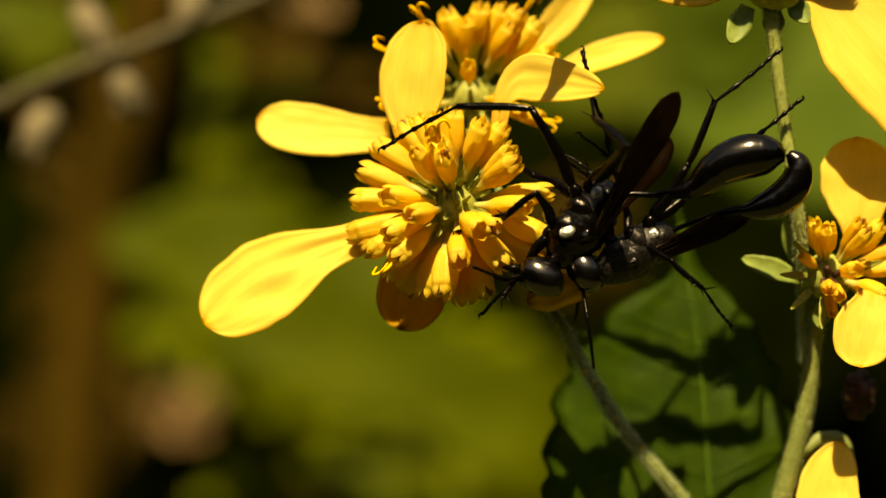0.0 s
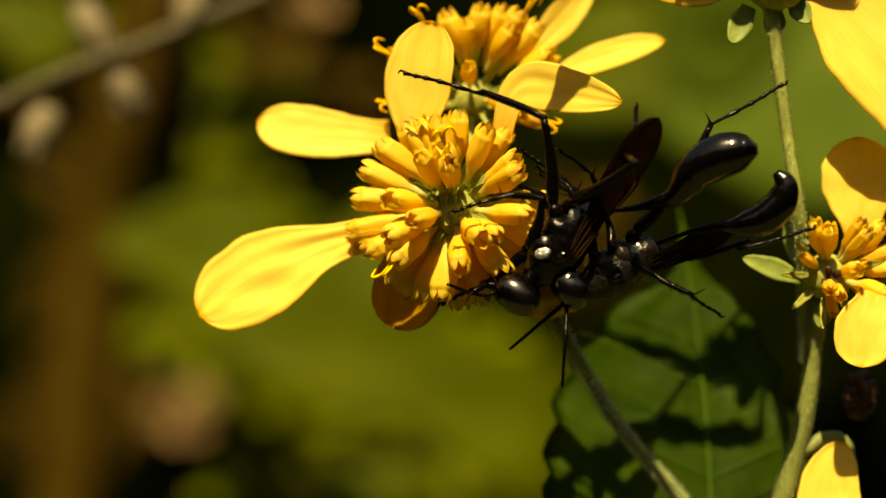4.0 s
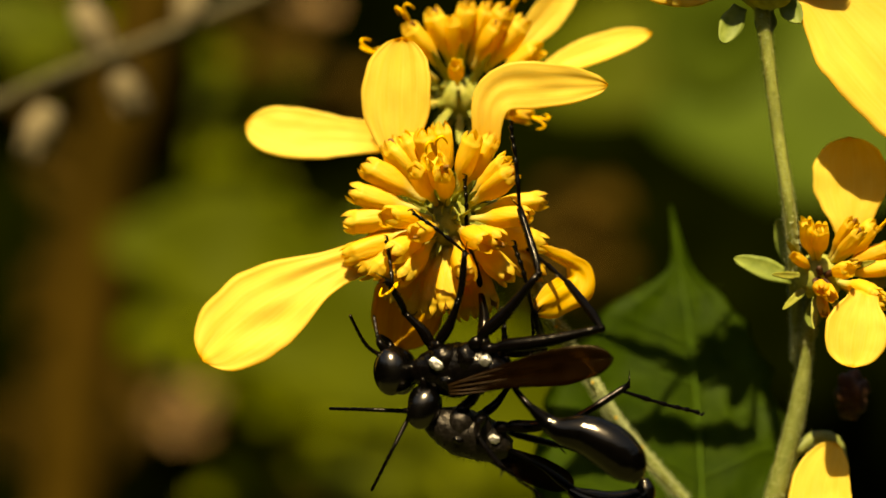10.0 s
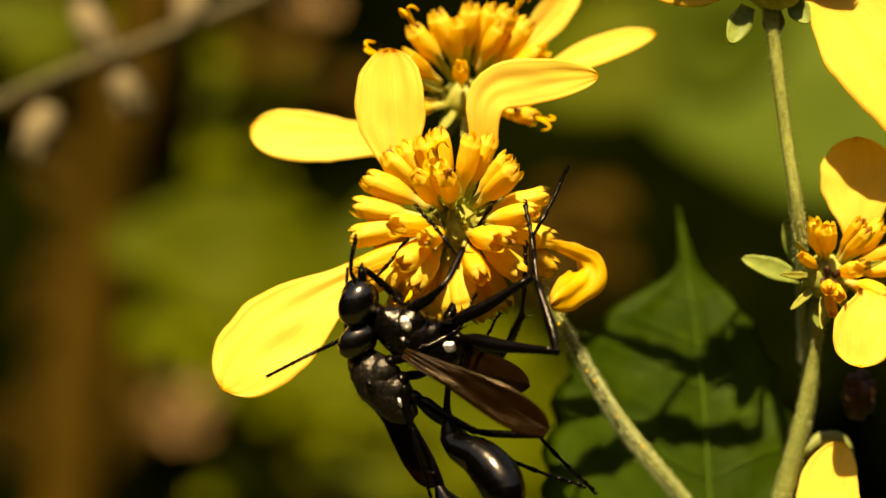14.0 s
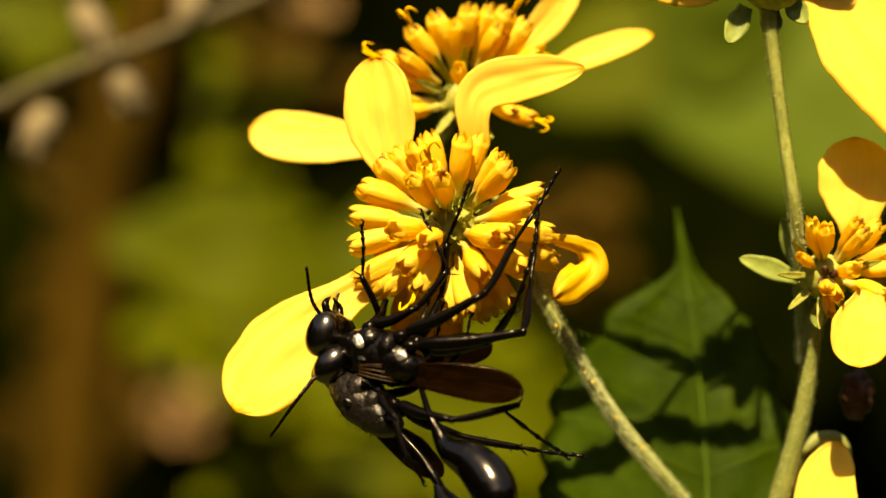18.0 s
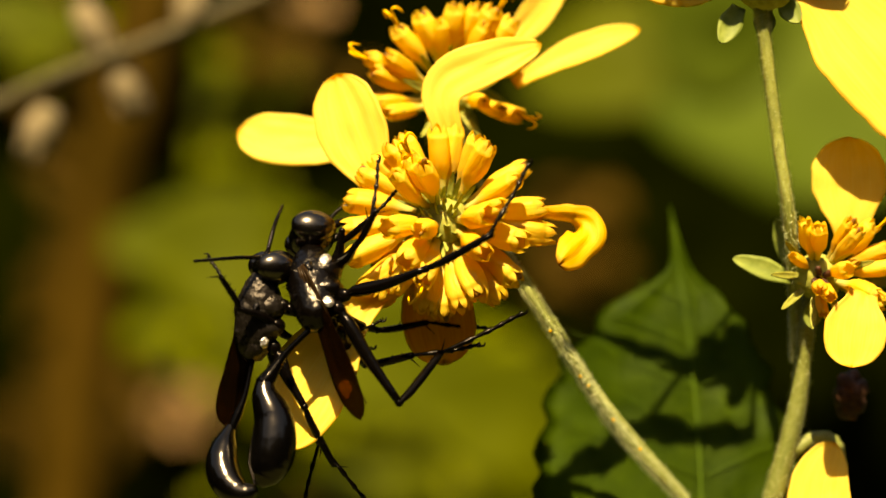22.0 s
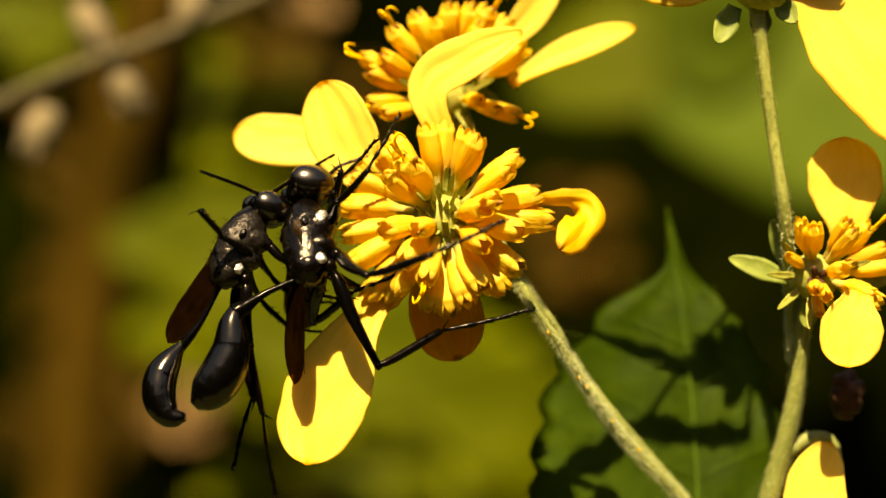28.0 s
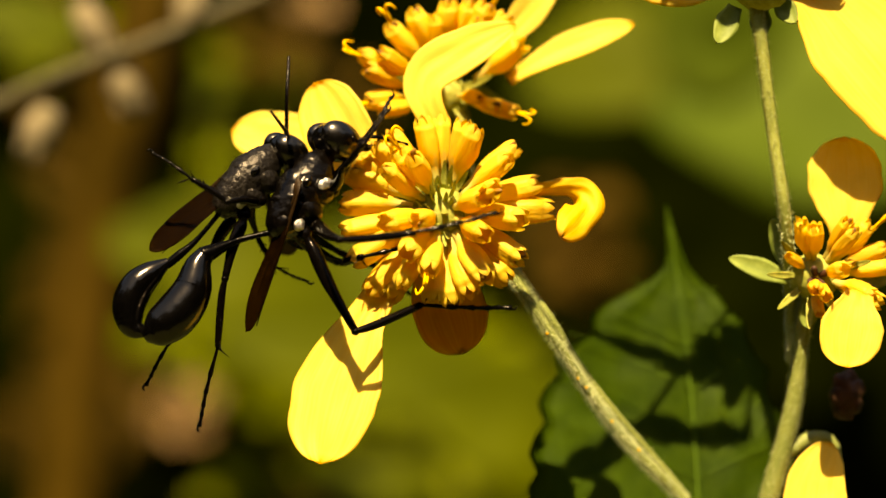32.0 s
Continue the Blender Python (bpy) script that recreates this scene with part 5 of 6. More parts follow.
    side_rows = [
        (0, 0.4, 0.0), (3.5, 0.55, 0.0), (6, 0.0, 0.0), (8, 0.2, 0.0), (10, -0.3, 0.0), (12, 0.0, 0.0),
        (14, 0.4, 0.0), (14.5, 0.2, 0.0), (17, 0.05, 0.0), (18, 0.2, 0.0), (20, -0.2, 0.0), (20.5, -0.45, 0.0),
        (21.5, -0.3, 0.0), (23, -0.7, 0.0), (24, -0.5, 0.0), (25, -0.75, 0.0), (25.5, -0.45, 0.0), (28, -0.75, 0.0),
        (29, -0.45, 0.0), (30, -0.75, 0.0), (32, -0.75, 0.0),
    ]
    for ob in (RIGHT, HIGH, LOW):
        drift(ob, side_rows)
    lean(MAIN_STEM, (22.21, -23.2, 7.0), [(0, 0.6), (6, 0.0), (12, 0.0), (14, 0.9), (17, 0.3), (20, -0.4), (21, -1.2), (23, -2.4), (25.5, -1.6), (28, -2.5), (29, -2.0), (30, -2.8), (32, -2.8)], held)
    # bodies: thorax place, head place, depth, roll
    f_rows = [
        (0.0, 12.03, 2.25, 8.46, -2.64, -4.0, 8.0, 5.72), (1.0, 14.22, 5.43, 15.69, -0.68, -4.1, 8.0, 5.72), (2.0, 12.5, 3.71, 12.02, -1.91, -4.2, 8.0, 5.72),
        (3.0, 10.79, 1.51, 7.86, -3.37, -4.4, 8.0, 5.72), (5.5, 6.59, -4.31, 2.33, -7.71, -5.6, 8.0, 5.72), (6.0, 3.77, -7.11, -2.23, -8.76, -6.0, 4.0, 5.72),
        (7.0, 4.64, -6.0, -1.74, -7.55, -6.0, 4.0, 5.72), (8.0, 1.5, -9.38, -4.45, -10.35, -6.0, 4.0, 5.72), (9.0, 1.5, -9.05, -3.97, -8.66, -6.0, 4.0, 5.72),
        (10.0, 1.5, -10.11, -3.92, -10.59, -6.0, 4.0, 5.72), (11.0, -1.89, -7.69, -7.35, -5.76, -6.0, 4.0, 5.72), (12.0, -1.89, -7.21, -6.72, -4.55, -6.0, 4.0, 5.72),
        (13.0, -3.1, -7.93, -8.03, -6.0, -6.0, 4.0, 5.72), (14.0, -2.13, -7.45, -7.21, -4.79, -6.0, 4.0, 5.72), (14.5, -2.37, -7.21, -7.21, -4.55, -6.0, 4.0, 5.72),
        (16.5, -3.82, -7.79, -8.66, -6.0, -6.0, 4.0, 5.72), (17.0, -5.51, -7.21, -9.63, -5.51, -6.0, 4.0, 5.72), (18.0, -5.03, -9.05, -9.63, -7.69, -6.0, 4.0, 5.72),
        (19.0, -5.27, -6.97, -9.0, -3.34, -6.0, 4.0, 5.72), (20.0, -7.21, -7.21, -12.04, -4.93, -6.0, 4.0, 5.72), (20.5, -8.2, -6.26, -13.05, -3.1, -5.5, 10.0, 5.72),
        (21.0, -10.17, -5.06, -13.57, -1.17, -5.0, 16.0, 5.72), (22.0, -10.96, -3.38, -11.69, 1.03, -4.0, 22.2, 5.72), (23.0, -11.21, -3.62, -12.1, 0.78, -3.8, 22.6, 5.72),
        (24.0, -10.25, -4.12, -11.96, 0.05, -3.6, 23.0, 5.72), (25.0, -10.5, -3.32, -12.21, 0.85, -3.6, 23, 5.72), (25.5, -12.96, -2.41, -14.93, 2.5, -3.3, 23.5, 5.72), (27.5, -13.48, -0.94, -14.81, 3.74, -2.9, 24.3, 5.72),
        (28.0, -11.62, 0.54, -12.01, 5.12, -2.8, 24.5, 5.72), (28.5, -12.51, 0.44, -12.75, 4.97, -2.8, 24.7, 5.72), (29.0, -13.39, 1.62, -13.74, 6.45, -2.8, 24.9, 5.72),
        (29.5, -12.26, 4.73, -10.64, 9.65, -2.8, 25.0, 5.72), (30.0, -12.51, 3.74, -10.29, 8.52, -2.8, 25.2, 5.72), (30.8, -13.59, 3.1, -14.23, 7.68, -2.8, 25.5, 5.72),
        (31.0, -13.05, 2.86, -12.36, 8.08, -2.8, 25.6, 5.72), (31.5, -12.11, 4.73, -9.85, 9.9, -2.8, 25.8, 5.72), (32.0, -12.26, 4.58, -9.65, 9.4, -2.8, 26.0, 5.72),
    ]
    m_rows = [
        (0.0, 16.47, -0.2, 12.55, -2.75, -3.6, 8.0, 4.3), (1.0, 19.89, 6.42, 19.16, 2.25, -3.7, 8.0, 4.3), (2.0, 18.17, 4.21, 15.72, -0.2, -3.8, 8.0, 4.3),
        (3.0, 15.96, 0.05, 11.55, -3.38, -3.9, 8.0, 4.3), (5.5, 10.01, -6.75, 5.88, -9.43, -5.2, 8.0, 4.3), (6.0, 4.17, -12.07, -0.19, -12.07, -5.6, 4.0, 4.3),
        (7.0, 4.65, -11.2, 0.19, -10.38, -5.6, 4.0, 4.3), (8.0, 1.5, -14.74, -2.71, -13.43, -5.6, 4.0, 4.3), (9.0, 0.29, -14.5, -3.01, -12.31, -5.6, 4.0, 4.3),
        (10.0, 2.23, -15.71, -1.99, -14.25, -5.6, 4.0, 4.3), (11.0, -3.59, -12.07, -6.98, -9.65, -5.6, 4.0, 4.3), (12.0, -5.04, -11.1, -7.56, -7.71, -5.6, 4.0, 4.3),
        (13.0, -5.77, -12.31, -8.19, -9.41, -5.6, 4.0, 4.3), (14.0, -5.04, -11.59, -7.95, -8.19, -5.6, 4.0, 4.3), (14.5, -5.77, -10.86, -7.95, -7.71, -5.6, 4.0, 4.3),
        (16.5, -5.77, -11.68, -8.78, -9.16, -5.6, 4.0, 4.3), (17.0, -7.71, -10.62, -10.38, -8.78, -5.6, 4.0, 4.3), (18.0, -6.5, -13.14, -9.65, -10.86, -5.6, 4.0, 4.3),
        (19.0, -8.44, -10.13, -10.23, -6.74, -5.6, 4.0, 4.3), (20.0, -8.68, -10.38, -12.31, -8.19, -5.6, 4.0, 4.3), (20.5, -10.89, -9.67, -13.9, -6.27, -5.1, 10.0, 4.3),
        (21.0, -14.33, -8.73, -15.65, -4.58, -4.6, 16.0, 4.3), (22.0, -15.88, -5.83, -15.39, -1.42, -3.6, 22.2, 4.3), (23.0, -15.66, -5.84, -15.66, -1.82, -3.4, 22.6, 4.3),
        (24.0, -14.69, -6.83, -14.94, -2.9, -3.2, 23.0, 4.3), (25.0, -14.94, -6.03, -15.19, -2.1, -3.2, 23, 4.3), (25.5, -17.18, -4.38, -17.91, 0.05, -2.9, 23.5, 4.3), (27.5, -19.19, -2.42, -18.35, 1.53, -2.5, 24.3, 4.3),
        (28.0, -17.72, 0.05, -16.09, 3.75, -2.4, 24.5, 4.3), (28.5, -17.57, -0.69, -16.98, 3.26, -2.4, 24.7, 4.3), (29.0, -18.7, 0.54, -17.57, 4.49, -2.4, 24.9, 4.3),
        (29.5, -17.96, 5.72, -15.25, 8.93, -2.4, 25.0, 4.3), (30.0, -17.47, 4.74, -15.0, 7.95, -2.4, 25.2, 4.3), (30.8, -19.2, 2.02, -18.21, 5.72, -2.4, 25.5, 4.3),
        (31.0, -18.51, 2.66, -16.43, 6.71, -2.4, 25.6, 4.3), (31.5, -17.57, 6.07, -14.66, 9.43, -2.4, 25.8, 4.3), (32.0, -16.93, 5.82, -14.21, 8.98, -2.4, 26.0, 4.3),
    ]
    walk(FEMALE, [(r[0], body_pose(r)) for r in f_rows])
    walk(MALE, [(r[0], body_pose(r)) for r in m_rows])
    f_tail = [
        (0.0, 23.04, 5.04, 29.54, 8.27), (1.0, 21.21, 14.71, 22.19, 22.44), (2.0, 22.42, 10.4, 26.28, 15.29), (3.0, 21.53, 5.17, 27.63, 10.54),
        (5.5, 16.29, -2.38, 22.83, -1.16), (6.0, 12.48, -10.69, 19.16, -12.77), (7.0, 12.48, -10.21, 19.16, -12.29), (8.0, 8.42, -12.77, 14.56, -16.4),
        (9.0, 5.85, -14.46, 11.9, -19.54), (10.0, 9.0, -14.71, 16.74, -19.3), (11.0, 4.64, -15.19, 9.96, -20.75), (12.0, 0.63, -15.67, 5.85, -21.72),
        (13.0, -0.92, -15.19, 4.26, -21.48), (14.0, 0.53, -16.4, 5.61, -21.72), (14.5, 0.05, -15.43, 4.89, -20.75), (16.5, -0.19, -14.71, 5.13, -19.78),
        (17.0, -3.1, -13.74, 1.5, -19.06), (18.0, 0.05, -16.16, 4.64, -21.48), (19.0, -4.06, -14.71, -0.44, -21.24), (20.0, -2.27, -14.37, 3.43, -20.27),
        (20.5, -6.26, -14.75, -1.65, -21.3), (21.0, -10.02, -14.79, -7.73, -22.33), (22.0, -15.6, -11.94, -15.36, -19.76), (23.0, -16.5, -12.05, -14.4, -19.15),
        (24.0, -13.92, -12.45, -12.35, -20.39), (25.0, -14.17, -11.65, -12.6, -19.59), (25.5, -16.01, -11.25, -14.83, -18.95), (27.5, -20.28, -10.04, -20.97, -17.18), (28.0, -20.39, -6.84, -21.62, -14.82),
        (28.5, -20.14, -8.81, -21.37, -16.45), (29.0, -20.63, -8.08, -21.37, -16.3), (29.5, -22.6, -1.92, -26.2, -9.21), (30.0, -22.6, -1.92, -26.29, -9.31),
        (30.8, -20.88, -6.11, -22.11, -14.23), (31.0, -22.5, -5.12, -23.68, -12.61), (31.5, -22.85, -1.03, -25.9, -8.22), (32.0, -22.95, -1.33, -26.05, -8.57),
    ]
    m_tail = [
        (0.0, 27.5, 3.97, 29.81, 8.29), (1.0, 24.69, 17.44, 23.22, 22.34), (2.0, 26.64, 11.07, 26.74, 15.47), (3.0, 25.65, 4.94, 27.7, 10.08),
        (5.5, 19.0, -4.81, 23.61, -2.38), (6.0, 14.59, -15.22, 19.1, -13.14), (7.0, 14.59, -14.74, 19.1, -12.65), (8.0, 9.74, -17.99, 14.59, -16.92),
        (9.0, 7.18, -20.9, 12.02, -19.83), (10.0, 11.68, -20.9, 16.87, -19.59), (11.0, 4.07, -21.28, 9.5, -21.53), (12.0, 0.29, -20.07, 5.28, -22.11),
        (13.0, -1.41, -19.83, 3.59, -22.11), (14.0, -0.19, -20.31, 4.9, -22.25), (14.5, -0.68, -19.34, 4.27, -21.28), (16.5, -0.92, -18.86, 4.65, -20.56),
        (17.0, -3.49, -17.65, 1.16, -19.25), (18.0, -0.29, -19.83, 4.27, -21.57), (19.0, -4.9, -18.76, -0.78, -21.14), (20.0, -2.76, -18.47, 2.71, -20.41),
        (20.5, -7.88, -19.3, -2.04, -21.73), (21.0, -12.29, -18.96, -8.39, -22.62), (22.0, -18.09, -15.39, -15.98, -19.71), (23.0, -17.62, -15.56, -15.17, -18.99),
        (24.0, -15.43, -16.9, -12.63, -20.1), (25.0, -15.68, -16.1, -12.88, -19.3), (25.5, -17.67, -14.71, -15.11, -18.75), (27.5, -22.64, -13.02, -21.41, -16.97), (28.0, -23.29, -9.82, -22.11, -14.02),
        (28.5, -22.9, -11.7, -21.81, -15.84), (29.0, -22.75, -11.3, -21.61, -16.04), (29.5, -25.71, -4.0, -26.35, -8.83), (30.0, -25.71, -4.1, -26.35, -8.83),
        (30.8, -22.8, -9.23, -22.31, -13.87), (31.0, -24.53, -7.7, -23.89, -12.29), (31.5, -25.07, -2.32, -25.96, -7.95), (32.0, -25.07, -2.71, -25.96, -8.34),
    ]
    key_abdomen(f_rows, FEMALE, F_ROOT, f_tail, F_TAIL)
    key_abdomen(m_rows, MALE, M_ROOT, m_tail, M_TAIL)
    f_hind = [
        (0.0, 14.97, 8.36, 12.77, 11.05, 12.52, 13.75), (3.0, 13.96, 9.32, 13.47, 10.54, 12.98, 11.76), (6.0, 13.35, -5.76, 18.67, -5.42, 23.12, -6.63),
        (7.0, 15.29, -6.72, 18.67, -5.51, 23.75, -7.11), (8.0, 13.35, -6.72, 9.72, -2.37, 9.24, -1.4), (9.0, 13.59, -6.48, 8.76, -2.13, 8.27, -1.16),
        (10.0, 13.74, -6.58, 10.69, -2.85, 8.76, -1.16), (11.0, 10.45, -7.93, 8.27, -2.85, 7.79, -0.92), (12.0, 9.72, -8.27, 8.27, -2.61, 7.64, 0.53),
        (13.0, 9.48, -8.42, 7.79, -2.37, 7.45, 1.02), (14.0, 9.38, -8.42, 7.93, -2.85, 7.55, 0.53), (16.5, 8.76, -7.3, 7.55, -2.85, 8.27, 1.02),
        (17.0, 7.3, -6.72, 7.3, -2.85, 7.06, 0.05), (18.0, 8.13, -6.72, 7.55, -2.85, 8.03, 1.02), (19.0, 6.82, -7.45, 7.06, -3.1, 7.45, 0.53),
        (20.0, 6.34, -6.82, 7.55, -2.37, 8.51, 1.02), (20.5, 1.5, -11.84, 1.84, -7.71, 1.26, -5.77), (21.0, -0.19, -11.14, 1.02, -7.73, 0.78, -5.79),
        (22.0, -3.03, -14.04, -0.2, -9.0, 7.04, -5.58), (23.0, -2.64, -14.15, -0.2, -8.86, 6.27, -5.58), (24.0, -1.91, -14.41, 0.78, -8.78, 6.57, -5.83),
        (25.0, -2.04, -14.01, 0.78, -8.78, 6.57, -5.83), (25.5, -3.88, -12.33, 0.05, -8.05, 7.66, -6.33), (27.5, -4.63, -11.17, -0.2, -7.33, 8.17, -5.86), (28.0, -4.97, -11.13, -0.2, -7.09, 7.44, -5.37),
        (28.5, -5.32, -11.52, -1.43, -7.34, 6.45, -4.87), (29.0, -5.22, -10.05, -0.94, -5.61, 7.68, -5.12), (29.5, -6.6, -7.68, -1.18, -4.87, 7.58, -5.37),
        (30.0, -7.09, -9.06, -2.41, -4.87, 6.2, -4.87), (30.8, -6.35, -9.31, -1.67, -5.12, 6.7, -4.87), (31.0, -6.7, -9.55, -1.97, -5.27, 6.6, -5.27),
        (31.5, -7.14, -7.29, -1.72, -4.58, 6.6, -5.27), (32.0, -7.09, -7.83, -1.92, -4.87, 6.7, -5.22),
    ]
    f_mid = [
        (0.0, 6.9, 13.16, 1.17, 12.28, -5.48, 8.61), (1.0, 7.14, 15.45, 1.52, 12.51, -5.08, 9.34), (2.0, 7.52, 14.46, 1.51, 12.5, -5.32, 9.09),
        (3.0, 6.25, 12.64, 1.51, 11.03, -5.47, 8.35), (5.5, 10.47, 7.56, 7.08, 11.92, 4.41, 18.47), (6.0, 9.63, 2.23, 7.3, 6.82, 4.06, 12.14),
        (7.0, 9.96, 4.64, 7.55, 6.82, 3.19, 11.66), (8.0, 8.42, 0.29, 7.55, 5.37, 6.82, 9.72), (9.0, 7.45, 0.29, 6.48, 5.37, 5.85, 10.45),
        (10.0, 9.09, -0.92, 6.58, 3.43, 6.0, 9.72), (11.0, 7.79, -0.92, 6.19, 2.95, 6.48, 9.48), (12.0, 9.0, -1.64, 7.55, 0.53, 9.48, 4.64),
        (13.0, 7.79, -2.13, 7.45, 1.02, 9.48, 4.64), (14.0, 8.27, -1.89, 7.79, 1.02, 9.72, 4.64), (14.5, 7.79, 0.05, 7.64, 4.89, 7.55, 8.03),
        (16.5, 7.55, -1.4, 7.3, 1.98, 9.72, 5.85), (17.0, 5.61, -1.02, 6.82, 2.47, 9.24, 6.34), (18.0, 6.1, -2.37, 6.1, 0.53, 9.48, 5.85),
        (19.0, 5.61, -1.16, 6.34, 2.71, 8.76, 5.61), (20.0, 4.06, -4.69, 4.89, -0.92, 9.24, 4.89), (20.5, 2.47, -4.71, 3.93, -1.41, 7.57, 4.9),
        (21.0, 1.02, -4.09, 3.94, -0.44, 7.49, 5.89), (22.0, -1.42, -1.66, 3.72, 1.03, 7.04, 6.65), (23.0, -1.66, -1.81, 3.48, 0.78, 6.56, 6.66),
        (24.0, -1.42, -2.65, 3.48, 0.29, 7.16, 6.67), (25.0, -1.54, -2.25, 3.48, 0.29, 7.16, 6.67), (25.5, -1.77, -2.26, 3.24, 0.79, 6.92, 6.43), (27.5, -6.35, -3.49, -1.92, -0.94, 4.97, 2.26),
        (28.0, -6.35, -2.17, -1.67, -0.69, 4.97, 2.27), (28.5, -6.35, -3.3, -2.66, -0.94, 5.22, 3.1), (29.0, -6.7, -3.15, -2.17, -0.44, 5.47, 3.4),
        (29.5, -7.83, -0.1, -1.92, 1.53, 5.12, 3.25), (30.0, -8.57, -0.44, -2.41, 1.03, 4.73, 2.91), (30.8, -6.7, -3.4, -1.92, -1.18, 4.97, 2.76),
        (31.0, -7.39, -2.12, -2.66, -0.05, 4.33, 2.22), (31.5, -8.08, -0.3, -2.66, 1.03, 4.33, 3.1), (32.0, -8.57, 0.79, -2.66, 1.28, 4.73, 3.0),
    ]
    f_front = [
        (0.0, 7.88, 4.7, 5.92, 3.23, 3.23, 2.25), (2.0, 8.6, 6.64, 6.89, 5.42, 2.74, 2.49), (3.0, 8.59, 4.44, 6.88, 3.71, 2.0, 0.54),
        (5.5, 5.87, 2.47, 2.71, 3.44, -3.34, 4.41), (6.0, 3.68, -1.89, 1.74, 1.5, -3.82, 3.05), (7.0, 3.92, -0.19, 1.98, 1.98, -3.58, 3.19),
        (9.0, 2.13, -2.37, 1.74, 0.77, -3.82, 2.95), (11.0, 2.23, -2.37, 2.23, 0.53, -1.64, 3.68), (13.0, 0.29, -3.34, 1.5, -0.92, -1.4, 2.71),
        (17.0, -0.92, -2.37, 0.77, 0.05, -1.4, 2.47), (18.0, -0.68, -4.31, 0.77, -1.4, -1.4, 2.23), (20.0, -3.34, -3.82, -1.89, -0.44, 2.23, 1.4),
        (20.5, -5.53, -3.35, -7.23, -0.68, -4.8, 6.11), (21.0, -7.25, -2.38, -7.98, -0.44, -6.03, 4.91), (22.0, -7.44, 0.29, -6.07, 2.49, -5.67, 5.67),
        (23.0, -6.56, 2.25, -2.89, 2.6, 1.76, 5.93), (24.0, -6.18, 2.01, -2.4, 2.26, 2.01, 5.69), (25.0, -6.3, 2.41, -2.4, 2.26, 2.01, 5.69), (25.5, -6.33, 1.28, -3.39, 2.01, 2.01, 5.7),
        (27.5, -11.52, 4.48, -9.06, 4.23, -4.63, 8.91), (28.0, -9.06, 3.99, -6.6, 6.45, -4.14, 10.64), (28.5, -8.81, 2.76, -7.58, 3.99, -5.61, 6.94),
        (29.0, -9.06, 3.1, -7.58, 4.97, -5.61, 6.94), (29.5, -9.06, 5.96, -7.09, 7.44, -5.12, 9.16), (30.8, -9.06, 3.4, -7.58, 4.97, -5.61, 7.19),
        (31.0, -10.05, 3.59, -8.81, 4.48, -6.25, 6.94), (32.0, -8.57, 6.94, -7.34, 8.17, -6.11, 9.9),
    ]
    f_hind_left = [
        (0.0, 14.97, 6.9, 14.48, 9.83, 13.5, 12.28), (6.0, 9.72, -2.85, 8.51, -1.4, 7.06, 0.05), (9.0, 9.96, -8.66, 8.03, -5.27, 7.06, -2.85),
        (13.0, 5.61, -9.63, 7.06, -5.76, 7.06, -2.37), (20.0, 3.19, -7.69, 5.61, -4.79, 7.06, -1.89), (20.5, -4.07, -10.14, -0.19, -9.65, 1.5, -7.71),
        (21.0, -6.03, -9.68, -2.14, -8.71, 0.78, -8.46), (23.0, -7.79, -10.87, -3.13, -9.74, 0.78, -9.01), (24.0, -6.32, -10.98, -2.16, -9.76, 0.78, -8.29),
        (25.0, -6.45, -10.58, -2.16, -9.76, 0.78, -8.29), (25.5, -7.07, -9.77, -4.62, -5.84, -1.18, -4.86), (28.0, -11.62, -6.6, -8.08, -3.89, -4.63, -2.41), (29.5, -9.55, -1.67, -7.09, -1.67, -4.63, -1.43),
        (32.0, -9.55, -1.18, -7.09, -0.69, -4.14, 0.05),
    ]
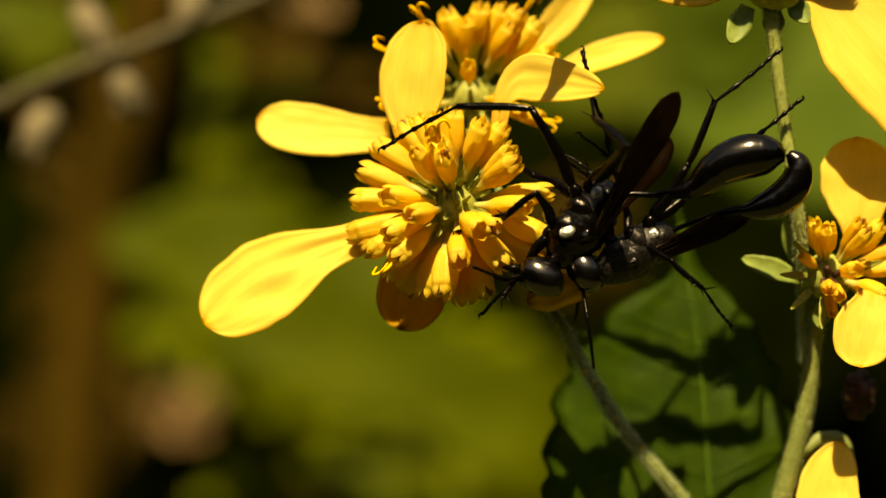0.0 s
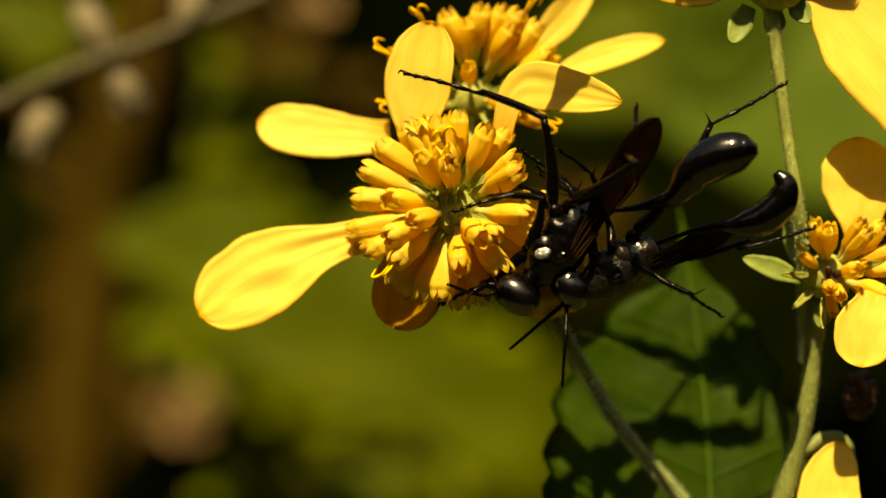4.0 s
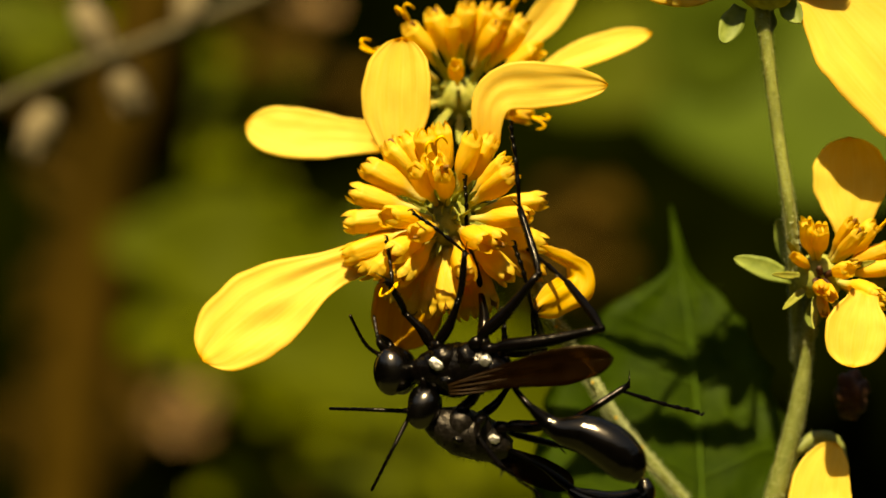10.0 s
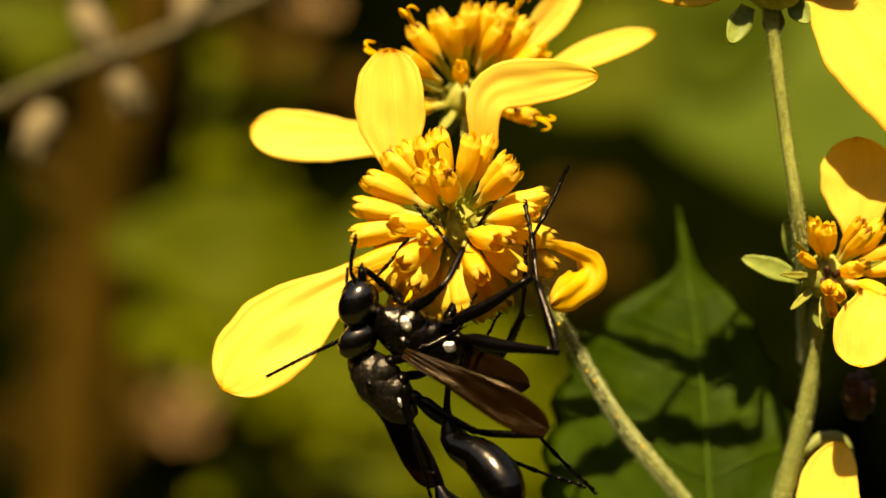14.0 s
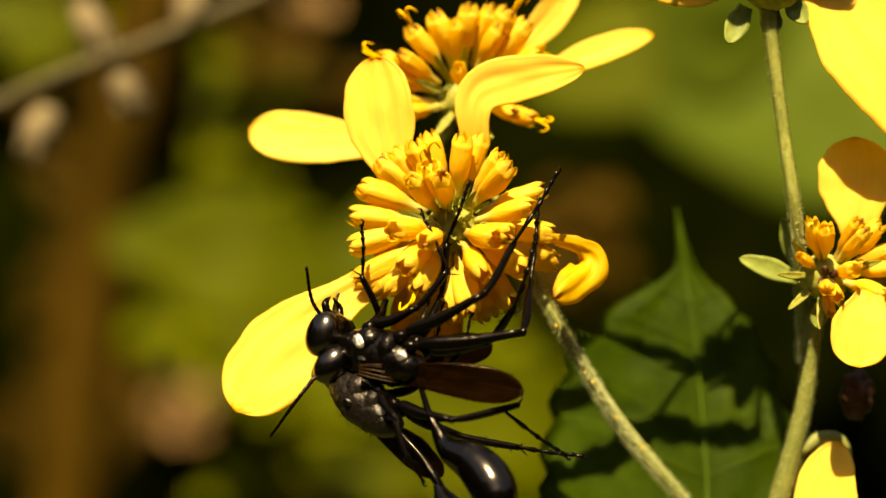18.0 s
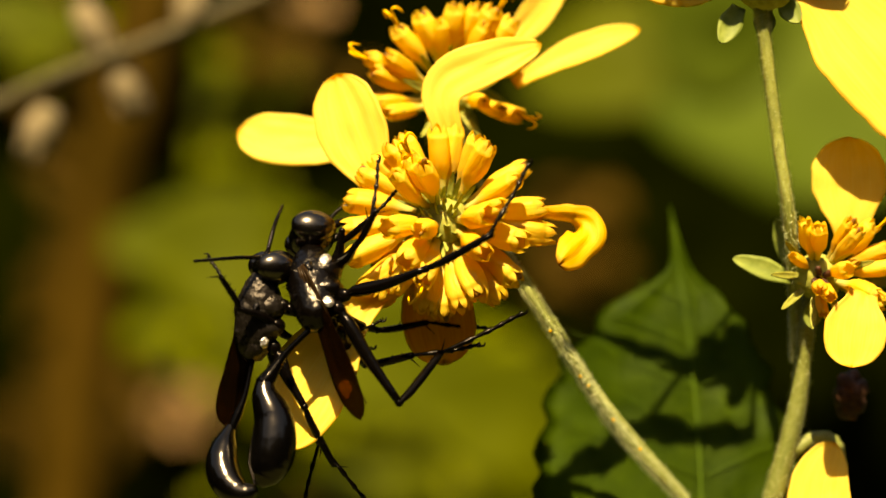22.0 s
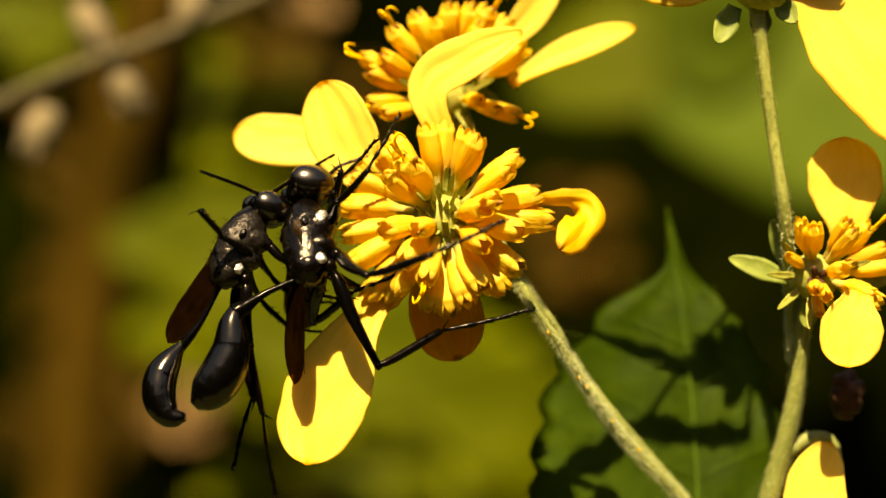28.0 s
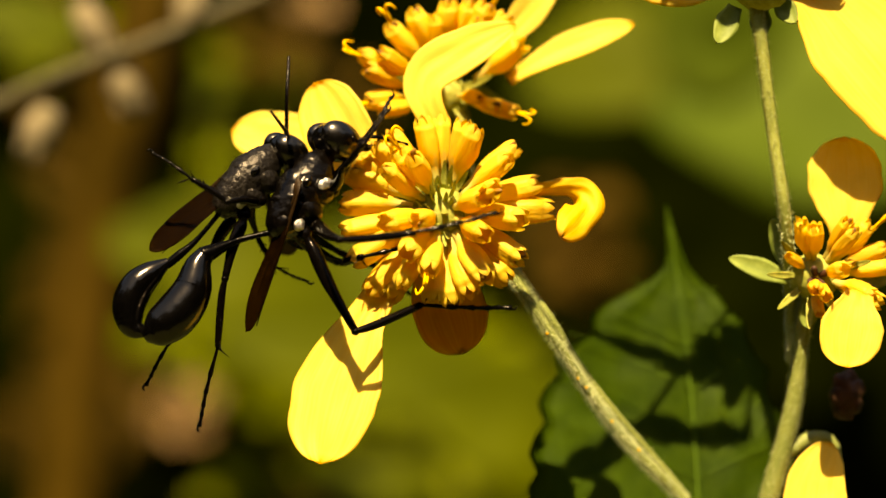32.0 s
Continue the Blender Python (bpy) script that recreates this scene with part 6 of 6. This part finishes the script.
    m_hind = [
        (0.0, 21.13, 7.4, 23.73, 13.53, 29.12, 17.11), (1.0, 18.67, 14.75, 17.93, 19.16, 15.48, 21.61), (2.0, 19.88, 12.29, 19.15, 17.68, 19.64, 21.6),
        (3.0, 21.09, 8.86, 22.46, 14.0, 28.19, 17.91), (5.5, 17.78, 0.53, 20.94, 4.42, 27.74, 5.64), (6.0, 10.96, -10.38, 16.77, -11.59, 27.2, -12.8),
        (7.0, 13.38, -9.65, 19.68, -12.07, 27.44, -13.62), (8.0, 8.78, -12.07, 13.38, -9.16, 19.2, -10.38), (9.0, 7.32, -14.5, 11.2, -12.56, 16.77, -15.22),
        (10.0, 10.96, -14.5, 15.08, -12.07, 21.62, -14.01), (11.0, 5.87, -14.5, 10.96, -13.77, 15.8, -16.92), (12.0, 3.2, -14.98, 8.29, -15.22, 12.17, -20.56),
        (13.0, 1.75, -15.22, 6.35, -14.98, 10.71, -19.59), (14.0, 2.71, -15.47, 8.05, -15.85, 11.93, -19.83), (14.5, 3.2, -14.25, 7.56, -14.4, 11.44, -19.1),
        (16.5, 0.78, -13.28, 4.9, -12.94, 8.78, -16.92), (17.0, -1.65, -12.8, 2.47, -12.46, 6.21, -16.92), (18.0, 0.78, -14.25, 4.9, -13.43, 9.5, -16.92),
        (19.0, -1.65, -14.59, 1.99, -14.74, 5.28, -20.41), (20.0, -0.19, -13.28, 4.41, -13.28, 8.92, -17.89), (20.5, -2.87, -14.78, 0.78, -15.27, 4.57, -19.4),
        (21.0, -8.97, -14.09, -5.07, -16.77, -2.15, -19.94), (22.0, -11.47, -14.41, -10.0, -17.6, -7.06, -21.52), (23.0, -11.48, -14.18, -10.01, -17.13, -6.09, -21.3),
        (24.0, -9.04, -14.69, -7.08, -17.64, -2.65, -21.57), (25.0, -9.29, -13.89, -7.33, -16.84, -2.9, -20.77), (25.5, -11.76, -13.24, -9.06, -17.18, -5.71, -21.6), (27.5, -15.98, -12.28, -14.5, -17.21, -11.64, -21.16),
        (28.0, -16.38, -10.56, -15.5, -14.76, -14.51, -21.66), (28.5, -15.25, -11.05, -15.0, -14.26, -12.04, -21.66), (29.0, -15.74, -11.3, -13.27, -15.99, -11.79, -21.66),
        (29.5, -19.69, -6.37, -19.44, -11.79, -20.92, -18.21), (30.0, -19.69, -7.85, -19.44, -12.29, -21.52, -18.7), (30.8, -16.98, -8.34, -14.51, -15.0, -13.52, -21.66),
        (31.0, -17.82, -8.88, -16.68, -14.11, -16.93, -21.12), (31.5, -19.84, -4.84, -19.39, -10.26, -21.22, -17.03), (32.0, -19.69, -5.63, -19.69, -10.31, -21.66, -17.22),
    ]
    m_hind_left = [
        (0.0, 23.34, 6.42, 27.26, 9.85, 30.79, 12.55), (3.0, 24.28, 6.9, 27.95, 11.31, 31.62, 14.0), (6.0, 7.56, -12.56, 9.74, -15.71, 12.31, -18.13),
        (7.0, 8.53, -12.07, 9.99, -14.5, 12.41, -17.65), (9.0, 5.87, -15.47, 11.93, -16.92, 22.35, -19.34), (13.0, 2.71, -17.4, 6.11, -19.34, 9.26, -20.8),
        (16.5, 1.75, -14.5, 5.14, -15.95, 14.35, -18.37), (17.0, -1.16, -13.04, 2.23, -15.71, 12.41, -20.07), (18.0, 2.23, -16.44, 5.62, -16.92, 13.38, -18.13),
        (20.0, -1.16, -16.44, 3.68, -17.16, 11.93, -20.8), (20.5, -3.11, -16.97, -0.19, -18.67, 3.69, -20.86), (21.0, -9.46, -13.6, -6.53, -16.53, -2.15, -21.4),
        (22.0, -13.19, -12.7, -10.98, -17.11, -11.96, -21.03), (23.0, -13.94, -12.96, -10.75, -15.9, -10.99, -20.07), (24.0, -11.5, -12.23, -9.04, -16.16, -6.34, -20.59),
        (25.0, -11.75, -11.43, -9.29, -15.36, -6.59, -19.79), (25.5, -12.75, -11.76, -9.06, -12.75, -7.33, -18.65), (27.5, -17.46, -10.8, -15.73, -13.76, -15.09, -19.43), (28.0, -17.72, -9.82, -16.73, -12.78, -17.96, -17.22),
        (28.5, -17.96, -9.82, -16.24, -13.27, -16.73, -19.69), (29.0, -18.46, -9.82, -16.48, -13.27, -16.73, -19.69), (29.5, -19.94, -1.92, -21.66, -7.35, -24.63, -13.87),
        (30.0, -21.42, -3.41, -21.17, -7.35, -24.38, -14.02), (30.8, -17.72, -8.83, -15.0, -13.77, -15.99, -18.21), (31.0, -20.09, -6.61, -18.95, -9.13, -20.53, -15.89),
        (31.5, -21.91, -4.84, -22.55, -7.55, -25.07, -11.4), (32.0, -21.66, -2.91, -23.39, -7.35, -25.86, -11.3),
    ]
    m_mid = [
        (0.0, 20.88, -1.91, 22.85, -3.87, 24.56, -6.42), (3.0, 19.87, -0.93, 21.09, -1.42, 22.81, -2.15), (5.5, 14.14, -8.7, 17.78, -10.88, 20.21, -15.01),
        (6.0, 8.53, -14.5, 10.47, -16.19, 12.41, -18.13), (7.0, 8.53, -13.53, 10.47, -15.47, 12.17, -17.4), (9.0, 4.65, -15.47, 6.59, -17.4, 9.99, -19.59),
        (13.0, -2.13, -15.95, -1.16, -18.86, -0.92, -20.8), (20.0, -4.56, -13.53, -4.07, -15.47, -3.1, -16.92), (22.0, -17.35, -5.1, -18.09, -3.63, -19.07, -2.16),
        (23.0, -16.88, -5.35, -17.96, -3.88, -18.94, -2.16), (24.0, -16.66, -4.37, -17.15, -3.14, -17.49, -2.41), (25.0, -16.91, -3.57, -17.4, -2.34, -17.74, -1.61), (25.5, -17.42, -5.86, -17.42, -7.82, -17.42, -5.86),
        (28.0, -18.95, 1.04, -19.69, 2.02, -20.04, 2.42), (28.5, -19.44, -0.69, -20.43, -1.18, -21.32, -1.53), (29.0, -19.44, -1.68, -21.42, -1.92, -23.0, -1.92),
        (29.5, -19.94, 3.5, -21.91, 4.24, -23.89, 4.59), (30.0, -20.43, 3.01, -21.42, 3.75, -22.16, 4.49), (30.8, -18.95, 0.54, -19.44, -0.44, -18.95, -1.43),
        (31.0, -20.97, 2.22, -21.91, 3.01, -22.55, 3.36), (31.5, -20.97, 6.07, -22.55, 6.71, -24.28, 7.5), (32.0, -18.46, 4.0, -21.42, 5.97, -24.63, 8.19),
    ]
    f_reach = [
        (0.0, 6.9, -1.91, 5.92, -3.13, 5.19, -3.86), (3.0, 6.88, -1.9, 5.91, -3.37, 5.17, -4.83), (6.0, -1.89, -6.24, -3.1, -3.82, -4.55, -1.89),
        (9.0, -3.48, -7.21, -3.34, -4.79, -3.82, -3.34), (11.0, -3.1, -3.82, -5.27, -2.37, -5.27, 0.05), (12.0, -3.1, -3.58, -4.55, -1.89, -4.21, 2.47),
        (13.0, -6.24, -4.31, -6.48, -1.89, -6.58, -0.44), (14.5, -3.34, -3.82, -5.51, -2.85, -4.06, -1.89), (16.5, -4.79, -4.79, -6.87, -1.89, -6.58, 3.68),
        (17.0, -5.76, -4.79, -8.32, -1.79, -7.06, 3.68), (18.0, -5.61, -5.76, -6.97, -2.61, -6.97, 3.43), (19.0, -5.42, -2.85, -8.18, -1.64, -6.97, 2.95),
        (20.0, -7.45, -3.82, -8.32, -1.4, -7.21, 3.19), (20.5, -8.68, -2.86, -10.14, -1.41, -7.47, 2.72), (21.0, -9.68, -1.9, -10.41, 0.05, -7.0, 2.72),
        (22.0, -9.0, 0.54, -7.04, 2.01, -5.09, 3.96), (23.0, -9.01, 2.01, -8.03, 2.74, -7.05, 3.72), (25.0, -9.73, 1.82, -8.83, 2.88, -6.27, 3.63), (25.5, -10.51, 0.54, -10.02, 3.09, -5.11, 3.49),
        (28.0, -9.8, 3.5, -9.06, 5.96, -4.63, 10.64), (29.0, -10.54, 6.94, -8.08, 7.93, -5.37, 9.9), (30.0, -8.57, 9.4, -7.09, 9.9, -5.61, 10.39),
        (30.8, -12.01, 7.44, -9.55, 7.68, -5.61, 10.14), (32.0, -7.58, 8.91, -6.6, 9.9, -5.86, 11.13),
    ]
    key_leg(f_rows, leg_part(FEMALE, 9.8, 6.6, 8.0, 0.62), (-2.9, -1.2, -1.3), f_hind, (-1, 1, 0.3))
    key_leg(f_rows, leg_part(FEMALE, 8.2, 6.6, 7.4, 0.57), (-1.8, -1.4, -1.8), f_mid, (-1, 1, 0.3), (-1, -0.6, 0.5))
    key_leg(f_rows, leg_part(FEMALE, 4.6, 4.2, 5.6, 0.5), (1.6, -1.3, -1.7), f_front, (-1, 0.5, 0.3), (-1, -0.5, 0.3))
    key_leg(f_rows, leg_part(FEMALE, 7.2, 6.2, 6.0, 0.6), (-2.9, 1.2, -1.3), f_hind_left, (1, -1, 0))
    key_leg(f_rows, leg_part(FEMALE, 4.0, 3.8, 4.8, 0.5), (2.2, 0.2, -1.8), f_reach, (0.4, -0.4, 0.2), (-0.4, -0.4, 0.2))
    key_leg(m_rows, leg_part(MALE, 6.0, 6.0, 7.2, 0.55), (-2.4, -1.0, -1.2), m_hind, (-1, 0.3, 0.3))
    key_leg(m_rows, leg_part(MALE, 5.6, 5.4, 6.6, 0.55), (-2.4, 1.0, -1.2), m_hind_left, (1, 0, 0))
    key_leg(m_rows, leg_part(MALE, 4.4, 3.6, 4.2, 0.44), (-0.6, -1.3, -1.4), m_mid, (-1, -0.3, 0.3))
    # legs that keep their hold
    fold_leg(leg_part(FEMALE, 5.2, 4.8, 5.4, 0.52), (-1.8, 1.4, -1.8), (-1.2, 3.6, -6.0), (-0.4, 3.2, -10.0), (-0.8, 3.0, -15.0))
    fold_leg(leg_part(MALE, 3.6, 3.4, 3.2, 0.42), (1.2, -1.2, -1.4), (0.4, -2.6, -4.2), (-0.4, -2.2, -7.2), (0.6, -1.6, -9.6))
    fold_leg(leg_part(MALE, 3.6, 3.4, 3.2, 0.42), (1.2, 1.2, -1.4), (0.4, 2.6, -4.2), (-0.4, 2.2, -7.2), (0.6, 1.6, -9.6))
    fold_leg(leg_part(MALE, 4.0, 3.6, 3.4, 0.42), (-0.6, 1.3, -1.4), (-2.0, 2.8, -4.6), (-3.0, 2.4, -8.0), (-2.0, 1.8, -11.0))
    f_wing = [
        (0.0, 19.86, 13.35), (1.0, 12.76, 18.62), (2.0, 15.29, 16.9), (3.0, 18.6, 13.23), (5.5, 15.8, 4.41), (6.0, 16.74, -5.03),
        (7.0, 17.46, -5.03), (8.0, 13.45, -7.45), (9.0, 13.59, -9.14), (10.0, 15.53, -8.9), (11.0, 10.93, -13.25), (12.0, 9.72, -14.46),
        (13.0, 8.76, -14.22), (14.0, 8.76, -15.19), (14.5, 9.09, -13.5), (16.5, 8.27, -12.04), (17.0, 5.85, -11.8), (18.0, 7.55, -12.04),
        (19.0, 5.51, -13.59), (20.0, 5.37, -13.11), (20.5, 2.13, -14.75), (21.0, -1.99, -15.37), (22.0, -6.8, -14.63), (23.0, -6.56, -14.64),
        (24.0, -4.46, -14.66), (25.0, -4.71, -13.86), (25.5, -7.81, -13.95), (27.5, -11.76, -13.73), (28.0, -12.75, -12.26), (28.5, -11.28, -13.25), (29.0, -12.26, -12.75),
        (29.5, -16.45, -5.86), (30.0, -16.94, -6.35), (30.8, -13.49, -11.03), (31.0, -14.92, -10.44), (31.5, -17.09, -7.29), (32.0, -16.94, -6.84),
    ]
    f_wing_left = [
        (0.0, 20.59, 10.32), (1.0, 14.47, 18.14), (2.0, 17.39, 13.24), (3.0, 20.06, 11.28), (5.5, 13.38, 2.47), (6.0, 14.08, -2.85),
        (7.0, 14.8, -2.37), (8.0, 12.38, -9.63), (9.0, 12.38, -10.59), (10.0, 13.35, -10.59), (11.0, 10.45, -10.59), (12.0, 8.51, -12.04),
        (13.0, 6.34, -10.59), (14.0, 7.55, -12.04), (14.5, 7.55, -11.08), (16.5, 5.13, -9.14), (17.0, 3.19, -8.18), (18.0, 4.4, -8.66),
        (19.0, 3.43, -10.11), (20.0, 4.16, -8.42), (20.5, 1.26, -11.59), (21.0, -3.6, -12.11), (22.0, -9.0, -12.18), (23.0, -7.05, -12.68),
        (24.0, -7.06, -12.21), (25.0, -7.31, -11.41), (25.5, -9.04, -12.72), (27.5, -12.99, -7.82), (28.0, -13.0, -7.34), (28.5, -13.0, -8.81), (29.0, -14.23, -9.8),
        (29.5, -14.48, -1.92), (30.0, -16.2, -9.31), (30.8, -13.74, -5.37), (31.0, -15.95, -6.99), (31.5, -17.78, -3.2), (32.0, -14.97, -0.44),
    ]
    m_wing = [
        (0.0, 27.5, 3.58), (1.0, 25.28, 17.2), (2.0, 26.74, 10.82), (3.0, 25.74, 4.45), (5.5, 19.48, -5.78), (6.0, 12.65, -14.98),
        (7.0, 12.41, -14.74), (8.0, 9.02, -18.37), (9.0, 6.35, -20.56), (10.0, 10.47, -20.31), (11.0, 3.68, -19.83), (12.0, -0.68, -19.59),
        (13.0, -1.65, -20.07), (14.0, -1.41, -19.83), (14.5, -1.41, -18.62), (16.5, -0.92, -17.4), (17.0, -4.31, -17.16), (18.0, -1.16, -19.1),
        (19.0, -5.77, -17.99), (20.0, -3.35, -17.65), (20.5, -7.24, -18.91), (21.0, -13.6, -17.99), (22.0, -19.07, -14.41), (23.0, -18.45, -14.58),
        (24.0, -16.66, -15.43), (25.0, -16.91, -14.63), (25.5, -18.65, -13.24), (27.5, -23.13, -11.79), (28.0, -23.98, -8.09), (28.5, -23.39, -10.81), (29.0, -23.64, -10.31),
        (29.5, -26.85, -1.92), (30.0, -26.6, -2.42), (30.8, -24.13, -8.09), (31.0, -25.51, -5.97), (31.5, -26.65, -0.49), (32.0, -26.7, -0.94),
    ]
    m_ant = [
        (0.0, 13.14, -11.72), (1.0, 23.08, -3.63), (2.0, 20.13, -7.79), (3.0, 12.53, -12.19), (5.5, 3.55, -17.59), (6.0, -3.98, -19.25),
        (7.0, -3.83, -17.55), (8.0, -6.16, -21.04), (9.0, -6.74, -18.62), (10.0, -6.35, -21.04), (11.0, -14.84, -12.7), (12.0, -15.13, -10.38),
        (13.0, -14.98, -13.28), (14.0, -15.71, -11.2), (14.5, -15.13, -10.62), (16.5, -15.08, -14.25), (17.0, -16.44, -13.43), (18.0, -15.13, -16.53),
        (19.0, -17.16, -9.74), (20.0, -19.68, -12.07), (20.5, -21.93, -8.7), (21.0, -22.96, -5.31), (22.0, -21.03, -1.03), (23.0, -21.05, -1.57),
        (24.0, -20.68, -3.88), (25.0, -20.93, -3.08), (25.5, -25.3, 0.69), (27.5, -23.97, 3.5), (28.0, -20.78, 6.66), (28.5, -21.66, 6.22), (29.0, -22.31, 7.95),
        (29.5, -16.48, 12.98), (30.0, -16.24, 11.89), (30.8, -23.89, 9.67), (31.0, -20.28, 9.77), (31.5, -15.35, 11.94), (32.0, -14.51, 11.65),
    ]
    m_ant_left = [
        (0.0, 11.57, -7.4), (1.0, 20.63, -0.44), (2.0, 17.92, -4.85), (3.0, 9.35, -8.52), (5.5, -0.19, -13.17), (6.0, -7.22, -15.22),
        (7.0, -6.98, -13.38), (8.0, -10.38, -17.16), (9.0, -11.01, -15.22), (10.0, -9.89, -13.91), (11.0, -12.9, -3.2), (12.0, -12.41, -0.78),
        (13.0, -9.02, -3.1), (14.0, -8.44, -1.65), (14.5, -11.1, -0.68), (16.5, -17.02, -6.59), (17.0, -11.34, -3.25), (18.0, -11.49, -4.8),
        (19.0, -10.96, -0.19), (20.0, -14.4, -1.75), (20.5, -14.78, 0.53), (21.0, -13.5, 2.24), (22.0, -14.41, 3.97), (23.0, -16.39, 6.18),
        (24.0, -12.82, 4.72), (25.0, -13.07, 5.52), (25.5, -15.95, 7.09), (27.5, -13.51, 6.71), (28.0, -9.67, 8.44), (28.5, -13.52, 10.91), (29.0, -11.79, 9.92),
        (29.5, -8.34, 13.47), (30.0, -13.52, 16.58), (30.8, -21.17, 13.37), (31.0, -18.7, 14.41), (31.5, -15.0, 17.32), (32.0, -13.67, 17.42),
    ]
    key_pointer(f_rows, wing_part(FEMALE, 14.2, 3.1, 0.5), (0.4, -2.3, 1.9), f_wing, 14.2, ((0, -1), (25.5, -1), (28, 0.2), (29, 0.6), (32, 0.6)), (0.2, -1, 0.2), ((0, 30), (6, 0), (13, 15), (20.5, 20), (22, 60), (32, 66)))
    key_pointer(f_rows, wing_part(FEMALE, 11.6, 3.0), (0.6, 1.3, 1.2), f_wing_left, 11.6, 1, (0.2, -1, 0.5), ((0, 15), (6, -10), (20, 10), (22, 40), (32, 50)))
    key_pointer(m_rows, wing_part(MALE, 11.4, 2.6), (0.6, -1.3, 1.2), m_wing, 11.4, 0.6, (0.5, -1, 0.3), ((0, 35), (32, 35)))
    key_pointer(m_rows, wing_part(MALE, 10.6, 2.4), (0.6, 1.2, 1.2), m_wing, 10.6, 1, (0.5, -1, 0.3), ((0, 35), (32, 35)))
    key_pointer(m_rows, antenna_part(MALE, 7.6), (5.2, -0.5, -0.1), m_ant, 7.6, -1, (0, -1, 0.1))
    key_pointer(m_rows, antenna_part(MALE, 7.6), (5.2, 0.5, -0.1), m_ant_left, 7.6, 1, (0, -1, 0.1))
    for sg in (-1, 1):
        an = antenna_part(FEMALE, 6.0)
        an.matrix_basis = frame_of((5.9, 0.5 * sg, -0.4), (0.5, 0.45 * sg, -0.85), (1, 0, 0.5))


motions()
